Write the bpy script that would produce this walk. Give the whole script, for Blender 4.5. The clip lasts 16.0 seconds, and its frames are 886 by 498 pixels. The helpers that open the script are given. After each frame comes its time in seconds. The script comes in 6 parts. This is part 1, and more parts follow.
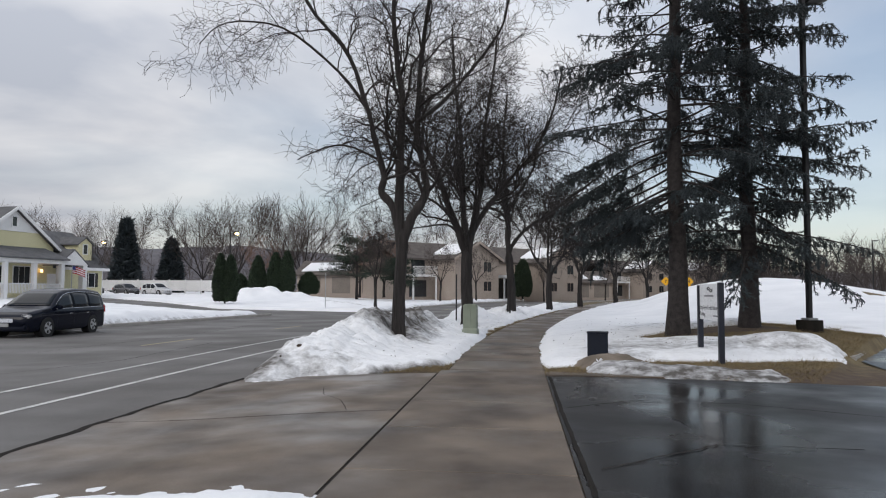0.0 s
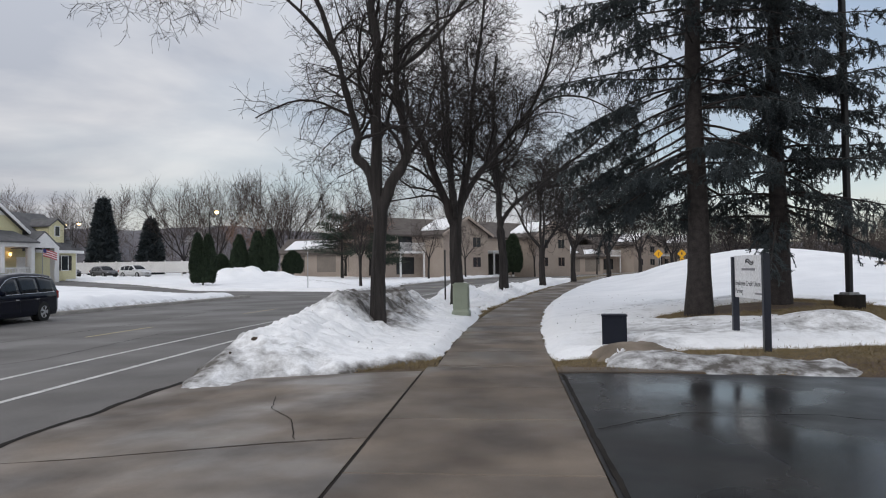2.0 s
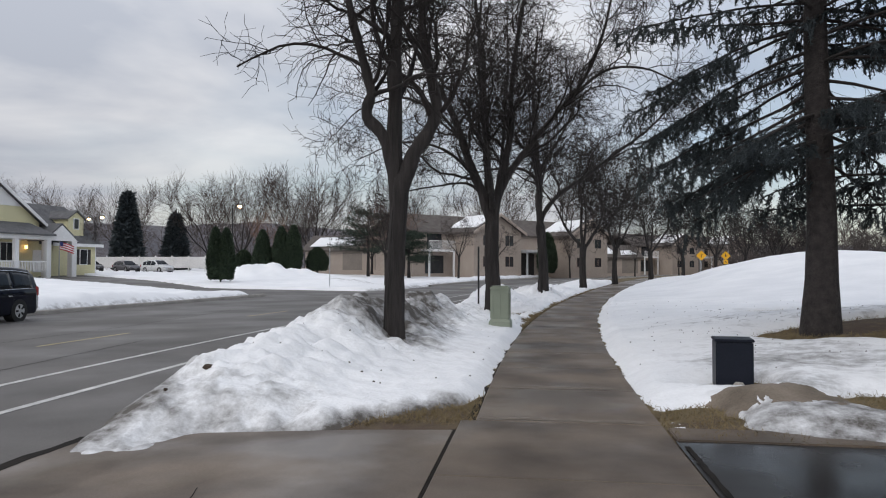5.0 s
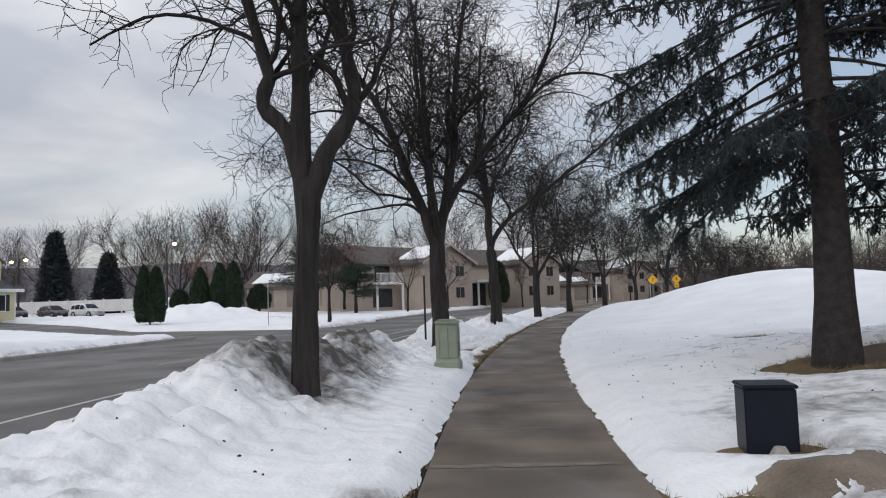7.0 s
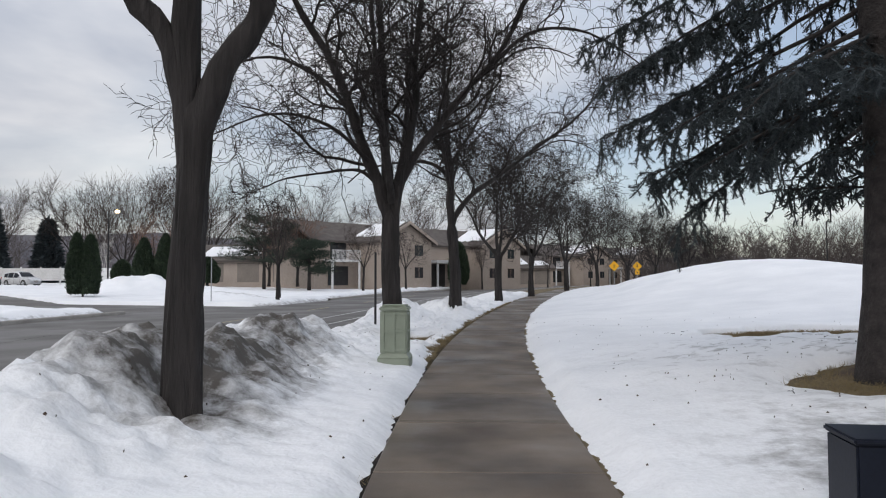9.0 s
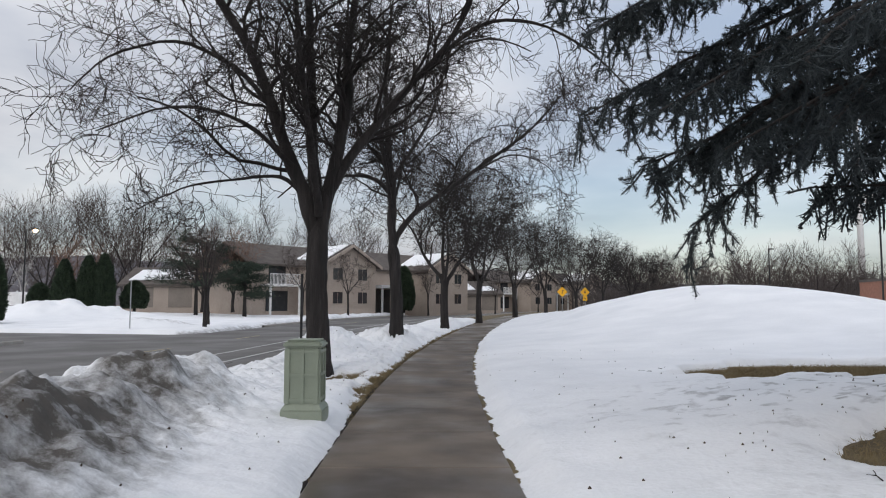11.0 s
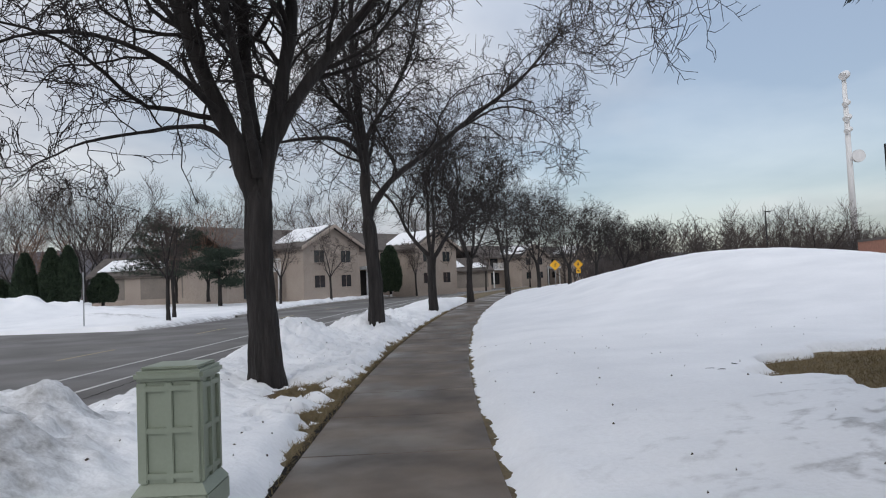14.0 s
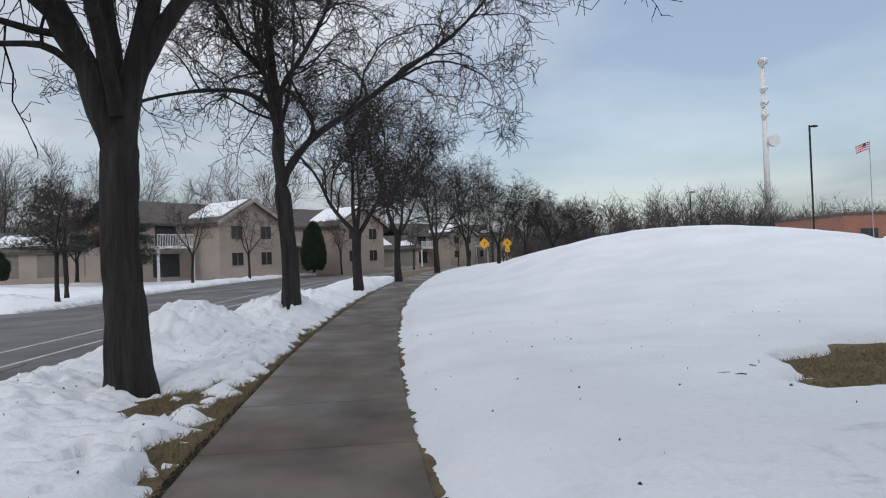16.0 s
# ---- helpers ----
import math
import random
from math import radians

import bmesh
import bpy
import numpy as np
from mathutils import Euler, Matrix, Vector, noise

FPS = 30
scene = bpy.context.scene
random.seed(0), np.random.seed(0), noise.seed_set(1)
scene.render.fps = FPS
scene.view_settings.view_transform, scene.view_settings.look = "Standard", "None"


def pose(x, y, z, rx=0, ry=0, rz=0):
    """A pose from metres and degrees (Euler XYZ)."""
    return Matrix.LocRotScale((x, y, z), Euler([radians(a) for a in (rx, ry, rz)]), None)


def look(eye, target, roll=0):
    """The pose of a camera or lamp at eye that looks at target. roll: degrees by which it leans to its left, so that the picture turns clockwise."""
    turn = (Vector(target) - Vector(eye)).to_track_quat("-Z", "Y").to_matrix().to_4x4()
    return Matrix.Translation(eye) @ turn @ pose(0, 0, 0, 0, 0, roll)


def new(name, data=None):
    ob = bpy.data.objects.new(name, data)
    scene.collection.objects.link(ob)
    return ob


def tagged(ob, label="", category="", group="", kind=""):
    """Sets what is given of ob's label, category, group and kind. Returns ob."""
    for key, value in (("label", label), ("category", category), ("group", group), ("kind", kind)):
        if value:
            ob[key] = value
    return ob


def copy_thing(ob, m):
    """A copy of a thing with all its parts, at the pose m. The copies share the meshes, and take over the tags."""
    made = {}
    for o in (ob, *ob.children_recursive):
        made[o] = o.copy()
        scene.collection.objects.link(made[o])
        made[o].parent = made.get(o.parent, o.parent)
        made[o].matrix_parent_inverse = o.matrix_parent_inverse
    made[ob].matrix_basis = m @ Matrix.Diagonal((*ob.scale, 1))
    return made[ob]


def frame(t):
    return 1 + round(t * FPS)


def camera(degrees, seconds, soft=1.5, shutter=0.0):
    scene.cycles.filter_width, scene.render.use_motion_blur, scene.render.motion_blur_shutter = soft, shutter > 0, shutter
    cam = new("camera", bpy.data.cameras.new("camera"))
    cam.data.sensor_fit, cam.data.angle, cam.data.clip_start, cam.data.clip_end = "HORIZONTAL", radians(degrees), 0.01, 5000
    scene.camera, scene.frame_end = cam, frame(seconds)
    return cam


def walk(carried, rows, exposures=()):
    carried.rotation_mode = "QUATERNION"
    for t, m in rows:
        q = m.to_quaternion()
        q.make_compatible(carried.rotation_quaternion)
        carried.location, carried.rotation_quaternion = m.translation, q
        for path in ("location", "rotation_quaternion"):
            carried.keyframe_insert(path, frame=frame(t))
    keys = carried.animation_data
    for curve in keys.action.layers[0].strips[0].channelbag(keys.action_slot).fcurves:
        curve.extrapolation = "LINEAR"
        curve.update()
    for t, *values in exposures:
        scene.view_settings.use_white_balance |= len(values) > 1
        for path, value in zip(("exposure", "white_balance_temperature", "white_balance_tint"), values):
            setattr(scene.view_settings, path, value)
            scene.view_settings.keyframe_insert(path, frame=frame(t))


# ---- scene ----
cam = camera(64.3, 16.0, 1.1)
METRES, EYE, TILT, LEAN, TURN = 21.1, 1.5, 0.0, 0.0, 6.1
ROWS = [
    (0.0, 0.0, 0.0, 0.0, -0.02, 3.47, -0.36),
    (0.5, 0.0019, 0.0312, 0.0019, -0.96, 4.95, -1.88),
    (1.0, 0.0021, 0.0657, 0.0036, -1.71, 6.26, -1.64),
    (1.5, 0.0054, 0.0941, 0.0029, -1.78, 4.73, 0.09),
    (2.0, 0.0028, 0.1239, 0.0015, -0.93, 1.56, 0.66),
    (2.5, 0.0044, 0.1569, 0.0006, -2.42, 0.75, 0.01),
    (3.0, 0.0017, 0.1839, 0.0009, 2.59, 1.43, -1.42),
    (5.5, 0.0017, 0.3447, 0.0013, 0.31, 1.6, 1.04),
    (6.0, 0.0067, 0.3778, 0.0005, -2.4, 2.32, 1.64),
    (6.5, 0.007, 0.4075, 0.0002, -1.83, 2.98, 1.11),
    (7.0, 0.0119, 0.4382, -0.0004, -2.43, 4.1, 1.88),
    (7.5, 0.0144, 0.4677, -0.0003, -1.9, 4.27, 1.69),
    (8.0, 0.0188, 0.4993, -0.0004, -4.3, 4.67, 1.47),
    (8.5, 0.0231, 0.5302, 0.0006, -4.36, 4.67, -0.22),
    (9.0, 0.0259, 0.5615, 0.0005, -5.73, 2.45, 0.08),
    (11.5, 0.0588, 0.7149, 0.0012, -10.22, 4.77, -0.18),
    (12.0, 0.0663, 0.7448, 0.0015, -9.48, 3.77, -0.76),
    (12.5, 0.0712, 0.7746, 0.003, -11.56, 1.64, 2.12),
    (13.0, 0.0771, 0.804, 0.0031, -10.85, 2.31, 0.47),
    (13.5, 0.0791, 0.8342, 0.0035, -10.49, 1.48, 1.5),
    (14.0, 0.0865, 0.8642, 0.0037, -10.89, 2.76, 2.45),
    (14.5, 0.0893, 0.8941, 0.004, -10.16, 3.66, 1.64),
    (15.0, 0.0984, 0.9251, 0.0026, -14.03, 3.64, 1.79),
    (15.5, 0.1047, 0.9554, 0.003, -14.37, 3.46, 0.84),
    (16.0, 0.1123, 0.9875, 0.0015, -16.82, 0.8, 2.22),
]
EXPOSURES = [(0.0, 0.20, 6900, 10), (1.5, 0.12, 6900, 10), (3.0, 0.25, 6900, 10), (6.5, 0.12, 6850, 10), (9.0, 0.22, 6850, 10), (12.5, 0.16, 6800, 10), (16.0, 0.08, 6600, 9)]
walk(cam, [(t, pose(0, 0, EYE, TILT, LEAN, TURN) @ pose(METRES * x, METRES * y, METRES * z, 90 + pitch, roll, yaw)) for t, x, y, z, yaw, pitch, roll in ROWS], EXPOSURES)

# ---- world, sun, exposure ----
world = bpy.data.worlds.new("overcast_sky")
scene.world = world
world.use_nodes = True
wn, wl = world.node_tree.nodes, world.node_tree.links
wn.clear()
SUN_EL, SUN_AZ = radians(32), radians(205)


def sky_nodes():
    coord = wn.new("ShaderNodeTexCoord")
    sep = wn.new("ShaderNodeSeparateXYZ")
    wl.new(coord.outputs["Generated"], sep.inputs[0])
    sky = wn.new("ShaderNodeTexSky")
    sky.sky_type, sky.sun_disc, sky.sun_elevation, sky.sun_rotation = "NISHITA", False, SUN_EL, SUN_AZ
    # cloud layer: direction projected on a flat deck
    z = wn.new("ShaderNodeMath"); z.operation = "MAXIMUM"; z.inputs[1].default_value = 0.0
    wl.new(sep.outputs["Z"], z.inputs[0])
    z2 = wn.new("ShaderNodeMath"); z2.operation = "ADD"; z2.inputs[1].default_value = 0.16
    wl.new(z.outputs[0], z2.inputs[0])
    dx = wn.new("ShaderNodeMath"); dx.operation = "DIVIDE"
    dy = wn.new("ShaderNodeMath"); dy.operation = "DIVIDE"
    wl.new(sep.outputs["X"], dx.inputs[0]); wl.new(z2.outputs[0], dx.inputs[1])
    wl.new(sep.outputs["Y"], dy.inputs[0]); wl.new(z2.outputs[0], dy.inputs[1])
    com = wn.new("ShaderNodeCombineXYZ")
    wl.new(dx.outputs[0], com.inputs[0]); wl.new(dy.outputs[0], com.inputs[1])
    noi = wn.new("ShaderNodeTexNoise")
    noi.inputs["Scale"].default_value, noi.inputs["Detail"].default_value = 0.85, 6
    noi.inputs["Roughness"].default_value, noi.inputs["Distortion"].default_value = 0.5, 0.25
    wl.new(com.outputs[0], noi.inputs["Vector"])
    ramp = wn.new("ShaderNodeValToRGB")
    el = ramp.color_ramp.elements
    el[0].position, el[0].color = 0.38, (0.42, 0.465, 0.56, 1)
    el[1].position, el[1].color = 0.64, (0.80, 0.82, 0.87, 1)
    wl.new(noi.outputs["Fac"], ramp.inputs[0])
    # thin spots where the blue shows
    noi2 = wn.new("ShaderNodeTexNoise")
    noi2.inputs["Scale"].default_value, noi2.inputs["Detail"].default_value = 0.5, 4
    off = wn.new("ShaderNodeVectorMath"); off.operation = "ADD"; off.inputs[1].default_value = SKY_SHIFT
    wl.new(com.outputs[0], off.inputs[0]); wl.new(off.outputs[0], noi2.inputs["Vector"])
    thin = wn.new("ShaderNodeMapRange")
    thin.inputs["From Min"].default_value, thin.inputs["From Max"].default_value = 0.45, 0.72
    thin.inputs["To Min"].default_value, thin.inputs["To Max"].default_value = 0.0, 0.6
    clear = wn.new("ShaderNodeVectorMath"); clear.operation = "DOT_PRODUCT"; clear.inputs[1].default_value = (0.22, 0.11, 0.0)
    wl.new(coord.outputs["Generated"], clear.inputs[0])
    both = wn.new("ShaderNodeMath"); both.operation = "ADD"
    wl.new(noi2.outputs["Fac"], both.inputs[0]); wl.new(clear.outputs["Value"], both.inputs[1])
    wl.new(both.outputs[0], thin.inputs["Value"])
    gain = wn.new("ShaderNodeMix"); gain.data_type = "RGBA"; gain.blend_type = "MULTIPLY"; gain.inputs["Factor"].default_value = 1
    gain.inputs["B"].default_value = (0.11, 0.11, 0.11, 1)
    wl.new(sky.outputs[0], gain.inputs["A"])
    mix = wn.new("ShaderNodeMix"); mix.data_type = "RGBA"
    wl.new(thin.outputs[0], mix.inputs["Factor"])
    wl.new(ramp.outputs[0], mix.inputs["A"]); wl.new(gain.outputs["Result"], mix.inputs["B"])
    # overcast luminance: brighter towards the zenith
    up = wn.new("ShaderNodeMapRange")
    up.inputs["From Min"].default_value, up.inputs["From Max"].default_value = 0.05, 1.0
    up.inputs["To Min"].default_value, up.inputs["To Max"].default_value = 0.80, 1.75
    wl.new(sep.outputs["Z"], up.inputs["Value"])
    bg = wn.new("ShaderNodeBackground")
    wl.new(mix.outputs["Result"], bg.inputs["Color"]); wl.new(up.outputs[0], bg.inputs["Strength"])
    out = wn.new("ShaderNodeOutputWorld")
    wl.new(bg.outputs[0], out.inputs["Surface"])


SKY_SHIFT = (3.1, 7.7, 0.0)
sky_nodes()
sun = new("sun", bpy.data.lights.new("sun", "SUN"))
sun.data.energy, sun.data.angle, sun.data.color = 0.5, radians(25), (1.0, 0.96, 0.92)
sun.matrix_world = look((0, 0, 0), (-math.sin(SUN_AZ) * math.cos(SUN_EL), -math.cos(SUN_AZ) * math.cos(SUN_EL), -math.sin(SUN_EL)))

# ---- materials ----
def surf(name, c1, c2, scale=3.0, rough=0.8, fine=60.0, bump=0.2, metal=0.0, dist=0.01, rand=0.0, c3=None, rough2=None, attr=None, ca=None, coords="Object", stretch=None, grain_amt=0.7, spec=0.5):
    """A material with colour at two scales, bump, and an optional mask attribute that brings in a third colour."""
    m = bpy.data.materials.new(name)
    m.use_nodes = True
    n, l = m.node_tree.nodes, m.node_tree.links
    b = n["Principled BSDF"]
    tc = n.new("ShaderNodeTexCoord")
    vec = tc.outputs[coords]
    if stretch:
        mp = n.new("ShaderNodeMapping")
        mp.inputs["Scale"].default_value = stretch
        l.new(vec, mp.inputs[0])
        vec = mp.outputs[0]
    big = n.new("ShaderNodeTexNoise")
    big.inputs["Scale"].default_value, big.inputs["Detail"].default_value = scale, 6
    small = n.new("ShaderNodeTexNoise")
    small.inputs["Scale"].default_value, small.inputs["Detail"].default_value = fine, 4
    l.new(vec, big.inputs["Vector"]); l.new(vec, small.inputs["Vector"])
    mr = n.new("ShaderNodeMapRange")
    mr.inputs["From Min"].default_value, mr.inputs["From Max"].default_value = 0.32, 0.68
    l.new(big.outputs["Fac"], mr.inputs["Value"])
    mx = n.new("ShaderNodeMix"); mx.data_type = "RGBA"
    mx.inputs["A"].default_value, mx.inputs["B"].default_value = (*c1, 1), (*c2, 1)
    l.new(mr.outputs[0], mx.inputs["Factor"])
    col = mx.outputs["Result"]
    grain = n.new("ShaderNodeMix"); grain.data_type = "RGBA"; grain.blend_type = "MULTIPLY"
    gr = n.new("ShaderNodeMapRange")
    gr.inputs["From Min"].default_value, gr.inputs["From Max"].default_value = 0.3, 0.7
    gr.inputs["To Min"].default_value, gr.inputs["To Max"].default_value = 0.72, 1.22
    l.new(small.outputs["Fac"], gr.inputs["Value"])
    grain.inputs["Factor"].default_value = grain_amt
    l.new(col, grain.inputs["A"]); l.new(gr.outputs[0], grain.inputs["B"])
    col = grain.outputs["Result"]
    if attr:
        at = n.new("ShaderNodeAttribute"); at.attribute_name = attr
        brk = n.new("ShaderNodeTexNoise"); brk.inputs["Scale"].default_value, brk.inputs["Detail"].default_value = 3.2, 10
        brk.inputs["Roughness"].default_value = 0.68
        l.new(tc.outputs["Object"], brk.inputs["Vector"])
        sh = n.new("ShaderNodeMapRange")
        sh.inputs["From Min"].default_value, sh.inputs["From Max"].default_value = 0.3, 0.7
        sh.inputs["To Min"].default_value, sh.inputs["To Max"].default_value = -0.6, 0.6
        l.new(brk.outputs["Fac"], sh.inputs["Value"])
        ad = n.new("ShaderNodeMath"); ad.operation = "MULTIPLY_ADD"; ad.inputs[1].default_value = 1.15
        l.new(at.outputs["Fac"], ad.inputs[0]); l.new(sh.outputs[0], ad.inputs[2])
        cut = n.new("ShaderNodeMapRange")
        cut.inputs["From Min"].default_value, cut.inputs["From Max"].default_value = 0.05, 1.25
        cut.inputs["To Min"].default_value, cut.inputs["To Max"].default_value = 0.0, 1.0
        l.new(ad.outputs[0], cut.inputs["Value"])
        gn = n.new("ShaderNodeMath"); gn.operation = "MULTIPLY"; gn.inputs[1].default_value = 4.0; gn.use_clamp = True
        l.new(at.outputs["Fac"], gn.inputs[0])
        ml = n.new("ShaderNodeMath"); ml.operation = "MULTIPLY"; ml.use_clamp = True
        l.new(cut.outputs[0], ml.inputs[0]); l.new(gn.outputs[0], ml.inputs[1])
        ma = n.new("ShaderNodeMix"); ma.data_type = "RGBA"
        ma.inputs["B"].default_value = (*ca, 1)
        l.new(ml.outputs[0], ma.inputs["Factor"]); l.new(col, ma.inputs["A"])
        col = ma.outputs["Result"]
    if rand:
        oi = n.new("ShaderNodeObjectInfo")
        rr = n.new("ShaderNodeMapRange")
        rr.inputs["To Min"].default_value, rr.inputs["To Max"].default_value = 1 - rand, 1 + rand
        l.new(oi.outputs["Random"], rr.inputs["Value"])
        rm = n.new("ShaderNodeMix"); rm.data_type = "RGBA"; rm.blend_type = "MULTIPLY"; rm.inputs["Factor"].default_value = 1
        l.new(col, rm.inputs["A"]); l.new(rr.outputs[0], rm.inputs["B"])
        col = rm.outputs["Result"]
    l.new(col, b.inputs["Base Color"])
    b.inputs["Roughness"].default_value, b.inputs["Metallic"].default_value, b.inputs["Specular IOR Level"].default_value = rough, metal, spec
    if rough2 is not None:
        rg = n.new("ShaderNodeMapRange")
        rg.inputs["From Min"].default_value, rg.inputs["From Max"].default_value = 0.38, 0.62
        rg.inputs["To Min"].default_value, rg.inputs["To Max"].default_value = rough, rough2
        wet = n.new("ShaderNodeTexNoise"); wet.inputs["Scale"].default_value, wet.inputs["Detail"].default_value = scale * 0.6, 5
        l.new(tc.outputs["Object"], wet.inputs["Vector"])
        l.new(wet.outputs["Fac"], rg.inputs["Value"]); l.new(rg.outputs[0], b.inputs["Roughness"])
    if bump:
        bp = n.new("ShaderNodeBump")
        bp.inputs["Strength"].default_value, bp.inputs["Distance"].default_value = bump, dist
        l.new(small.outputs["Fac"], bp.inputs["Height"]); l.new(bp.outputs[0], b.inputs["Normal"])
    return m


def glow(name, colour, strength):
    m = bpy.data.materials.new(name)
    m.use_nodes = True
    b = m.node_tree.nodes["Principled BSDF"]
    b.inputs["Emission Color"].default_value, b.inputs["Emission Strength"].default_value = (*colour, 1), strength
    return m


SNOW = surf("snow", (0.76, 0.775, 0.80), (0.86, 0.87, 0.89), 0.55, 0.75, 19, 0.55, dist=0.022, grain_amt=0.10, attr="dirt", ca=(0.082, 0.073, 0.064))
EARTH = surf("dead_grass_earth", (0.105, 0.078, 0.043), (0.19, 0.145, 0.075), 2.6, 0.95, 40, 0.6, dist=0.03, attr="dirt", ca=(0.075, 0.05, 0.035))
GRASS = surf("winter_grass", (0.25, 0.19, 0.105), (0.155, 0.12, 0.06), 1.5, 0.9, 30, 0)
ASPHALT = surf("worn_asphalt", (0.086, 0.081, 0.077), (0.138, 0.130, 0.124), 0.5, 0.55, 90, 0.35, dist=0.004, rough2=0.85)
WET = surf("wet_black_asphalt", (0.016, 0.017, 0.019), (0.040, 0.037, 0.035), 0.55, 0.10, 120, 0.14, dist=0.003, rough2=0.50, spec=0.24)
CONCRETE = surf("damp_concrete", (0.062, 0.046, 0.034), (0.178, 0.140, 0.107), 0.95, 0.28, 80, 0.3, dist=0.003, rand=0.09, rough2=0.75)
SAND = surf("damp_road_sand", (0.12, 0.096, 0.073), (0.24, 0.197, 0.157), 1.8, 0.9, 45, 0.5, dist=0.012)
KERB = surf("kerb_concrete", (0.27, 0.25, 0.23), (0.36, 0.34, 0.31), 2, 0.8, 60, 0.4)
BAND = surf("dry_concrete_band", (0.14, 0.115, 0.092), (0.21, 0.178, 0.148), 5, 0.8, 60, 0.3)
TAR = surf("dark_joint", (0.016, 0.015, 0.014), (0.03, 0.026, 0.023), 3, 0.95, 60, 0.3, spec=0.1)
LINE = surf("worn_white_line", (0.42, 0.42, 0.41), (0.62, 0.62, 0.6), 4, 0.7, 50, 0.2)
YELLOW = surf("worn_yellow_line", (0.36, 0.29, 0.13), (0.42, 0.36, 0.22), 4, 0.7, 50, 0.2)
BARK = surf("grey_brown_bark", (0.0145, 0.0125, 0.012), (0.038, 0.033, 0.032), 5, 0.95, 16, 1.0, dist=0.06, stretch=(1, 1, 0.14), grain_amt=1.0)
TWIG = surf("dark_twig_bark", (0.014, 0.011, 0.011), (0.026, 0.021, 0.020), 5, 0.95, 30, 0)
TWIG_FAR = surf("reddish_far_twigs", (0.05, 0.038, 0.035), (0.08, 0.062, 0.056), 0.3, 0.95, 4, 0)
TWIG_RED = surf("rusty_far_twigs", (0.16, 0.09, 0.065), (0.2, 0.125, 0.09), 0.3, 0.95, 4, 0)
BIRCH = surf("pale_birch_bark", (0.55, 0.53, 0.5), (0.35, 0.33, 0.31), 3, 0.8, 20, 0.2)
SPRUCE_BARK = surf("spruce_bark", (0.018, 0.0155, 0.015), (0.044, 0.037, 0.036), 8, 0.92, 30, 0.9, dist=0.03)
NEEDLE = surf("blue_green_needles", (0.014, 0.021, 0.023), (0.042, 0.056, 0.064), 1.2, 0.75, 9, 0)
CEDAR = surf("dark_cedar_foliage", (0.012, 0.026, 0.013), (0.03, 0.05, 0.024), 2.5, 0.8, 14, 0)
PINE = surf("pine_needles", (0.009, 0.02, 0.012), (0.022, 0.038, 0.022), 1.5, 0.8, 10, 0)
BOX_GREEN = surf("pale_green_enamel", (0.25, 0.285, 0.22), (0.285, 0.32, 0.25), 3, 0.5, 40, 0.05, grain_amt=0.12)
BOX_NAVY = surf("black_navy_plastic", (0.006, 0.009, 0.018), (0.01, 0.013, 0.024), 3, 0.5, 40, 0.06, spec=0.25)
STEEL_DARK = surf("dark_bronze_steel", (0.016, 0.016, 0.018), (0.026, 0.026, 0.028), 3, 0.45, 30, 0.05, metal=0.3)
STEEL = surf("galvanised_steel", (0.32, 0.33, 0.34), (0.42, 0.43, 0.44), 6, 0.45, 40, 0.05, metal=0.6)
SIGN_WHITE = surf("sign_white", (0.72, 0.73, 0.75), (0.76, 0.77, 0.79), 2, 0.45, 30, 0)
SIGN_GREY = surf("sign_grey_letters", (0.2, 0.2, 0.22), (0.24, 0.24, 0.26), 2, 0.5, 30, 0)
SIGN_NAVY = surf("sign_navy", (0.010, 0.013, 0.024), (0.016, 0.019, 0.03), 2, 0.4, 30, 0)
SIGN_YELLOW = surf("sign_amber", (0.85, 0.42, 0.01), (0.9, 0.47, 0.02), 2, 0.4, 30, 0)
SIDING = surf("beige_siding", (0.35, 0.292, 0.25), (0.40, 0.34, 0.295), 0.6, 0.85, 12, 0.1)
SIDING_YELLOW = surf("pale_yellow_siding", (0.62, 0.58, 0.36), (0.67, 0.63, 0.41), 0.6, 0.8, 12, 0.1)
TRIM = surf("white_trim", (0.72, 0.72, 0.72), (0.8, 0.8, 0.8), 1, 0.6, 20, 0)
GARAGE_DOOR = surf("taupe_garage_door", (0.19, 0.165, 0.145), (0.23, 0.2, 0.175), 0.6, 0.7, 12, 0.1)
ROOF = surf("brown_shingles", (0.075, 0.062, 0.056), (0.115, 0.1, 0.09), 1.5, 0.95, 12, 0.5, dist=0.02)
ROOF_GREY = surf("grey_shingles", (0.085, 0.085, 0.09), (0.13, 0.13, 0.135), 1.5, 0.95, 12, 0.5, dist=0.02)
GLASS = surf("dark_window_glass", (0.02, 0.023, 0.027), (0.035, 0.04, 0.045), 0.8, 0.08, 3, 0)
# shutter colour; on the apartment entrance it paints the shade of a recess
DARK = surf("dark_shutter_and_entry_shade", (0.03, 0.028, 0.027), (0.045, 0.04, 0.038), 2, 0.9, 20, 0)
BRICK = surf("red_brick", (0.25, 0.115, 0.08), (0.31, 0.15, 0.105), 2, 0.9, 20, 0.3)
CAR_BLACK = surf("black_car_paint", (0.004, 0.006, 0.014), (0.006, 0.008, 0.018), 1, 0.09, 40, 0, spec=0.22)
CAR_WHITE = surf("white_car_paint", (0.62, 0.63, 0.65), (0.66, 0.67, 0.69), 1, 0.25, 40, 0)
CAR_GREY = surf("grey_car_paint", (0.12, 0.12, 0.13), (0.14, 0.14, 0.15), 1, 0.3, 40, 0, metal=0.4)
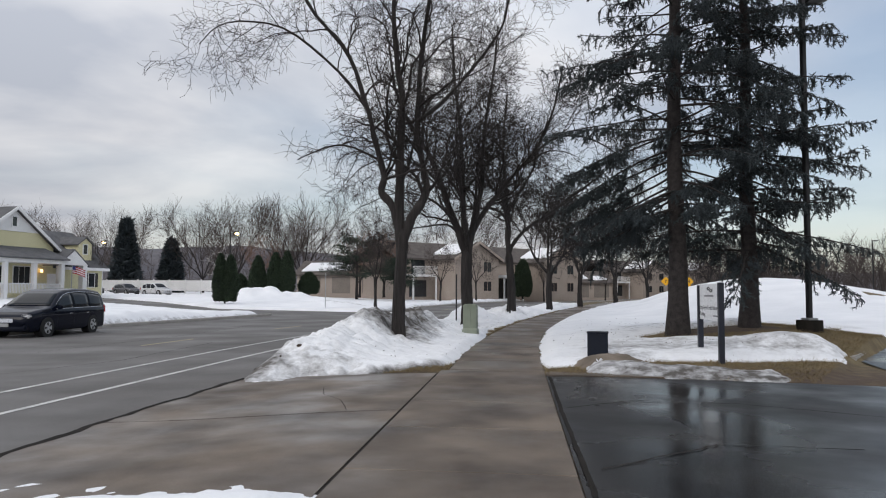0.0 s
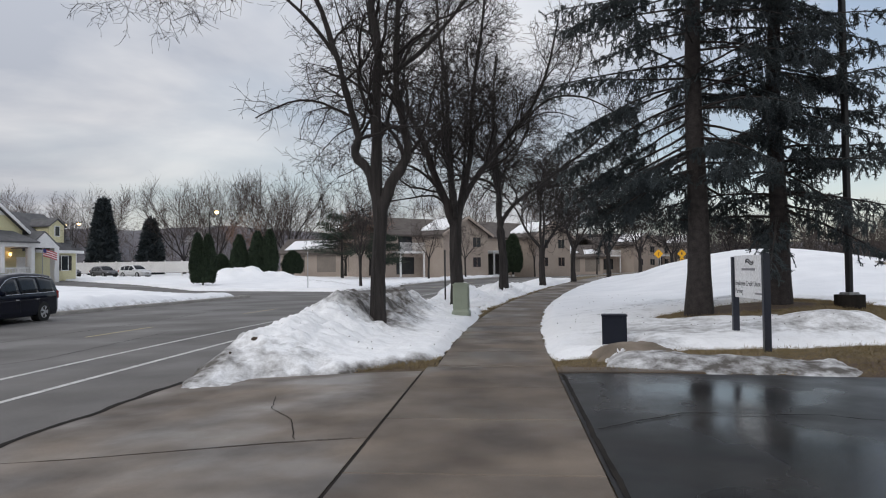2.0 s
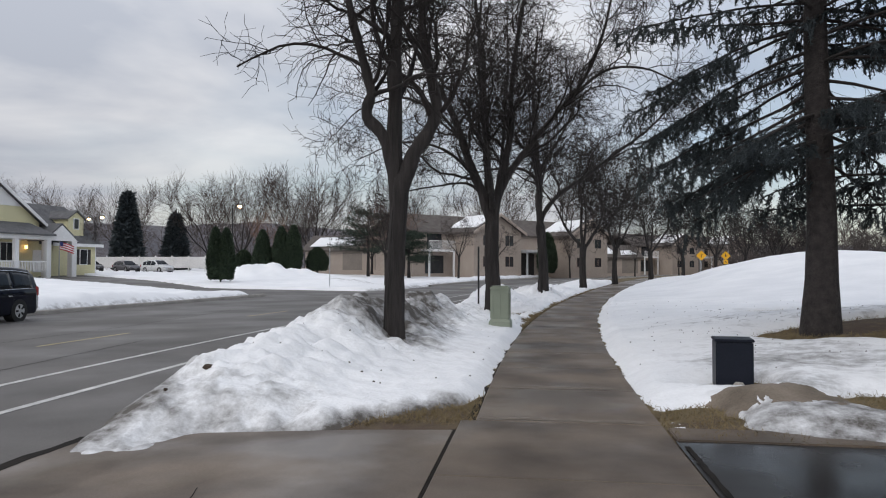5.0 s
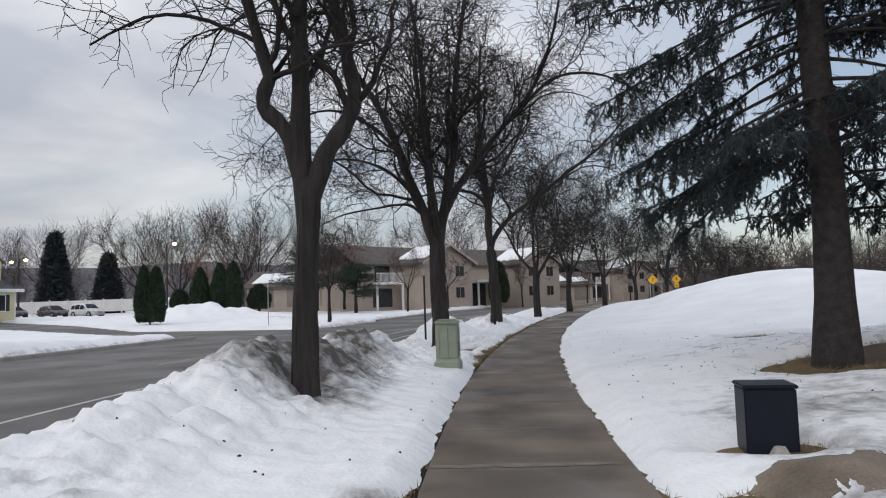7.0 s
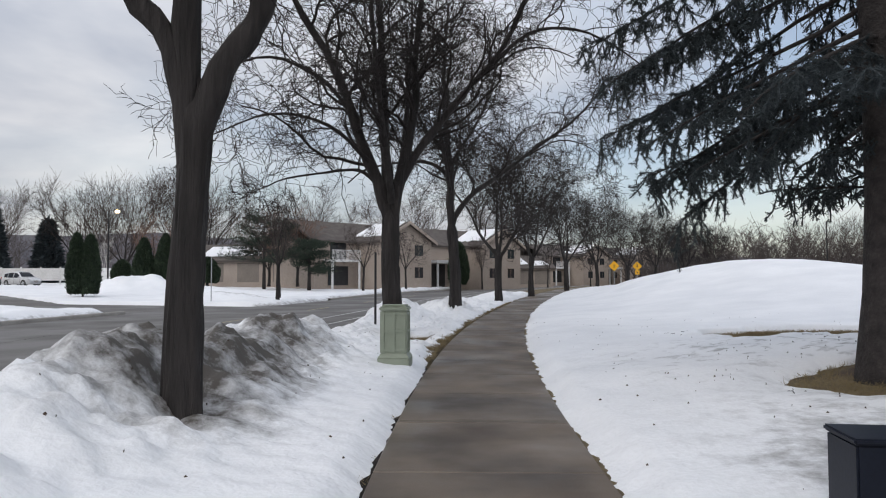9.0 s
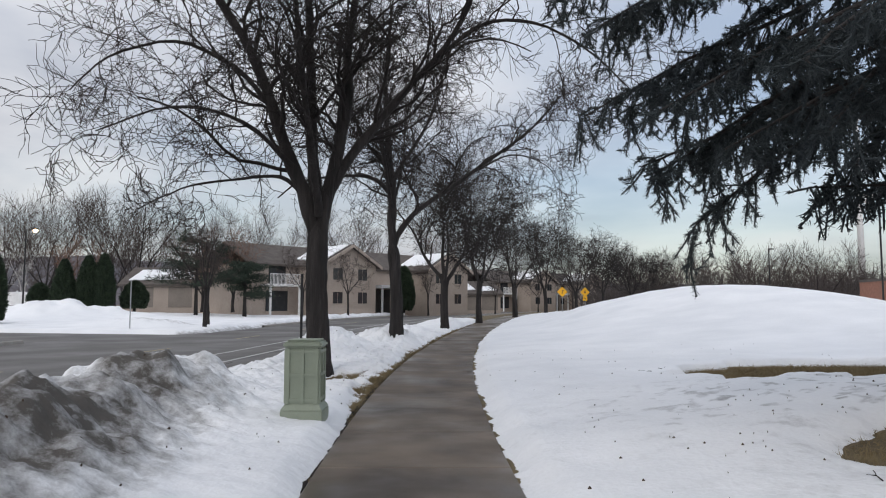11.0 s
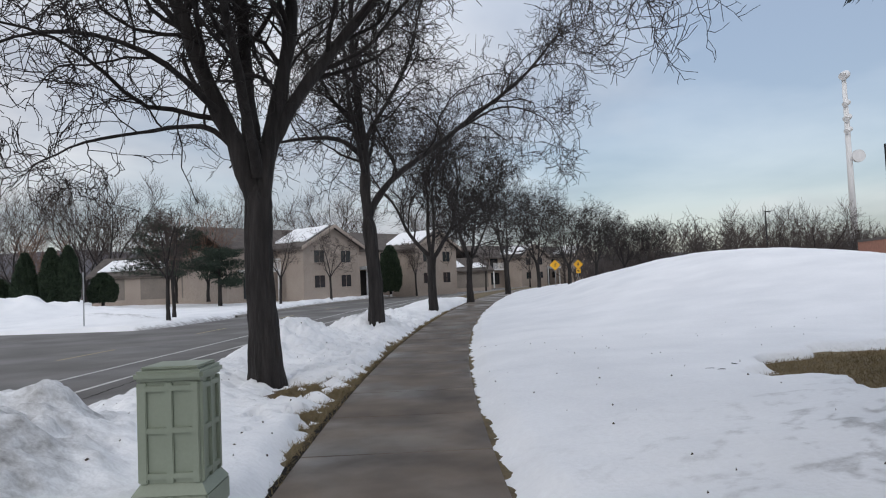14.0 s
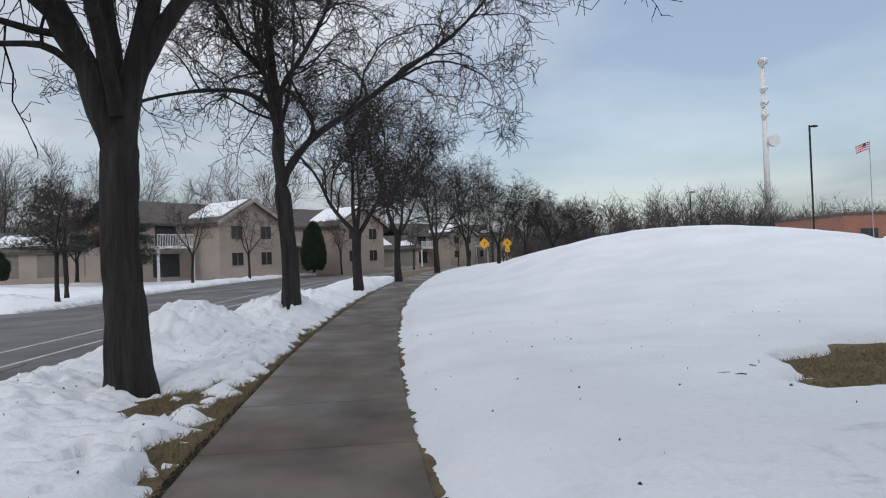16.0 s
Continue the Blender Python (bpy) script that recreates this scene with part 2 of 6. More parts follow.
CAR_GREEN = surf("dark_green_car_paint", (0.01, 0.03, 0.03), (0.015, 0.04, 0.04), 1, 0.25, 40, 0)
CAR_GLASS = surf("tinted_car_glass", (0.010, 0.014, 0.018), (0.014, 0.018, 0.024), 1, 0.05, 10, 0, spec=0.2)
TYRE = surf("tyre_rubber", (0.016, 0.016, 0.016), (0.024, 0.024, 0.024), 8, 0.85, 50, 0.1)
RIM = surf("alloy_rim", (0.55, 0.56, 0.58), (0.63, 0.64, 0.65), 4, 0.35, 40, 0, metal=0.6)
CHROME = surf("chrome", (0.55, 0.56, 0.58), (0.62, 0.63, 0.65), 4, 0.15, 40, 0, metal=0.95)
RED_LAMP = surf("red_lamp_plastic", (0.3, 0.01, 0.012), (0.36, 0.015, 0.016), 4, 0.25, 40, 0)
HEADLAMP = surf("clear_headlamp", (0.5, 0.5, 0.52), (0.6, 0.6, 0.62), 4, 0.15, 40, 0)
FLAG_RED = surf("flag_red", (0.4, 0.03, 0.04), (0.48, 0.04, 0.05), 4, 0.9, 40, 0)
FLAG_BLUE = surf("flag_blue", (0.03, 0.04, 0.15), (0.04, 0.05, 0.19), 4, 0.9, 40, 0)
# far hills: distance haze is mixed into the colour as blue-grey
HILL = surf("wooded_hill_haze_tint", (0.085, 0.085, 0.10), (0.13, 0.12, 0.13), 0.02, 1.0, 0.25, 0.0)
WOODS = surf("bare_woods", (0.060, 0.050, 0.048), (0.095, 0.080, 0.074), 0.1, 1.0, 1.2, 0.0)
BARE = surf("bark_mulch", (0.045, 0.03, 0.022), (0.08, 0.055, 0.04), 6, 0.95, 60, 0.8, dist=0.02)
LAMP_GLOW = glow("lamp_glow", (1.0, 0.66, 0.28), 7)
PORCH_GLOW = glow("porch_lamp_glow", (1.0, 0.55, 0.2), 4)


# ---- mesh helpers ----
def part(name, bm, material, parent=None, label="", smooth=False):
    """Links a bmesh as one mesh object, under a thing or a part."""
    me = bpy.data.meshes.new(name)
    bm.to_mesh(me)
    bm.free()
    me.materials.append(material)
    if smooth:
        me.polygons.foreach_set("use_smooth", [True] * len(me.polygons))
    ob = new(name, me)
    ob.parent = parent
    return tagged(ob, label)


def thing(name, at=(0, 0, 0), turn=0.0, label="", category="", group="", kind=""):
    """An Empty at a thing's base, that parents its parts."""
    ob = new(name)
    ob.empty_display_size = 0.1
    ob.matrix_world = pose(*at, 0, 0, turn)
    return tagged(ob, label, category, group, kind)


def box(bm, x0, x1, y0, y1, z0, z1, bevel=0.0):
    """Adds a box, with bevelled edges if asked."""
    r = bmesh.ops.create_cube(bm, size=1)
    for v in r["verts"]:
        v.co = ((x0 + x1) / 2 + v.co.x * (x1 - x0), (y0 + y1) / 2 + v.co.y * (y1 - y0), (z0 + z1) / 2 + v.co.z * (z1 - z0))
    if bevel:
        edges = list({e for v in r["verts"] for e in v.link_edges})
        bmesh.ops.bevel(bm, geom=edges, offset=bevel, segments=2, affect="EDGES")
    return bm


def boxed(*args, bevel=0.0):
    return box(bmesh.new(), *args, bevel=bevel)


def tube(bm, a, b, r0, r1=None, n=12):
    """Adds a capped round bar from a to b."""
    a, b = Vector(a), Vector(b)
    r1 = r0 if r1 is None else r1
    m = Matrix.Translation((a + b) / 2) @ (b - a).to_track_quat("Z", "Y").to_matrix().to_4x4()
    bmesh.ops.create_cone(bm, cap_ends=True, segments=n, radius1=r0, radius2=r1, depth=(b - a).length, matrix=m)
    return bm


def prism(bm, outline, y0, y1):
    """Adds a solid with the outline given as (x, z) and its depth along y."""
    a = [bm.verts.new((x, y0, z)) for x, z in outline]
    b = [bm.verts.new((x, y1, z)) for x, z in outline]
    n = len(a)
    bm.faces.new(a)
    bm.faces.new(b[::-1])
    for i in range(n):
        bm.faces.new((a[i], b[i], b[(i + 1) % n], a[(i + 1) % n]))
    bmesh.ops.recalc_face_normals(bm, faces=bm.faces)
    return bm


def arrays(name, verts, faces, material, parent=None, smooth=True, dirt=None, label=""):
    """A mesh from numpy arrays; faces all of one size."""
    me = bpy.data.meshes.new(name)
    k = faces.shape[1]
    me.vertices.add(len(verts))
    me.vertices.foreach_set("co", np.ascontiguousarray(verts, dtype=np.float32).ravel())
    me.loops.add(faces.size)
    me.loops.foreach_set("vertex_index", np.ascontiguousarray(faces, dtype=np.int32).ravel())
    me.polygons.add(len(faces))
    me.polygons.foreach_set("loop_start", np.arange(0, faces.size, k, dtype=np.int32))
    me.polygons.foreach_set("use_smooth", np.full(len(faces), smooth))
    if dirt is not None:
        at = me.attributes.new("dirt", "FLOAT", "POINT")
        at.data.foreach_set("value", np.ascontiguousarray(dirt, dtype=np.float32).ravel())
    me.update(calc_edges=True)
    me.materials.append(material)
    ob = new(name, me)
    ob.parent = parent
    return tagged(ob, label)


RS = np.random.RandomState(5)
LATTICE = RS.rand(256, 256)


def vnoise(x, y):
    """Smooth value noise, 0 to 1, on arrays."""
    x, y = np.asarray(x, float), np.asarray(y, float)
    i, j = np.floor(x).astype(int), np.floor(y).astype(int)
    u, v = x - i, y - j
    u, v = u * u * (3 - 2 * u), v * v * (3 - 2 * v)
    g = lambda a, b: LATTICE[a % 256, b % 256]
    return (g(i, j) * (1 - u) + g(i + 1, j) * u) * (1 - v) + (g(i, j + 1) * (1 - u) + g(i + 1, j + 1) * u) * v


def fbm(x, y, octaves=4):
    s, a, t = 0.0, 1.0, 0.0
    for k in range(octaves):
        s, t = s + a * vnoise(x * 2 ** k + 17.3 * k, y * 2 ** k + 5.1 * k), t + a
        a *= 0.5
    return s / t


def billow(x, y, octaves=5):
    """Rounded clods with sharp creases between them."""
    s, a, t = 0.0, 1.0, 0.0
    for k in range(octaves):
        s, t = s + a * np.abs(2 * vnoise(x * 2 ** k + 31.7 * k, y * 2 ** k + 11.9 * k) - 1), t + a
        a *= 0.55
    return s / t


def step(a, b, v):
    t = np.clip((np.asarray(v, float) - a) / (b - a), 0, 1)
    return t * t * (3 - 2 * t)


def bell(x, y, cx, cy, rx, ry=None):
    return np.exp(-(((x - cx) / rx) ** 2 + ((y - cy) / (rx if ry is None else ry)) ** 2))


# ---- plan: everything follows the bend of the sidewalk ----
def bend(y):
    """x of the sidewalk's centre line."""
    u = np.maximum(0, np.asarray(y, float) - 15)
    return -0.42 + 0.0038 * u * u / (1 + u / 130)


def slope(y):
    return (bend(np.asarray(y) + 0.5) - bend(np.asarray(y) - 0.5))


def off(x, y):
    """Distance to the right of the sidewalk's centre line."""
    s = slope(y)
    return (x - bend(y)) / np.sqrt(1 + s * s)


def along(d, y):
    """The point d to the right of the centre line at y."""
    s = float(slope(y))
    k = 1 / math.sqrt(1 + s * s)
    return float(bend(y)) + d * k, y - d * s * k


WALK = 0.91          # half width of the sidewalk
KERB_NEAR = -4.75


def far_edge(y):
    """The road's far kerb; a parking lane widens it before the side street."""
    return -14.9 - 4.4 * step(57, 49, y)


def rise(y):
    return 0.4 * step(38, 85, y)


def mound(x, y):
    m = 2.25 * bell(x, y, 16.3, 50, np.where(x < 16.3, 7.4, 8.8), 15)
    return m


def parking(x, y):
    """Mask of the lot behind the kerb by the lamp post."""
    return step(0, 0.25, (x - 7.35) - (y - 16.6) * 0.595) * step(31, 30, y) * step(12, 13, y)


def lawn(x, y):
    """Height of the bare soil."""
    d = off(x, y)
    z = rise(y) - 0.03
    swell = 0.5 * np.exp(-((x - 6.8) / 3.3) ** 2 - ((y - 21.0) / np.where(y < 21.0, 3.0, 6.0)) ** 2) * step(0.9, 3, d)
    right = mound(x, y) * step(0.9, 7, d) + swell + 0.12 * step(0.9, 3, d) * step(12.8, 14.5, y)
    left = -0.10 * step(-1.2, -3.0, d)
    road = -0.32 * step(-4.7, -4.9, d)
    e = d - far_edge(y)
    far = step(0.0, -0.3, e) * (0.16 + 0.014 * np.clip(-e, 0, 60))
    z = z + right + left + road + far
    drive = step(13.3, 12.7, y) * step(0.9, 0.95, d)
    z = z * (1 - parking(x, y)) - 0.02 * parking(x, y)
    gutter = 0.12 * step(1.5, 2.5, y) * step(13.6, 12.8, y) * step(-1.0, -1.4, d)
    return z * (1 - drive) - 0.08 * drive - gutter


def road_z(d):
    return -0.16 - 0.10 * step(-4.7, -19, d)


def grid(name, xs, ys, height, material, dirt=None, parent=None, keep=None, smooth=True, label=""):
    X, Y = np.meshgrid(xs, ys)
    Z = height(X, Y)
    n, m = X.shape
    idx = np.arange(n * m).reshape(n, m)
    F = np.stack([idx[:-1, :-1], idx[:-1, 1:], idx[1:, 1:], idx[1:, :-1]], -1).reshape(-1, 4)
    if keep is not None:
        k = keep(X, Y, Z)
        kq = (k[:-1, :-1] | k[:-1, 1:] | k[1:, 1:] | k[1:, :-1]).ravel()
        F = F[kq]
    V = np.stack([X, Y, Z], -1).reshape(-1, 3)
    D = dirt(X, Y).ravel() if dirt is not None else np.zeros(len(V))
    used = np.zeros(len(V), bool)
    used[F.ravel()] = True
    remap = np.cumsum(used) - 1
    return arrays(name, V[used], remap[F], material, parent, smooth, D[used], label)


def spaced(*knots):
    """Positions from (start, step) knots to the last start."""
    out = []
    for (a, s), (b, _) in zip(knots[:-1], knots[1:]):
        out.append(np.arange(a, b - s * 0.5, s))
    return np.concatenate(out + [[knots[-1][0]]])


# ---- ground ----
def mulch(x, y):
    """Bed of needles and bark under the two spruces."""
    r = np.sqrt(((x - 5.7) / 1.7) ** 2 + ((y - 20.4) / 0.85) ** 2) + 0.5 * (fbm(x * 1.3, y * 1.3) - 0.5)
    return step(1.12, 0.92, r)


def thawed(x, y):
    """Strip of lawn behind the spruces where the snow has gone."""
    r = np.sqrt(((x - 7.9) / 3.3) ** 2 + ((y - 26.0) / 2.6) ** 2) + 0.6 * (fbm(x * 0.9 + 4, y * 0.9) - 0.5)
    return step(1.1, 0.9, r)


def ground_dirt(x, y):
    return np.clip(1.0 * mulch(x, y) + 1.0 * bell(x, y, -2.1, 13.8, 1.1, 0.8) + 0.85 * step(14.6, 13.4, y) * step(0.8, 1.2, off(x, y)) + 0.6 * bell(x, y, 7, 14.5, 2.5, 1.2) + 0.6 * step(-4.0, -4.7, off(x, y)) + 0.7 * bell(x, y, -1.6, 29.7, 0.9, 1.1), 0, 1)


ground = grid("ground", spaced((-2500, 500), (-500, 100), (-100, 5), (-30, 1), (-6, 0.3), (-0.2, 0.2), (14, 0.5), (40, 2), (120, 20), (400, 150), (2500, 1)),
              spaced((-600, 100), (-60, 4), (-4, 0.4), (11, 0.2), (32, 0.4), (60, 2), (140, 20), (400, 150), (3000, 1)), lawn, EARTH, ground_dirt)
tagged(ground, "winter lawn of dead grass and bare earth under the snow", "ground", kind="structure")

# ---- road ----
def ribbon(name, d0, d1, y0, y1, dz, material, label="", kind="structure", category="", n=2, dy=1.0, parent=None, wav=0.0, base=None):
    """A strip parallel to the sidewalk."""
    ys = np.arange(y0, y1 + dy * 0.5, dy)
    ds = np.linspace(d0, d1, n)
    V = []
    for y in ys:
        for d in ds:
            dd = d + (wav * (float(fbm(y * 1.7, d * 3)) - 0.5) if wav else 0)
            px, py = along(dd, y)
            V.append((px, py, (float(road_z(d)) if base is None else base) + float(rise(py)) + dz))
    m = len(ds)
    F = np.array([(i * m + j, i * m + j + 1, (i + 1) * m + j + 1, (i + 1) * m + j) for i in range(len(ys) - 1) for j in range(m - 1)])
    ob = arrays(name, np.array(V), F, material, parent)
    return tagged(ob, label, category, kind=kind)


def road_sheet():
    ys = np.arange(-60, 190.5, 1.0)
    V = []
    for y in ys:
        for d in np.linspace(float(far_edge(y)) - 0.05, KERB_NEAR, 9):
            px, py = along(d, y)
            V.append((px, py, float(road_z(d)) + float(rise(py))))
    F = np.array([(i * 9 + j, i * 9 + j + 1, (i + 1) * 9 + j + 1, (i + 1) * 9 + j) for i in range(len(ys) - 1) for j in range(8)])
    return tagged(arrays("road", np.array(V), F, ASPHALT), "worn grey asphalt road curving to the right", "road", kind="structure")


road = road_sheet()
ribbon("road_line_edge", -6.50, -6.38, -60, 150, 0.005, LINE, "worn white painted bike lane line on asphalt", category="road marking", wav=0.03)
for y0, y1 in ((-40, 9.2), (9.35, 12.2), (12.3, 150)):
    ribbon("road_line_lane", -7.96, -7.84, y0, y1, 0.005, LINE, "worn white painted lane line on asphalt", category="road marking", wav=0.03)
for k in range(-4, 12):
    ribbon("road_line_centre", -11.16, -11.04, 20.1 + 9.1 * k, 23.4 + 9.1 * k, 0.005, YELLOW, "faded yellow painted dash on asphalt", category="road marking", wav=0.03)


def kerb_run(name, d0, d1, y0, y1, z, label):
    """A kerb with a rounded top, proud of the road."""
    ys = np.arange(y0, y1 + 0.5, 1.0)
    prof = [(d0, -0.25), (d0, -0.03), (d0 + (d1 - d0) * 0.2, 0.0), (d0 + (d1 - d0) * 0.8, 0.0), (d1, -0.03), (d1, -0.25)]
    V = []
    for y in ys:
        for d, dz in prof:
            px, py = along(d, y)
            V.append((px, py, z + float(rise(py)) + dz))
    m = len(prof)
    F = np.array([(i * m + j, i * m + j + 1, (i + 1) * m + j + 1, (i + 1) * m + j) for i in range(len(ys) - 1) for j in range(m - 1)])
    return tagged(arrays(name, np.array(V), F, KERB), label, "kerb", kind="structure")


kerb_run("kerb", -4.75, -4.58, 13.5, 150, -0.02, "weathered concrete kerb beside the road")
kerb_run("kerb", -4.75, -4.58, -60, 3.0, -0.02, "weathered concrete kerb beside the road")
kerb_run("kerb", -19.47, -19.3, -60, 44, -0.10, "weathered concrete kerb beside the road")
kerb_run("kerb", -15.07, -14.9, 60, 150, -0.10, "weathered concrete kerb beside the road")

# side street that leaves the far side of the road
def side_height(x, y):
    return lawn(x, y) + 0.03


def in_side(x, y):
    """The side street, and the lot where cars are parked."""
    lo = 46.5 + 0.62 * np.clip(-x - 18, 0, 60)
    hi = 54.5 + 1.0 * np.clip(-x - 24, 0, 10) + 0.75 * np.clip(-x - 34, 0, 60)
    street = (y > lo) & (y < hi) & (off(x, y) < far_edge(y) + 0.3)
    return street | ((x < -44) & (x > -75) & (y > 88.5) & (y < 96.3))


side = grid("side_street", spaced((-90, 2), (-60, 0.5), (-8, 1)), spaced((40, 0.5), (110, 1)), side_height, ASPHALT, keep=lambda X, Y, Z: in_side(X, Y))
tagged(side, "grey asphalt side street leading to parked cars", "road", kind="structure")

# ---- driveway ----
def driveway():
    xs = np.concatenate([np.arange(0.5, 9, 0.12), np.arange(9, 60, 1.5)])
    fs = np.concatenate([np.linspace(0, 0.8, 8), np.linspace(0.82, 1, 40)])
    X, F = np.meshgrid(xs, fs)
    far = 13.02 - 0.12 * np.maximum(0, X - 2.0) - 0.02 * np.maximum(0, X - 4) + 0.16 * (fbm(X * 2.2, X * 0 + 3) - 0.5) * step(1.5, 3, X)
    Y = -30 + (far + 30) * F
    Z = -0.012 - 0.002 * np.maximum(0, X - 1) + 0.006 * fbm(X, Y)
    n, m = X.shape
    idx = np.arange(n * m).reshape(n, m)
    Q = np.stack([idx[:-1, :-1], idx[:-1, 1:], idx[1:, 1:], idx[1:, :-1]], -1).reshape(-1, 4)
    return arrays("driveway_asphalt", np.stack([X, Y, Z], -1).reshape(-1, 3), Q, WET)


lot = driveway()
tagged(lot, "wet black asphalt driveway", "driveway", kind="structure")


apron = thing("apron", label="damp brown concrete driveway apron with dark joints", category="driveway", kind="structure")
for y0, y1 in ((2.42, 9.02), (9.035, 13.2)):
    for x0, x1 in ((-5.16, -4.2), (-4.2, -3.3), (-3.3, -2.4), (-2.4, -1.515)):
        bm = bmesh.new()
        vs = []
        for X, Y in ((x0, y0), (x1, y0), (x1, y1), (x0, y1)):
            Y += 0.17 * (X + 1.5) * (8.9 < Y < 9.1)
            vs.append((X, Y, -0.012 - 0.145 * float(step(-1.3, -5.2, X))))
        top = [bm.verts.new(v) for v in vs]
        bot = [bm.verts.new((v[0], v[1], v[2] - 0.1)) for v in vs]
        bm.faces.new(top)
        for i in range(4):
            bm.faces.new((top[i], bot[i], bot[(i + 1) % 4], top[(i + 1) % 4]))
        bmesh.ops.recalc_face_normals(bm, faces=bm.faces)
        part("slab", bm, CONCRETE, apron)
part("joint", boxed(-1.53, -1.46, -2, 13.25, -0.1, -0.020), TAR, apron, "dark open joint")
ribbon("gutter_crack", -4.80, -4.70, -20, 13.0, 0.006, TAR, "dark crack where apron meets asphalt", category="crack", wav=0.25, dy=0.12)
strip = part("concrete_strip", boxed(0.52, 2.6, 13.02, 13.5, -0.1, 0.006, bevel=0.01), CONCRETE)
tagged(strip, "narrow concrete strip along the wet driveway", "pavement", kind="structure")

# ---- sidewalk ----
sidewalk = thing("sidewalk", label="damp brown concrete sidewalk of square slabs", category="sidewalk", kind="structure")


def slabs():
    ys = [13.6 + 1.91 * k for k in range(-12, 50)]
    for a, b in zip(ys[:-1], ys[1:]):
        bm = bmesh.new()
        ring = []
        a1, b1 = a + 0.010, b - 0.010
        lo = -1.06 if b < 13.7 else -WALK
        for d, y in ((lo, a1), (WALK, a1), (WALK, (a1 + b1) / 2), (WALK, b1), (lo, b1), (lo, (a1 + b1) / 2)):
            px, py = along(d, y)
            ring.append((px, py, float(rise(py))))
        cen = Vector((sum(p[0] for p in ring) / 6, sum(p[1] for p in ring) / 6, 0))
        top = [bm.verts.new(Vector(p) + (cen - Vector((p[0], p[1], 0))).normalized() * 0.012) for p in ring]
        mid = [bm.verts.new((p[0], p[1], p[2] - 0.012)) for p in ring]
        bot = [bm.verts.new((p[0], p[1], p[2] - 0.12)) for p in ring]
        bm.faces.new(top)
        for i in range(6):
            j = (i + 1) % 6
            bm.faces.new((top[i], mid[i], mid[j], top[j]))
            bm.faces.new((mid[i], bot[i], bot[j], mid[j]))
        bmesh.ops.recalc_face_normals(bm, faces=bm.faces)
        part("slab", bm, CONCRETE, sidewalk)


slabs()
ribbon("sidewalk_bed", -1.0, WALK, -9, 104, -0.02, TAR, "dark bedding in the sidewalk joints", category="sidewalk", base=0.0, n=3)

# ---- snow ----
def bank(x, y):
    """Ploughed heaps along the near kerb."""
    d = off(x, y)
    h = 0.95 * bell(x, y, -4.0, 18.6, 1.15, 2.4) + 0.66 * bell(x, y, -3.75, 23.0, 1.15, 1.5) + 0.4 * bell(x, y, -3.5, 20.8, 0.8, 1.2) + 0.45 * bell(x, y, -4.3, 15.2, 1.0, 1.8)
    h += 0.60 * bell(x, y, -3.35, 25.0, 1.05, 1.6) + 0.75 * bell(x, y, -2.6, 37.2, 1.2, 2.6) + 0.6 * bell(x, y, -0.8, 42.5, 1.1, 2.3)
    h += 0.4 * bell(x, y, 0.3, 50, 1.1, 3) + 0.4 * bell(x, y, 3.0, 62, 1.2, 4) + 0.2 * bell(x, y, -3.3, 30, 0.8, 3)
    return h


def snow_front(x, y):
    """Where the heap gives way to the driveway, ragged."""
    return 12.95 - 0.28 * np.maximum(0, -2.0 - x) + 1.5 * (fbm(x * 1.5 + 9, y * 0.8, 5) - 0.5)


def mud_wedge(x, y):
    u = y - (13.25 + 0.75 * (x + 2.9)) + 0.3 * (fbm(x * 3, y * 3) - 0.5)
    return np.exp(-(np.where(u > 0, u / 0.34, u / 0.9)) ** 2) * step(-3.3, -2.5, x)


def snow_left(x, y):
    d = off(x, y)
    edge = 0.16 * (fbm(x * 2.3, y * 2.3) - 0.5)
    # clean edge near the box, a worn grassy margin beyond it
    inner = -0.80 - 0.17 * step(23.6, 26.0, y) + edge * (1 + 1.6 * step(24, 27, y))
    front = snow_front(x, y)
    dep = 0.20 * step(0, 0.42, inner - d) * step(-4.95 + edge, -4.5 + edge, d) * step(0, 1.1, y - front)
    b = bank(x, y) * step(-5.3, -4.3, d + edge) * step(-0.1, 1.6, y - front) * step(0, 0.9, inner - d)
    lumps = (0.30 * (fbm(x * 1.6, y * 1.6, 6) - 0.5) + 0.34 * (billow(x * 1.5, y * 1.5, 6) - 0.42)) * np.clip(b * 1.8, 0, 1) + (0.15 + 0.20 * step(26, 29, y)) * (fbm(x * 5.5, y * 5.5, 4) - 0.5) * np.clip(0.4 + b * 2, 0, 1)
    dep = dep + b + lumps - 0.045
    # trodden mud where the bank meets the apron
    dep -= 0.21 * mud_wedge(x, y)
    # melted patches round the trunks
    dep -= 0.36 * bell(x, y, -1.6, 29.6, 0.6, 0.8) * (0.35 + 1.2 * fbm(x * 4, y * 4)) + 0.2 * bell(x, y, -3.05, 18.1, 0.36, 0.45)
    dep -= 0.19 * step(25, 27.5, y) * step(0.52, 0.64, fbm(x * 4.5, y * 4.5)) * step(-2.9, -1.7, d)
    return lawn(x, y) + dep


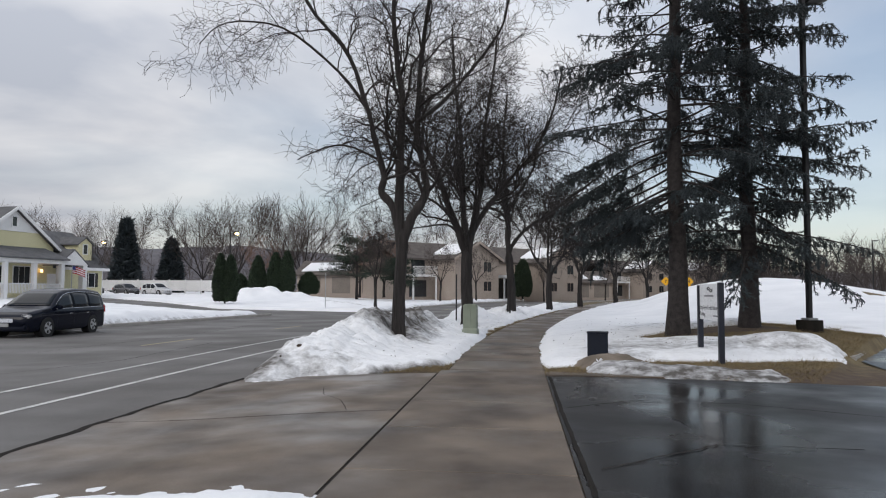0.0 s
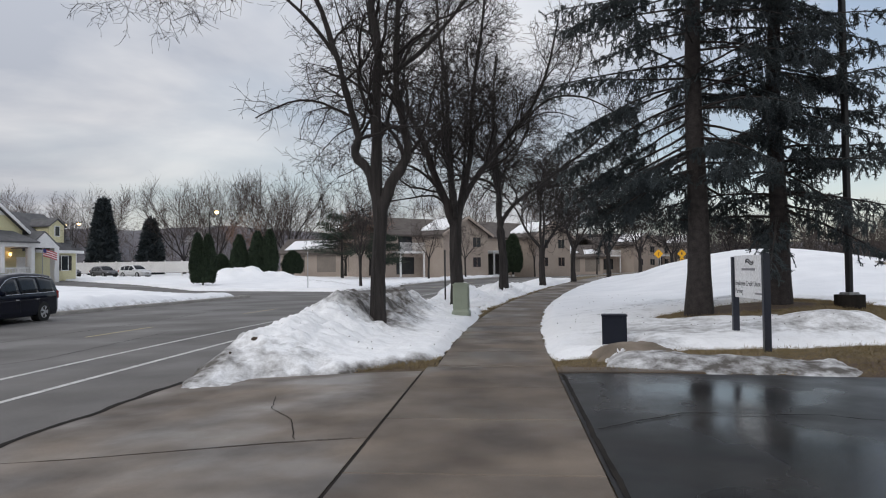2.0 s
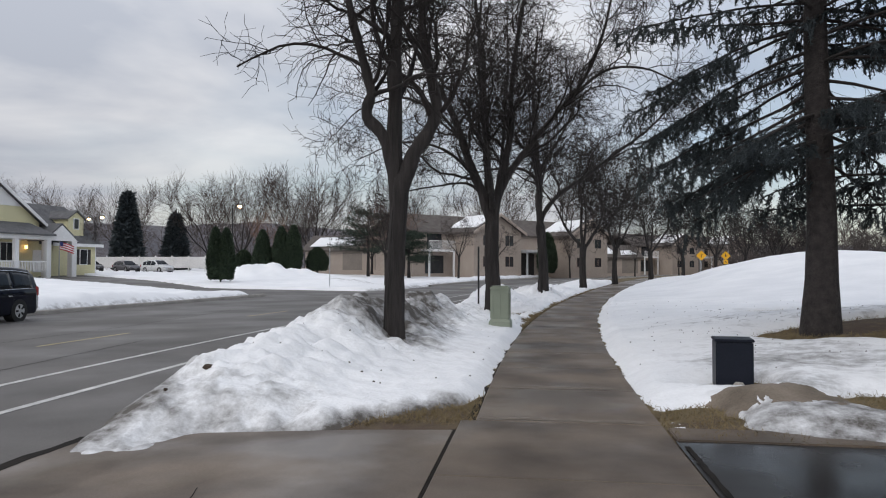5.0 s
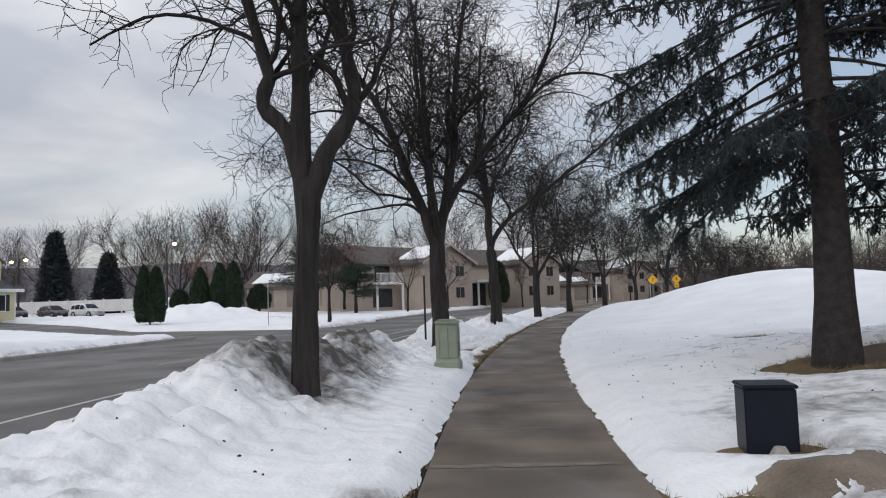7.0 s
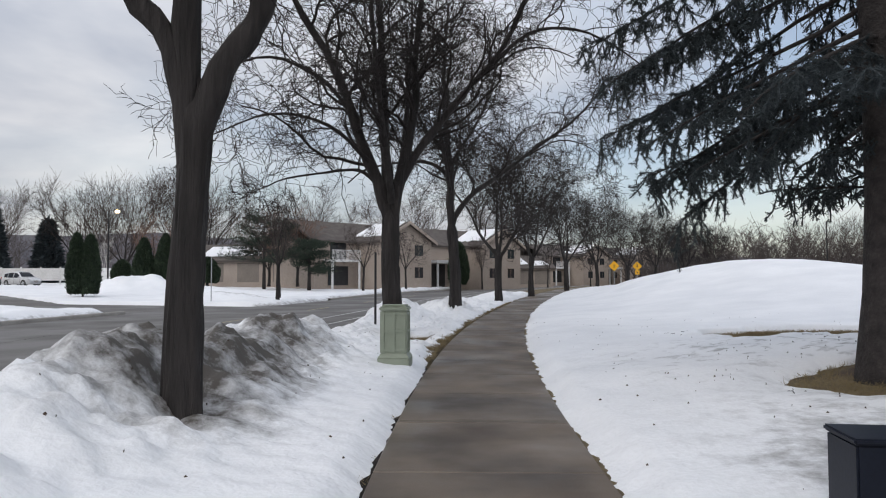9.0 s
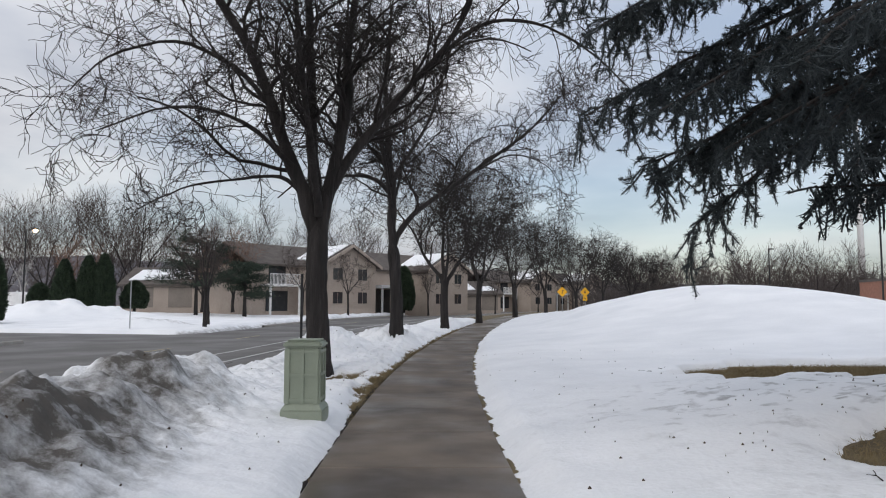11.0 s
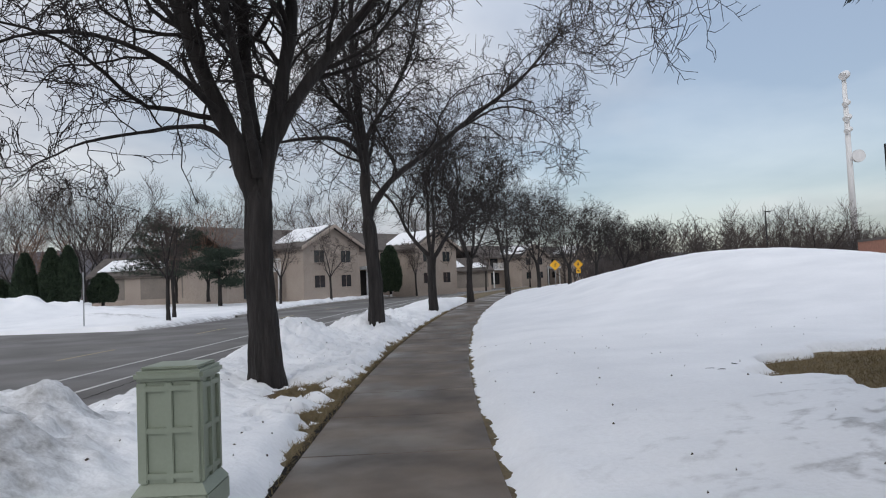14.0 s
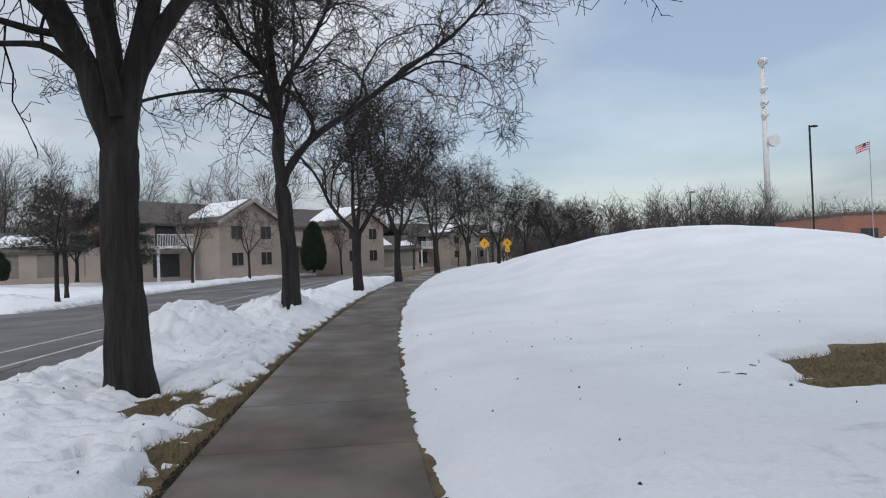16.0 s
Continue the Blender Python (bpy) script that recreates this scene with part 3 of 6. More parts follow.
def dirt_left(x, y):
    d = off(x, y)
    z = 1.4 * bell(x, y, -3.65, 19.0, 0.75, 1.4) + 1.15 * bell(x, y, -3.1, 20.5, 0.6, 1.2) + 0.6 * bell(x, y, -2.75, 18.2, 0.45, 0.7)
    z += 0.55 * bell(x, y, -3.5, 22.8, 0.4, 0.5) + 0.5 * bell(x, y, -3.3, 22.4, 0.6, 1.6) + 0.6 * bell(x, y, -0.6, 43.3, 0.7, 1.0) + 0.3 * bell(x, y, -2.4, 38.5, 0.7, 1.2)
    z += 0.6 * bell(x, y, -5.0, 13.6, 0.5, 0.9) + 0.5 * step(-4.2, -4.9, d) * step(60, 30, y)
    front = snow_front(x, y)
    z += 1.25 * step(0.55, 0.05, y - front) + 0.40 * step(2.6, 0.4, y - front) * step(-2.0, -3.6, x) + 1.4 * mud_wedge(x, y) + 0.45 * bell(x, y, -3.3, 23.6, 0.9, 1.3) + 0.4 * bell(x, y, -3.2, 25.4, 0.5, 0.6)
    return np.clip(z, 0, 1.0)


snow_l = grid("snow_bank", spaced((-6.2, 0.05), (0.6, 0.1), (6, 1)), spaced((10.5, 0.05), (32, 0.09), (48, 0.2), (75, 1)), snow_left, SNOW, dirt_left,
              keep=lambda X, Y, Z: (Z > lawn(X, Y) - 0.05) & (off(X, Y) > -5.6) & (off(X, Y) < -0.7))
tagged(snow_l, "heaped ploughed snow with grey dirt beside the road", "snow", kind="stuff")


def snow_right(x, y):
    d = off(x, y)
    edge = 0.14 * (fbm(x * 2.7 + 40, y * 2.7) - 0.5)
    dep = 0.19 * step(0.86 + edge, 1.32 + edge, d)
    front = 13.0 - 0.14 * np.maximum(0, x - 2) + 0.9 * (fbm(x * 0.9 + 3, y * 0.5 + 8) - 0.5)
    dep *= step(0, 0.9, y - front)
    dep += 0.10 * bell(x, y, 1.9, 14.5, 0.85, 0.40) + 0.30 * bell(x, y, 6.2, 16.9, 1.5, 0.8)
    dep += 0.045 * (fbm(x * 3, y * 3, 4) - 0.5) + 0.10 * (fbm(x * 0.7, y * 0.7) - 0.5) - 0.02 + 0.05 * (fbm(x * 8, y * 8, 2) - 0.5) * step(1.7, 1.0, d)
    # thawed grass
    thaw = 0.5 * bell(x, y, 4.75, 20.2, 1.25, 0.65) + 0.3 * bell(x, y, 4.25, 19.5, 0.75, 0.45) + 0.5 * bell(x, y, 7.1, 19.6, 1.6, 1.0) + 0.55 * bell(x, y, 4.1, 14.55, 1.5, 0.45) + 0.40 * bell(x, y, 7.3, 14.2, 2.6, 1.3)
    thaw += 0.7 * thawed(x, y) + 0.5 * mulch(x, y) + 0.45 * bell(x, y, 8.4, 20.4, 1.0, 1.2) + 0.5 * step(4.6, 6.0, x) * step(15.6, 14.6, y) + 0.5 * bell(x, y, 1.80, 15.62, 0.34, 0.30) + 0.45 * bell(x, y, 1.05, 14.0, 0.30, 0.55) + 0.45 * step(6.6, 7.6, x) * step(24, 21, y) + 0.4 * bell(x, y, 11.5, 20, 2.6, 1.3)
    thaw += 0.3 * step(0.50, 0.66, fbm(x * 0.45 + 7, y * 0.35)) * step(15, 22, x) * step(52, 42, y) + 0.12 * bell(x, y, 1.35, 15.9, 0.5, 0.4)
    dep -= thaw * (0.25 + 1.6 * fbm(x * 2.4, y * 2.4, 5))
    return lawn(x, y) + dep


def dirt_right(x, y):
    z = 0.5 * bell(x, y, 2.6, 13.55, 2.2, 0.5) + 0.5 * bell(x, y, 2.2, 13.9, 1.3, 0.3) + 0.55 * bell(x, y, 1.9, 15.2, 0.7, 0.5) + 0.40 * step(13.7, 13.0, y) + 0.45 * bell(x, y, 5.8, 16.5, 1.6, 0.7) + 0.55 * bell(x, y, 5.0, 13.3, 3.0, 0.45)
    z += 0.4 * bell(x, y, 5.0, 22.6, 3.0, 2.2) * (fbm(x * 6, y * 6) > 0.56) + 0.32 * bell(x, y, 3.2, 17.5, 1.5, 1.8) + 0.5 * bell(x, y, 2.4, 16.8, 0.8, 0.6) + 0.3 * bell(x, y, 26, 50, 5, 1.5)
    return np.clip(z, 0, 1)


snow_r = grid("snow_lawn", spaced((0.2, 0.07), (9, 0.2), (20, 0.5), (60, 3), (140, 1)), spaced((12.2, 0.07), (31, 0.14), (48, 0.5), (110, 2), (160, 1)), snow_right, SNOW, dirt_right,
              keep=lambda X, Y, Z: (Z > lawn(X, Y) - 0.06) & (off(X, Y) > 0.7) & (parking(X, Y) < 0.02))
tagged(snow_r, "smooth white snow over a lawn and low mound", "snow", kind="stuff")


def snow_near(x, y):
    dep = 0.11 * step(0, 0.5, 5.35 + 0.12 * (x + 2) - y + 0.3 * (fbm(x * 2, y * 2) - 0.5)) * step(-4.6, -4.2, x) * step(-1.42, -1.8, x)
    return -0.02 - 0.145 * step(-1.3, -5.2, x) + dep + 0.05 * (fbm(x * 5, y * 5) - 0.5)


snow_n = grid("snow_verge", spaced((-4.7, 0.06), (-1.4, 1)), spaced((-20, 0.5), (2, 0.06), (5.6, 1)), snow_near, SNOW, keep=lambda X, Y, Z: Z > -0.05 - 0.145 * step(-1.3, -5.2, X))
tagged(snow_n, "patch of white snow on the verge", "snow", kind="stuff")


def snow_far(x, y):
    d = off(x, y)
    e = 0.5 * (fbm(x * 0.8, y * 0.8) - 0.5)
    q = d - far_edge(y)
    dep = 0.25 * step(0.0 + e, -1.0 + e, q)
    heap = 0.5 * bell(q, y, -1.6, 30, 1.6, 14) + 0.5 * bell(x, y, -16.5, 60.5, 2.8, 1.6) + 0.3 * bell(q, y, -1.1, 85, 1.0, 30)
    heap += 1.15 * bell(x, y, -27.6, 70.8, 3.4, 2.2) + 0.7 * bell(x, y, -24.5, 73, 5, 2) + 0.35 * bell(x, y, -21, 47, 0.1, 0.1)
    dep += heap * step(-0.1, -1.2, q) * (0.45 + 0.6 * fbm(x * 1.1, y * 1.1) + 0.6 * billow(x * 0.7, y * 0.7)) + 0.12 * (fbm(x * 0.9, y * 0.9) - 0.5)
    return lawn(x, y) + dep - 0.04 - 0.5 * in_side(x, y)


def far_keep(X, Y, Z):
    r = 0.4
    near = in_side(X, Y) & in_side(X + r, Y) & in_side(X - r, Y) & in_side(X, Y + r) & in_side(X, Y - r)
    return (off(X, Y) < far_edge(Y) + 0.1) & ~near & (Z > lawn(X, Y) - 0.05)


snow_f = grid("snow_field", spaced((-140, 3), (-60, 0.5), (-34, 0.25), (-5, 0.4), (40, 1)), spaced((-30, 2), (10, 0.3), (75, 0.5), (130, 2), (180, 1)), snow_far, SNOW,
              lambda X, Y: np.clip(0.8 * step(-0.9, -0.15, off(X, Y) - far_edge(Y)) + 0.5 * bell(X, Y, -15.5, 61, 3, 1.0), 0, 0.9), keep=far_keep)
tagged(snow_f, "snow covered lawns and ploughed heaps beyond the road", "snow", kind="stuff")


def sand_mask(x, y):
    """Road sand pushed off the sidewalk by a plough."""
    return bell(x, y, 1.95, 14.40, 0.95, 0.40) + 0.75 * (fbm(x * 3.1 + 2, y * 3.1, 5) - 0.5)


sand = grid("sand_heap", np.arange(0.7, 3.4, 0.05), np.arange(13.5, 15.3, 0.05), lambda X, Y: snow_right(X, Y) + 0.05 * np.clip(sand_mask(X, Y) - 0.38, -0.3, 0.5) + 0.02 * (fbm(X * 7, Y * 7) - 0.5), SAND, keep=lambda X, Y, Z: sand_mask(X, Y) > 0.36)
tagged(sand, "tan road sand spread over ploughed snow", "sand", kind="stuff")


# ---- lot and kerb by the lamp post ----
def side_lot():
    V = [(7.55, 16.6, 0.02), (45, 16.6, 0.02), (45, 30, 0.02), (15.5, 30, 0.02), (7.0, 15.6, 0.0), (45, 12.0, -0.03), (6.9, 12.6, -0.03)]
    me = bpy.data.meshes.new("side_lot")
    me.from_pydata(V, [], [(0, 1, 2, 3), (6, 5, 1, 0)])
    me.materials.append(WET)
    tagged(new("side_lot", me), "wet asphalt parking lot behind a kerb", "parking lot", kind="structure")
    a, b = Vector((7.25, 16.4, 0)), Vector((15.3, 29.9, 0))
    w = (b - a).length
    k = part("kerb", boxed(0, w, -0.09, 0.09, -0.3, 0.14, bevel=0.03), KERB)
    k.matrix_world = pose(a.x, a.y, 0, 0, 0, math.degrees(math.atan2(b.y - a.y, b.x - a.x)))
    tagged(k, "weathered concrete kerb around the parking lot", "kerb", kind="structure")


side_lot()


def crack(points, width, z, seed, name="asphalt_crack", label="dark crack in the asphalt", mat=None, jitter=1.0):
    """A thin wandering crack laid just above a surface."""
    rng = np.random.RandomState(seed)
    P = []
    for (x0, y0), (x1, y1) in zip(points[:-1], points[1:]):
        n = max(2, int(math.hypot(x1 - x0, y1 - y0) / 0.1))
        for i in range(n):
            P.append(np.array((x0 + (x1 - x0) * i / n, y0 + (y1 - y0) * i / n)) + rng.normal(0, 0.012 * jitter, 2))
    V, F = [], []
    for i, p in enumerate(P):
        t = P[min(i + 1, len(P) - 1)] - P[max(i - 1, 0)]
        t = np.array((-t[1], t[0])) / (np.linalg.norm(t) + 1e-9) * width * (1 + jitter * rng.uniform(-0.6, 0.2)) / 2
        zz = z(p[0], p[1]) if callable(z) else z
        V += [(p[0] - t[0], p[1] - t[1], zz), (p[0] + t[0], p[1] + t[1], zz)]
    for i in range(len(P) - 1):
        F.append((2 * i, 2 * i + 1, 2 * i + 3, 2 * i + 2))
    tagged(arrays(name, np.array(V), np.array(F), mat or TAR), label, "crack", kind="structure")


apron_z = lambda x, y: -0.008 - 0.145 * float(step(-1.3, -5.2, x))
crack([(-2.2, 9.0), (-2.5, 9.9), (-2.95, 10.6), (-3.2, 11.5)], 0.011, apron_z, 1, "apron_crack", "thin dark crack in the concrete apron", jitter=0.6)
crack([(-5.1, 8.42), (-3.4, 8.70), (-1.55, 9.02)], 0.015, apron_z, 2, "apron_crack", "dark open joint across the concrete apron", jitter=0.3)
crack([(0.6, 9.4), (1.6, 10.2), (3.0, 10.1), (4.6, 9.2), (7, 8.8)], 0.03, 0.0, 3)
crack([(0.7, 6.2), (2.0, 7.4), (3.4, 7.3)], 0.03, 0.0, 4)
crack([(3.2, 5.0), (3.6, 6.2), (5.2, 7.0), (8, 7.2)], 0.03, 0.0, 5)
crack([(0.56, 2.0), (0.57, 6.0), (0.55, 9.0), (0.56, 12.9)], 0.05, 0.001, 6, label="dark sealed edge of the wet driveway", jitter=0.25)
road_top = lambda x, y: float(road_z(np.array(float(off(x, y))))) + float(rise(y)) + 0.004
crack([(-10.5, 12), (-9.4, 16), (-9.8, 22)], 0.03, road_top, 7)
crack([(-13.0, 18), (-12.6, 26), (-13.1, 34)], 0.03, road_top, 8)
crack([(-5.6, 20), (-5.5, 28), (-5.2, 36)], 0.04, road_top, 9)

for k, (yj, wd) in enumerate(((13.72, 0.12), (15.64, 0.14), (19.45, 0.08), (23.05, 0.03))):
    xc = float(bend(yj))
    crack([(xc - 0.88, yj), (xc, yj), (xc + 0.88, yj)], wd, 0.003, 20 + k, "joint_band", "pale dry band beside a sidewalk joint", BAND)


# ---- trees ----
def tubes(lines, sides):
    """Vertices and faces of tapered tubes along polylines of (points, radii), all built together."""
    V, F, base = [], [], 0
    by = {}
    for p, r in lines:
        by.setdefault(len(p), []).append((p, r))
    for n, group in by.items():
        P = np.array([g[0] for g in group], float)
        R = np.array([g[1] for g in group], float)
        T = np.gradient(P, axis=1)
        T /= np.linalg.norm(T, axis=2, keepdims=True) + 1e-9
        ref = np.where(np.abs(T[:, :1, 2:3]) > 0.9, np.array([1.0, 0, 0]), np.array([0, 0, 1.0]))
        A = np.cross(T, np.broadcast_to(ref, T.shape))
        A /= np.linalg.norm(A, axis=2, keepdims=True) + 1e-9
        B = np.cross(T, A)
        an = np.arange(sides) * 2 * np.pi / sides
        ring = P[:, :, None, :] + R[:, :, None, None] * (np.cos(an)[None, None, :, None] * A[:, :, None, :] + np.sin(an)[None, None, :, None] * B[:, :, None, :])
        k = len(group)
        V.append(ring.reshape(-1, 3))
        idx = base + np.arange(k * n * sides).reshape(k, n, sides)
        nx = np.roll(idx, -1, axis=2)
        F.append(np.stack([idx[:, :-1], nx[:, :-1], nx[:, 1:], idx[:, 1:]], -1).reshape(-1, 4))
        base += k * n * sides
    return np.concatenate(V), np.concatenate(F)


def stem(rng, p, d, length, r0, r1, n, wander, lift=0.0, droop=0.0):
    """One wandering stem as points and radii."""
    pts, rad = [np.array(p, float)], [r0]
    d = np.array(d, float) / np.linalg.norm(d)
    for i in range(n):
        d = d + rng.normal(0, wander, 3) + np.array([0, 0, lift - droop * i / n])
        d /= np.linalg.norm(d)
        pts.append(pts[-1] + d * length / n)
        rad.append(r0 + (r1 - r0) * ((i + 1) / n) ** 0.8)
    return pts, rad


def side_dir(rng, t, angle):
    """A direction at an angle to t."""
    a = rng.normal(0, 1, 3)
    a -= t * a.dot(t)
    a /= np.linalg.norm(a) + 1e-9
    return t * math.cos(angle) + a * math.sin(angle)


def sprout(rng, line, count, frac, angle, ratio, length, level, out, lift, spec):
    """Children along a stem, and theirs: kinked, and nodding towards their ends."""
    pts, rad = line
    pts = np.array(pts)
    n = len(pts)
    for k in range(count):
        u = frac + (1 - frac) * (k + rng.rand()) / count
        i = min(int(u * (n - 1)), n - 2)
        w = u * (n - 1) - i
        p = pts[i] * (1 - w) + pts[i + 1] * w
        r = (rad[i] * (1 - w) + rad[i + 1] * w) * ratio
        t = pts[i + 1] - pts[i]
        t /= np.linalg.norm(t)
        d = side_dir(rng, t, radians(angle) * rng.uniform(0.7, 1.3))
        d[2] += 0.10
        le = length * rng.uniform(0.6, 1.3) * (1.15 - 0.5 * u)
        segs, wander = spec["kinks"][level]
        r = max(min(r, 0.055 if level == 2 else 0.02 if level == 3 else 0.0075), spec["thin"])
        ln = stem(rng, p, d, le, r, max(r * 0.35, spec["thin"] * 0.7), segs, wander * spec["gnarl"], lift, spec["droop"] * (1.0 if level >= 3 else 0.6))
        out[level].append(ln)
        if level < spec["depth"]:
            sprout(rng, ln, spec["counts"][level], 0.15, 52, 0.6, length * spec["short"], level + 1, out, lift, spec)


def spline(knots, per=4):
    """A smooth line through a few knots."""
    K = np.array([2 * np.array(knots[0]) - knots[1]] + list(knots) + [2 * np.array(knots[-1]) - knots[-2]], float)
    out = []
    for i in range(1, len(K) - 2):
        a, b, c, d = K[i - 1:i + 3]
        for j in range(per):
            t = j / per
            out.append(0.5 * (2 * b + (c - a) * t + (2 * a - 5 * b + 4 * c - d) * t * t + (3 * b - a - 3 * c + d) * t ** 3))
    return np.array(out + [K[-2]])


def bare_tree(name, at, seed, limbs, fork=3.0, radius=0.22, lean=(0, 0), counts=(0, 9, 8, 7), length=2.4, depth=4, thin=0.0035, droop=0.22, bark=None, twig=None, label="", group="", short=0.52, limb_len=6.0, turn=0.0, flare=1.35, gnarl=1.0, sweep=0.05, shaped=()):
    """A leafless tree: flared trunk, limbs, and a crown of branches and twigs. limbs: (heading, rise, length factor, radius factor); shaped: (radius, knots) for limbs of a form of their own."""
    bark, twig = bark or BARK, twig or TWIG
    rng = np.random.RandomState(seed)
    tree = thing(name, at, turn, label, "tree", group)
    tp, tr = [], []
    n, sides = (44, 64) if radius > 0.17 else (16, 16)
    for i in range(n + 1):
        u = i / n
        tp.append(np.array([lean[0] * u * u + 0.025 * math.sin(seed + 5 * u), lean[1] * u * u + 0.025 * math.cos(seed + 4 * u), -0.25 + (fork + 0.25) * u]))
        tr.append(radius * (1.0 - 0.22 * u + (flare - 1) * math.exp(-u * 9) + 0.16 * math.exp(-((1 - u) * 6) ** 2)) * (1 - 0.62 * float(step(0.86, 1.0, u)) if shaped else 1.0))
    V, F = tubes([(tp, tr)], sides)
    a = np.arctan2(V[:, 1] - np.repeat(np.array(tp)[:, 1], sides), V[:, 0] - np.repeat(np.array(tp)[:, 0], sides))
    rough = 1 + 0.05 * np.sin(a * 5 + V[:, 2] * 0.8 + seed) + 0.10 * (vnoise(a * 2.5, V[:, 2] * 1.3 + seed) - 0.5) + 0.17 * (np.abs(2 * vnoise(a * 5.7 + 0.8 * np.sin(V[:, 2] * 1.4 + seed), V[:, 2] * 1.9 + seed) - 1) - 0.5)
    cx, cy = np.repeat(np.array(tp)[:, 0], sides), np.repeat(np.array(tp)[:, 1], sides)
    V[:, 0], V[:, 1] = cx + (V[:, 0] - cx) * rough, cy + (V[:, 1] - cy) * rough
    arrays("trunk", V, F, bark, tree)
    top = tp[-1]
    out = {2: [], 3: [], 4: []}
    spec = dict(counts={2: counts[2], 3: counts[3]}, short=short, depth=depth, thin=thin, droop=droop, gnarl=gnarl, kinks={2: (9, 0.24), 3: (5, 0.36), 4: (3, 0.46)} if shaped else {2: (6, 0.26), 3: (3, 0.36), 4: (2, 0.42)})
    for head, up, lf, rf, *h in limbs:
        d = np.array([math.sin(radians(head)), math.cos(radians(head)), math.tan(radians(up))])
        d /= np.linalg.norm(d)
        start = top - np.array([0, 0, 0.22]) if not h else np.array(tp[int(h[0] * n)])
        first = stem(rng, start, d, limb_len * lf, radius * rf, radius * rf * 0.16, 13, 0.09, 0.05 if not h else 0.02)
        LV, LF = tubes([first], 9)
        arrays("limb", LV, LF, bark, tree)
        sprout(rng, first, counts[1], 0.16, 44, 0.55, length * (0.75 + 0.25 * lf), 2, out, sweep, spec)
    for r0, knots in shaped:
        P = spline(knots)
        m = len(P)
        P[2:] += np.cumsum(rng.normal(0, 0.010, (m - 2, 3)), 0)
        ln = np.linalg.norm(np.diff(P, axis=0), axis=1).sum()
        R = [max(0.012, 1.12 * r0 * (1 - 0.80 * (i / (m - 1)) ** 0.8) * (1 + 0.10 * math.sin(i * 1.7 + seed))) for i in range(m)]
        R = [r * min(1.0, 0.66 + 0.09 * i) if r0 > 0.1 else r for i, r in enumerate(R)]
        LV, LF = tubes([(P, R)], 14)
        arrays("limb", LV, LF, bark, tree)
        sprout(rng, (P, R), max(3, int(counts[1] * ln / 7.0)), 0.24, 48, 0.5, length * min(1.0, 0.45 + ln / 12), 2, out, sweep, spec)
    if shaped:
        for line in out[2]:
            BV, BF = tubes([line], 6)
            arrays("branch", BV, BF, twig, tree)
    for lvl, nm, sd in ((2, "branchwork", 5), (3, "side_shoot", 3), (4, "twig_crown", 3)):
        if out[lvl] and not (shaped and lvl == 2):
            BV, BF = tubes(out[lvl], sd)
            tagged(arrays(nm, BV, BF, twig, tree), kind="stuff")
    return tree


def foliage(rng, centres, axes, per, length, width, spread):
    """Clumps of pointed needle sprays: many thin triangles round each centre, pointing along its axis."""
    C = np.repeat(centres, per, axis=0)
    A = np.repeat(axes, per, axis=0) + rng.normal(0, spread, (len(centres) * per, 3))
    A /= np.linalg.norm(A, axis=1, keepdims=True)
    S = np.cross(A, rng.normal(0, 1, A.shape))
    S /= np.linalg.norm(S, axis=1, keepdims=True) + 1e-9
    k = len(C)
    ln = (length * rng.uniform(0.5, 1.3, (k, 1)))
    wd = (width * rng.uniform(0.6, 1.4, (k, 1)))
    base = C + rng.normal(0, length * 0.25, C.shape)
    V = np.stack([base - S * wd, base + S * wd, base + A * ln], 1).reshape(-1, 3)
    return V, np.arange(3 * k).reshape(-1, 3)


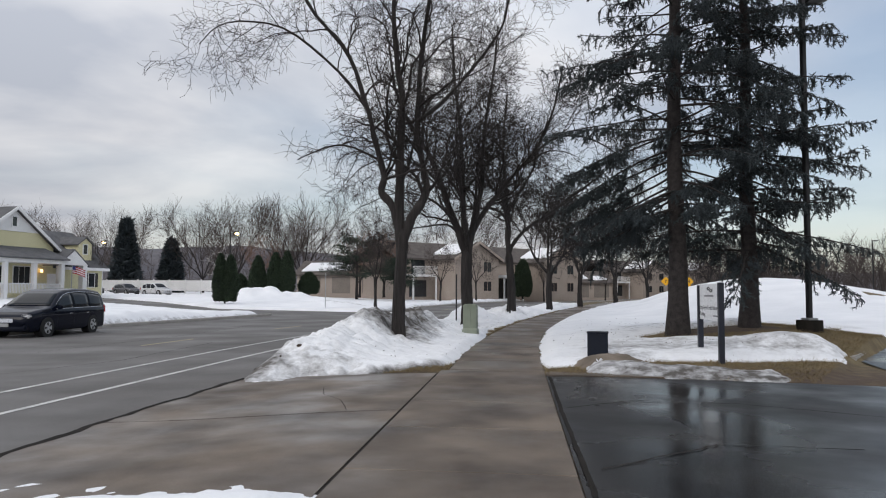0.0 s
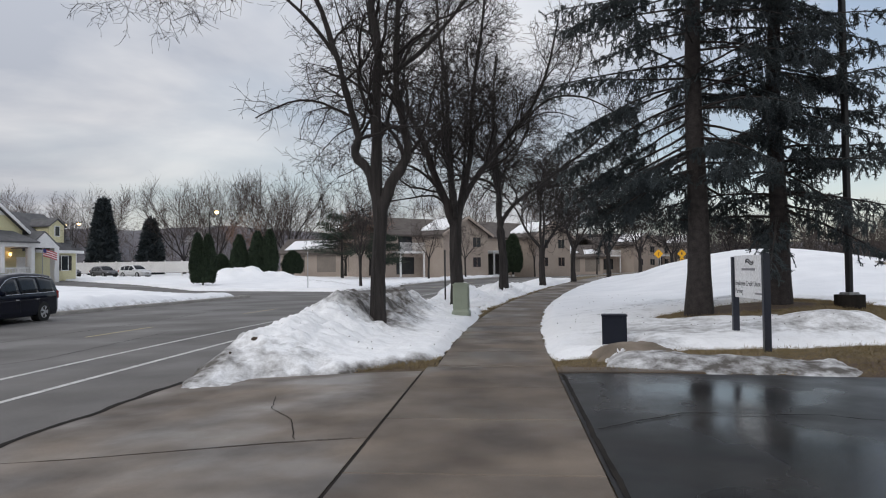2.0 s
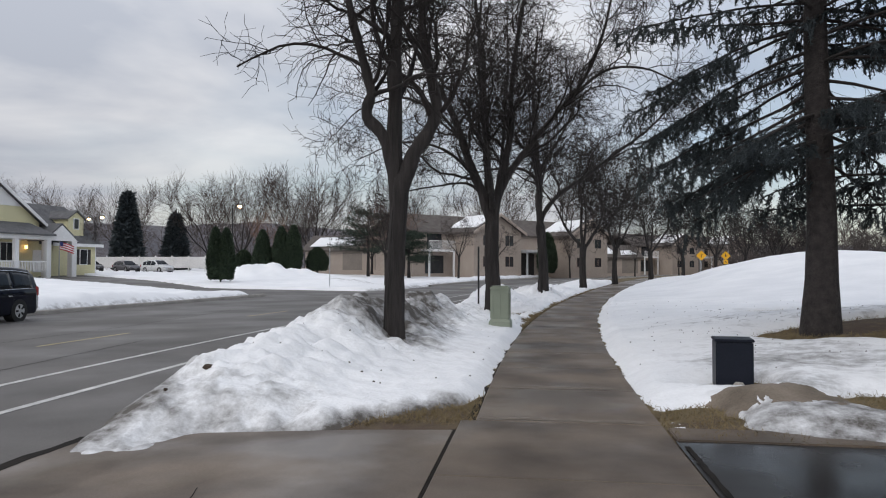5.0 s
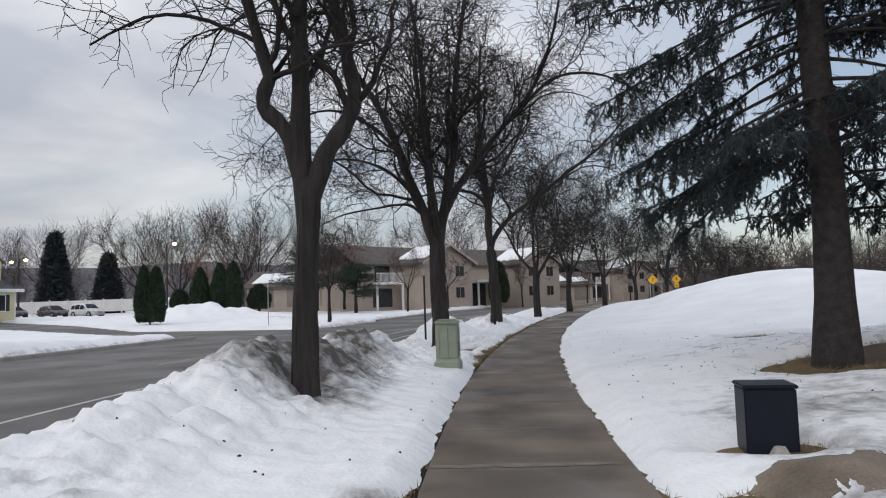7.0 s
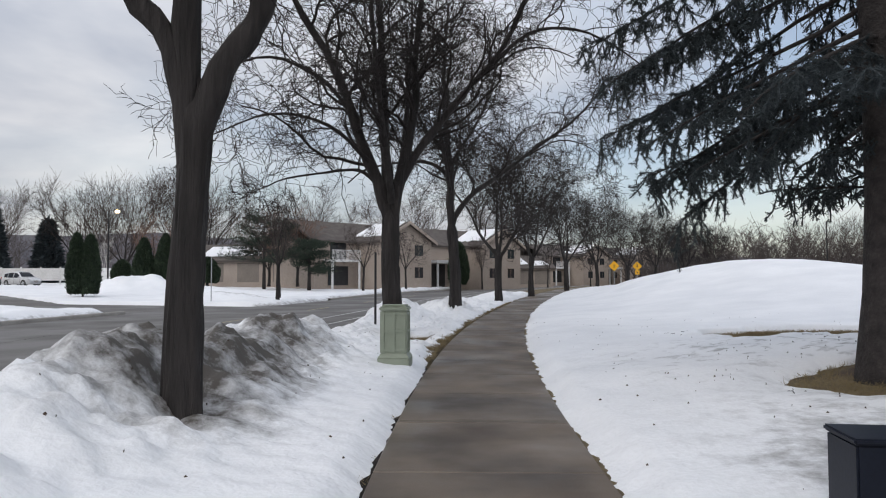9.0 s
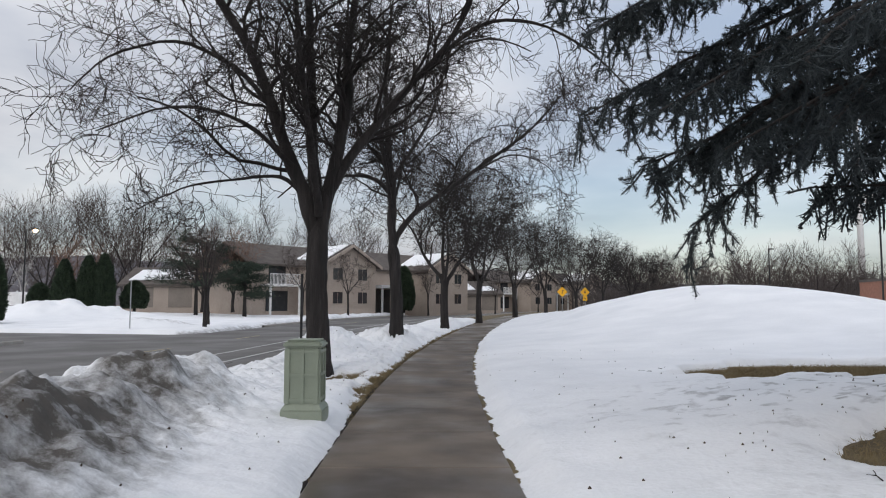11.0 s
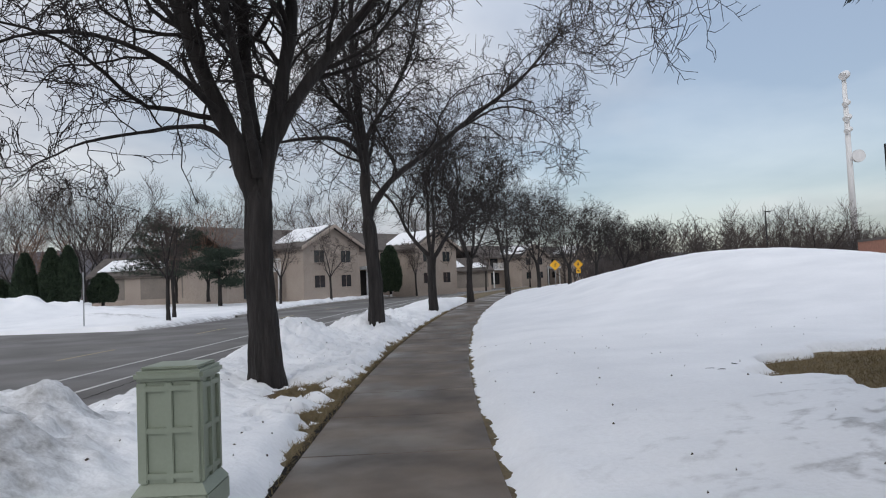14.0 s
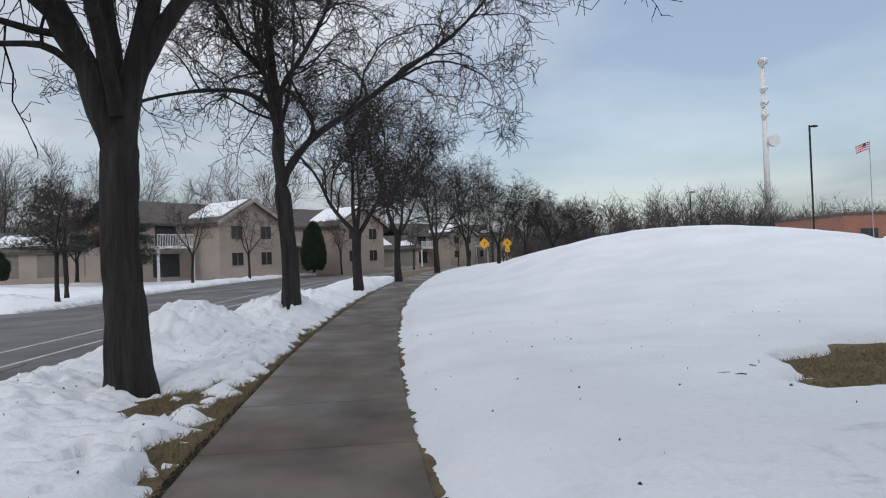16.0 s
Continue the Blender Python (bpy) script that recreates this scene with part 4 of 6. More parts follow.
def spruce(at, seed, height=15.0, radius=0.26, first=2.6, reach=3.6, label="", dense=1.0, group="", low_boughs=(), close=0.0, bare=0.35):
    """A tall spruce: tiers of boughs, bare near the trunk, with side shoots and hanging shoots thick with needles."""
    rng = np.random.RandomState(seed)
    tree = thing("spruce_tree", at, 0, label, "tree", group)
    tp = [np.array([0.03 * math.sin(i), 0.03 * math.cos(i * 1.3), -0.2 + (height + 0.2) * i / 16]) for i in range(17)]
    tr = [radius * (1 - 0.93 * i / 16) + 0.17 * radius * 2.2 * math.exp(-i * 1.6) for i in range(17)]
    V, F = tubes([(tp, tr)], 16)
    arrays("trunk", V, F, SPRUCE_BARK, tree)
    dead, shoots, cores = [], [], []
    near, far = ([], []), ([], [])

    def brush(line, fine, fat):
        # a needle-clad shoot: a dark body and tufts all along it
        L = np.array(line)
        k = len(L)
        cores.append((L, [fat * (0.55 + 0.45 * math.sin(math.pi * min(1, 0.15 + 0.7 * i / (k - 1)))) for i in range(k)]))
        out, gap = (near, 0.018) if fine else (far, 0.055)
        for a, b in zip(L[:-1], L[1:]):
            ln = np.linalg.norm(b - a)
            n = max(1, int(ln / gap + 0.5))
            w = ((np.arange(n) + 0.5) / n)[:, None]
            out[0].append(a + (b - a) * w)
            out[1].append(np.repeat(((b - a) / (ln + 1e-9))[None], n, 0))

    def bough(an, z, le, tilt, u, sag, fine=False, hang=0.30):
        d = np.array([math.cos(an), math.sin(an), tilt])
        p, r = stem(rng, (0, 0, z), d, le, 0.040 * (1 - 0.6 * u), 0.008, 10, 0.055, sag, -0.55 * abs(sag) - 0.02)
        V, F = tubes([(p, r)], 5)
        arrays("bough", V, F, SPRUCE_BARK, tree)
        P = np.array(p)
        at_w = lambda w: P[min(int(w * 10), 9)] + (P[min(int(w * 10), 9) + 1] - P[min(int(w * 10), 9)]) * (w * 10 - min(int(w * 10), 9))
        ahead = (P[-1] - P[0]) / (np.linalg.norm(P[-1] - P[0]) + 1e-9)
        side = np.cross(ahead, [0, 0, 1.0])
        side /= np.linalg.norm(side) + 1e-9
        fat = 0.009 if fine else 0.014
        for j in range(int(3 * le) if u < 0.5 else 0):
            q = at_w(rng.uniform(0.08, 0.6))
            s = side * rng.choice([-1, 1]) * rng.uniform(0.3, 1) + ahead * 0.5 + np.array([0, 0, rng.uniform(-0.9, 0.1)])
            dead.append(stem(rng, q, s, rng.uniform(0.2, 0.7), 0.005, 0.0025, 4, 0.16, -0.06))
        m = int(le * (7.5 if fine else 5.6) * dense) + 3
        start = bare * min(1.0, le / 2.5)
        for j in range(m):
            w = start + (1 - start) * (j + rng.rand()) / m
            q = at_w(min(w, 0.999))
            sl = (0.22 + 0.34 * le * 0.42 * (1.15 - w)) * rng.uniform(0.6, 1.25)
            s = side * (1 if j % 2 else -1) * rng.uniform(0.6, 1.0) + ahead * rng.uniform(0.5, 1.0) + np.array([0, 0, rng.uniform(-0.35, 0.05)])
            sp, sr = stem(rng, q, s, sl, 0.006, 0.003, 4, 0.12, -0.10)
            shoots.append((sp, sr))
            SP = np.array(sp)
            brush(SP[1:], fine, fat)
            for k in range(int(sl * 6.5) + 1):
                i = rng.randint(0, 4)
                o = SP[i] + (SP[i + 1] - SP[i]) * rng.rand()
                if rng.rand() < 0.62:
                    d2 = np.array([0, 0, -1.0]) + rng.normal(0, 0.28, 3)
                    tl = hang * rng.uniform(0.2, 0.95)
                else:
                    d2 = (SP[i + 1] - SP[i]) / (np.linalg.norm(SP[i + 1] - SP[i]) + 1e-9) + rng.normal(0, 0.55, 3)
                    tl = rng.uniform(0.08, 0.24)
                drop = stem(rng, o, d2, tl, 0.01, 0.01, 2, 0.2, -0.1)[0]
                brush(drop, fine, fat)
                for e in range(3 if fine else 1):
                    o2 = drop[0] + (drop[2] - drop[0]) * rng.uniform(0.2, 0.9)
                    d3 = rng.normal(0, 1, 3) + np.array([0, 0, -0.7])
                    brush([o2, o2 + d3 / np.linalg.norm(d3) * rng.uniform(0.05, 0.13)], fine, fat)
        brush(P[-4:], fine, fat)

    for heading, z, le, tilt, hang in low_boughs:
        bough(radians(heading), z, le, tilt, 0.0, -0.035, True, hang)
    z = first
    while z < height - 0.4:
        u = (z - first) / (height - first)
        turn = rng.uniform(0, 2 * math.pi)
        count = 5 if u < 0.8 else 4
        for k in range(count):
            an = (turn + 2 * math.pi * k / count + rng.normal(0, 0.25)) % (2 * math.pi)
            le = reach * (1 - u) ** 0.7 * rng.uniform(0.7, 1.12) * (0.82 + 0.18 * min(1, u * 6)) + 0.3
            if close and u < close and 2.0 < an < 4.8:
                continue
            bough(an, z + rng.normal(0, 0.14), le, rng.uniform(-0.22, 0.22) + 0.35 * u, u, -0.05 + 0.03 * u, hang=0.40)
        z += rng.uniform(0.34, 0.56)
    BV, BF = tubes(dead, 3)
    tagged(arrays("dead_twig_tangle", BV, BF, SPRUCE_BARK, tree), kind="stuff")
    BV, BF = tubes(shoots, 3)
    tagged(arrays("shoot_wood", BV, BF, SPRUCE_BARK, tree), kind="stuff")
    BV, BF = tubes(cores, 3)
    tagged(arrays("shoot_foliage", BV, BF, NEEDLE, tree), kind="stuff")
    sets = [foliage(rng, np.concatenate(o[0]), np.concatenate(o[1]), per, ln, wd, 0.9) for o, per, ln, wd in ((near, 6, 0.040, 0.0034), (far, 4, 0.070, 0.0085)) if o[0]]
    NV = np.concatenate([v for v, f in sets])
    NF = np.arange(len(NV)).reshape(-1, 3)
    tagged(arrays("needle_foliage", NV, NF, NEEDLE, tree, smooth=False), kind="stuff")
    return tree


def clump_tree(name, at, seed, profile, height, width, material, label, n=5000, leaf=0.12, cat="shrub", trunk=True, group="", lobes=None, rise_by=0.9, core_by=0.8):
    """A dense evergreen: a crown of small sprays that fills an outline of radius by height."""
    rng = np.random.RandomState(seed)
    tree = thing(name, at, 0, label, cat, group)
    lobes = lobes or [(0, 0, 1.0)]
    Cs, As = [], []
    for lx, ly, lh in lobes:
        k = n // len(lobes)
        u = rng.rand(k)
        an = rng.uniform(0, 2 * math.pi, k)
        rr = np.array([profile(v) for v in u]) * width * (0.72 + 0.28 * rng.rand(k)) * (0.9 + 0.2 * vnoise(an * 2.2 + lx * 9, u * 9))
        C = np.stack([lx + rr * np.cos(an), ly + rr * np.sin(an), 0.05 + u * height * lh], 1)
        Cs.append(C)
        As.append(np.stack([0.55 * np.cos(an), 0.55 * np.sin(an), np.full(k, rise_by)], 1))
        core = [(np.array([lx, ly, height * lh * v]), profile(v) * width * core_by) for v in np.linspace(0.01, 0.98, 9)]
        V, F = tubes([([c[0] for c in core], [c[1] for c in core])], 10)
        arrays("inner_foliage", V, F, material, tree)
    V, F = foliage(rng, np.concatenate(Cs), np.concatenate(As), 3, leaf * 1.6, leaf * 0.4, 0.5)
    tagged(arrays("crown", V, F, material, tree, smooth=False), kind="stuff")
    if trunk:
        bm = tube(bmesh.new(), (0, 0, -0.3), (0, 0, height * 0.5), width * 0.12, width * 0.06)
        part("trunk", bm, BARK, tree, smooth=True)
    return tree


def ground_z(x, y):
    return float(lawn(np.array(x, float), np.array(y, float)))


ROW = "bare street trees along the sidewalk"
BIG = "large leafless street tree with grey furrowed bark standing in snow"
FORM_A = ((0.115, [(-0.02, 0, 2.55), (-0.16, 0, 3.62), (-0.50, -0.1, 4.10), (-0.42, -0.1, 4.5), (-0.57, -0.1, 5.2), (-0.82, -0.1, 6.2), (-1.35, -0.2, 7.7), (-2.25, -0.4, 8.8), (-3.0, -0.4, 10.2), (-3.3, -0.4, 11.6)]),
          (0.045, [(-0.82, -0.1, 6.2), (-1.64, -0.3, 7.25), (-3.1, -0.5, 8.4), (-4.5, -0.8, 8.5), (-5.2, -0.9, 7.9)]),
          (0.135, [(0, 0, 2.55), (-0.05, 0, 4.2), (-0.04, 0, 5.1), (-0.04, 0, 6.5), (-0.25, 0, 7.7), (-0.34, 0, 9.0), (-0.3, 0, 10.6), (-0.5, 0, 12.4)]),
          (0.135, [(0.02, 0, 2.5), (0.28, 0, 3.48), (0.56, 0.1, 3.89), (0.68, 0.1, 4.3), (0.54, 0.1, 4.95), (0.42, 0.1, 5.9), (0.49, 0.1, 7.7), (0.7, 0.1, 9.3), (0.8, 0.1, 10.6), (1.1, 0.1, 12.2)]),
          (0.055, [(0.42, 0.1, 6.0), (1.32, 0.2, 6.8), (2.5, 0.4, 8.4), (2.9, 0.5, 9.6), (3.4, 0.5, 11.2)]),
          (0.055, [(0, 0, 4.3), (0.1, 0.8, 5.2), (0.2, 1.8, 6.8), (0.3, 2.4, 8.8)]),
          (0.035, [(-0.05, -0.1, 5.2), (-0.4, -0.9, 6.2), (-0.7, -1.7, 7.6)]))
FORM_B = ((0.16, [(-0.02, 0, 2.7), (-0.30, 0, 3.82), (-0.70, -0.1, 4.8), (-1.1, -0.15, 6.0), (-1.6, -0.2, 7.2), (-2.6, -0.2, 9.0), (-3.2, -0.2, 10.4), (-3.5, -0.2, 12.4)]),
          (0.05, [(-1.05, -0.15, 5.9), (-1.9, -0.4, 6.8), (-3.2, -0.6, 7.3), (-4.6, -0.7, 6.9), (-5.3, -0.8, 6.1)]),
          (0.14, [(0, 0, 3.2), (-0.14, 0.1, 4.4), (-0.21, 0.2, 5.6), (-0.28, 0.3, 7.1), (-0.4, 0.4, 9.2), (-0.6, 0.4, 11), (-0.7, 0.4, 13.4)]),
          (0.14, [(0.03, 0, 2.7), (0.17, 0, 3.82), (0.49, 0.1, 5.06), (0.70, 0.1, 6.45), (0.68, 0.1, 7.2), (0.9, 0.1, 9.3), (1.2, 0.1, 11.2), (1.4, 0.1, 13.2)]),
          (0.12, [(0.15, 0, 3.75), (0.42, 0.06, 4.5), (1.12, 0.15, 5.5), (1.9, 0.25, 6.5), (2.9, 0.2, 7.6), (3.7, 0.2, 9.2), (4.2, 0.2, 11.4)]),
          (0.05, [(2.4, 0.3, 7.1), (3.7, 0.1, 8.1), (5.0, -0.1, 8.2), (6.3, -0.2, 7.5), (7.3, -0.3, 6.5)]),
          (0.045, [(-0.3, -0.05, 3.9), (-0.89, -0.12, 4.4), (-1.7, -0.22, 4.35), (-2.8, -0.2, 4.15), (-3.7, -0.1, 3.8)]),
          (0.05, [(-0.6, -0.2, 4.6), (-1.6, -0.9, 5.4), (-3.0, -1.3, 5.6), (-4.4, -1.5, 5.0)]),
          (0.08, [(0, -0.1, 3.5), (-0.1, -0.9, 5.0), (-0.2, -2.0, 6.6), (-0.2, -2.9, 8.2), (0, -3.4, 10.6)]),
          (0.08, [(0, 0.1, 3.5), (0.2, 1.0, 5.0), (0.3, 2.1, 7.0), (0.4, 2.6, 9.0), (0.4, 2.9, 11.4)]))
FORM_C = ((0.17, [(-0.13, 0, 3.5), (-0.20, 0, 4.6), (-0.21, 0, 5.8), (-0.31, 0, 7.4), (-0.4, 0, 9.0), (-0.4, 0, 10.6), (-0.2, 0, 13.0)]),
          (0.11, [(-0.12, 0, 3.6), (0.12, 0, 4.15), (0.85, 0, 5.0), (2.16, 0.05, 5.95), (3.5, 0.1, 7.0), (4.9, 0.1, 8.0), (5.8, 0.1, 8.9), (6.4, 0.1, 9.6)]),
          (0.035, [(2.9, 0.1, 6.5), (4.4, 0, 7.2), (5.7, 0, 6.8), (6.3, 0, 6.0)]),
          (0.09, [(-0.22, 0, 5.5), (-0.5, 0, 5.92), (-1.1, 0, 6.25), (-2.0, -0.05, 6.3), (-3.6, -0.1, 6.0), (-4.4, -0.1, 5.4)]),
          (0.08, [(-0.25, 0, 6.2), (-0.6, 0, 6.9), (-1.07, 0, 7.4), (-1.5, 0, 8.2), (-2.2, 0, 9.6), (-2.6, 0, 11.8)]),
          (0.08, [(-0.2, 0, 5.5), (0, 0, 6.4), (0.62, 0, 7.4), (1.3, 0, 8.7), (1.7, 0, 10.0), (2.3, 0, 12.2)]),
          (0.07, [(-0.2, -0.1, 5.0), (-0.4, -1.0, 6.2), (-0.6, -2.2, 7.8), (-0.6, -3.0, 10.5)]),
          (0.07, [(-0.2, 0.1, 5.2), (0.1, 1.1, 6.4), (0.3, 2.3, 8.2), (0.4, 2.9, 11.0)]))
bare_tree("street_tree", (-3.07, 18.2, 0.0), 3, (), 3.35, 0.175, (0.04, 0.0), counts=(0, 12, 9, 6), length=2.5, thin=0.0055, short=0.5, gnarl=0.95, sweep=0.03, shaped=FORM_A, label="tall leafless tree with three forked limbs in a dirty snow bank", group=ROW)
bare_tree("street_tree", (-2.2, 30.7, 0.05), 8, (), 3.5, 0.27, (-0.03, 0), counts=(0, 13, 10, 6), length=2.9, thin=0.0085, short=0.5, gnarl=0.95, sweep=0.02, shaped=[(1.2 * r, k) for r, k in FORM_B], label=BIG, group=ROW)
bare_tree("street_tree", (-0.4, 41.1, 0.1), 12, (), 3.9, 0.25, (-0.16, 0), counts=(0, 13, 10, 6), length=2.9, thin=0.010, short=0.5, gnarl=0.95, sweep=0.02, shaped=[(1.15 * r, k) for r, k in FORM_C], label="leafless street tree with a long limb over the sidewalk", group=ROW)
t4 = bare_tree("street_tree", (2.35, 54.3, 0.15), 21, [(-80, 52, 1.0, 0.5), (0, 74, 1.1, 0.5), (90, 50, 1.0, 0.5), (180, 54, 1.0, 0.45)], 2.8, 0.24, (0, 0), counts=(0, 13, 10, 5), length=3.3, thin=0.013, limb_len=6.8, label=BIG, group=ROW)
t5 = bare_tree("street_tree", (5.5, 64.6, 0.25), 27, [(-60, 56, 1.0, 0.5), (40, 70, 1.1, 0.5), (120, 52, 1.0, 0.45), (220, 56, 0.9, 0.4)], 2.9, 0.22, (0.1, 0), counts=(0, 13, 10, 5), length=3.3, thin=0.014, limb_len=6.6, label=BIG, group=ROW)
for px, py, pz, rz, src in ((10.6, 79.2, 0.3, 70, t4), (16.6, 93.5, 0.35, 140, t5), (23.2, 105.5, 0.38, 210, t4), (30.5, 118, 0.38, 300, t5), (39, 130, 0.38, 35, t4), (48, 141, 0.38, 110, t5)):
    copy_thing(src, pose(px, py, pz, 0, 0, rz))
SP = "tall dark blue-green spruce with sagging boughs and bare lower trunk"
LOW = ((171, 3.4, 2.7, -0.36, 0.5), (164, 3.9, 3.0, -0.44, 0.6), (168, 3.5, 2.9, -0.42, 0.45), (160, 4.5, 3.5, -0.40, 0.5), (174, 4.2, 3.1, -0.40, 0.5), (186, 3.4, 2.5, -0.28, 0.4), (196, 4.0, 2.8, -0.30, 0.45), (150, 3.9, 3.0, -0.36, 0.45),
       (208, 3.5, 2.4, -0.20, 0.4), (222, 4.0, 2.5, -0.22, 0.4), (240, 3.5, 2.2, -0.16, 0.35), (165, 5.2, 3.6, -0.25, 0.5), (181, 4.9, 3.2, -0.25, 0.5), (138, 4.7, 3.2, -0.25, 0.45),
       (258, 4.0, 2.2, -0.1, 0.35), (156, 5.6, 3.7, -0.15, 0.5), (190, 5.6, 3.4, -0.15, 0.45), (128, 3.8, 2.6, -0.25, 0.4))
spruce((4.35, 20.0, ground_z(4.35, 20.0) - 0.02), 4, 19.0, 0.27, 3.2, 3.9, SP, dense=0.9, group="spruces on the lawn", close=0.16, low_boughs=LOW, bare=0.34)
spruce((6.4, 20.5, ground_z(6.4, 20.5) - 0.02), 9, 16.5, 0.24, 2.2, 3.2, "dense grey-blue spruce with boughs close to the ground", dense=1.15, group="spruces on the lawn", bare=0.18)


# ---- yard things along the walk ----
def utility_box(at, turn):
    ob = thing("utility_pedestal", at, turn, "pale green metal utility pedestal beside the sidewalk", "utility box")
    part("body", boxed(-0.20, 0.20, -0.20, 0.20, 0.06, 0.86, bevel=0.015), BOX_GREEN, ob)
    bm = boxed(-0.255, 0.255, -0.255, 0.255, -0.15, 0.10, bevel=0.012)
    bmesh.ops.create_cone(bm, cap_ends=True, segments=4, radius1=0.252 * math.sqrt(2), radius2=0.205 * math.sqrt(2), depth=0.07, matrix=Matrix.Translation((0, 0, 0.134)) @ Matrix.Rotation(radians(45), 4, "Z"))
    part("plinth", bm, BOX_GREEN, ob)
    part("base_gap", boxed(-0.22, 0.22, -0.22, 0.22, -0.2, -0.06), TAR, ob)
    bm = boxed(-0.235, 0.235, -0.235, 0.235, 0.85, 0.92, bevel=0.02)
    box(bm, -0.2, 0.2, -0.2, 0.2, 0.92, 0.945, bevel=0.012)
    part("lid", bm, BOX_GREEN, ob)
    for sx, sy in ((0, -1), (0, 1), (1, 0), (-1, 0)):
        bm = bmesh.new()
        for u in (-0.175, 0.0, 0.175):
            if sx == 0:
                box(bm, u - 0.026, u + 0.026, sy * 0.2 - 0.022, sy * 0.2 + 0.022, 0.17, 0.84, bevel=0.006)
            else:
                box(bm, sx * 0.2 - 0.022, sx * 0.2 + 0.022, u - 0.026, u + 0.026, 0.17, 0.84, bevel=0.006)
        for w in (0.22, 0.52, 0.8):
            if sx == 0:
                box(bm, -0.18, 0.18, sy * 0.2 - 0.020, sy * 0.2 + 0.020, w - 0.02, w + 0.02, bevel=0.004)
            else:
                box(bm, sx * 0.2 - 0.020, sx * 0.2 + 0.020, -0.18, 0.18, w - 0.02, w + 0.02, bevel=0.004)
        part("rib_panel", bm, BOX_GREEN, ob)
    return ob


utility_box((-1.575, 23.45, 0.15), -4)
ob = thing("junction_box", (1.74, 15.88, 0.08), -7, "dark navy metal junction box on a snowy lawn", "utility box")
part("body", boxed(-0.22, 0.22, -0.2, 0.2, -0.1, 0.53, bevel=0.012), BOX_NAVY, ob)
part("lid", boxed(-0.235, 0.235, -0.215, 0.215, 0.53, 0.565, bevel=0.01), BOX_NAVY, ob)
part("stone", tube(bmesh.new(), (0.04, -0.25, -0.06), (0.04, -0.25, 0.04), 0.11, 0.05, 7), KERB, ob, "pale stone at its foot")


def lawn_sign():
    ob = thing("parking_sign", (4.02, 15.42, 0.1), 0, "white credit union parking sign on two dark posts", "sign")
    a = Vector((-0.02, 0.73, 0))
    b = Vector((0.02, -0.73, 0))
    w = b - a
    ang = math.degrees(math.atan2(w.y, w.x))
    for q, h in ((a, 1.58), (b, 1.62)):
        m = part("post", boxed(-0.055, 0.055, -0.055, 0.055, -0.25, h, bevel=0.008), SIGN_NAVY, ob)
        m.location = q
    pn = part("panel", boxed(0.03, w.length - 0.03, -0.02, 0.02, 0.84, 1.6, bevel=0.006), SIGN_WHITE, ob)
    pn.matrix_basis = pose(a.x, a.y, 0, 0, 0, ang)
    L = w.length

    def words(text, u, z, size, mat, name):
        c = bpy.data.curves.new(name, "FONT")
        c.body, c.size, c.extrude = text, size, 0.001
        me = bpy.data.objects.new(name, c)
        scene.collection.objects.link(me)
        dg = bpy.context.evaluated_depsgraph_get()
        mesh = bpy.data.meshes.new_from_object(me.evaluated_get(dg))
        bpy.data.objects.remove(me)
        mesh.materials.clear()
        mesh.materials.append(mat)
        o = new(name, mesh)
        o.parent = pn
        o.matrix_basis = pose(u, -0.0215, z, 90, 0, 0)
        return o

    words("Employee Credit Union", 0.08, 1.06, 0.125, SIGN_NAVY, "lettering")
    words("Parking", 0.08, 0.92, 0.125, SIGN_NAVY, "lettering")
    part("small_print", boxed(0.42, 1.05, -0.0225, -0.02, 1.33, 1.37), SIGN_GREY, pn)
    part("small_print", boxed(1.02, 1.35, -0.0225, -0.02, 0.92, 0.95), SIGN_GREY, pn)
    mark = bmesh.new()
    for k in range(2):
        pts = [(0.62 + 0.045 * i, 1.50 - 0.04 * k + 0.03 * math.sin(i * 0.75 + 0.4 * k)) for i in range(9)]
        for (x0, z0), (x1, z1) in zip(pts[:-1], pts[1:]):
            tube(mark, (x0, -0.021, z0), (x1, -0.021, z1), 0.011, n=6)
    part("wave_mark", mark, SIGN_NAVY, pn)


lawn_sign()


def parking_lamp(at, height, turn=0, base=True, label="dark bronze parking lot lamp post on a round concrete base", arms=1):
    ob = thing("lamp_post", at, turn, label, "lamp post")
    if base:
        bm = tube(bmesh.new(), (0, 0, -0.4), (0, 0, 0.32), 0.33, 0.33, 20)
        part("footing", bm, TAR, ob, "dark stained concrete footing")
        part("base_plate", boxed(-0.16, 0.16, -0.16, 0.16, 0.32, 0.38, bevel=0.02), STEEL, ob)
    part("pole", boxed(-0.065, 0.065, -0.065, 0.065, 0.3 if base else -0.3, height, bevel=0.015), STEEL_DARK, ob)
    bm = boxed(0.0, 0.25, -0.03, 0.03, height - 0.14, height - 0.07, bevel=0.01)
    part("arm", bm, STEEL_DARK, ob)
    part("lamp_head", boxed(0.18, 0.72, -0.19, 0.19, height - 0.17, height - 0.02, bevel=0.03), STEEL_DARK, ob)
    return ob


parking_lamp((7.8, 20.0, 0.48), 9.3, 20)
parking_lamp((44.0, 76.0, 0.8), 11.3, 0, base=False, label="tall dark parking lot lamp post by the brick building")
parking_lamp((52.0, 110.0, 0.5), 9.0, 0, base=False, label="distant dark lamp post above the trees")

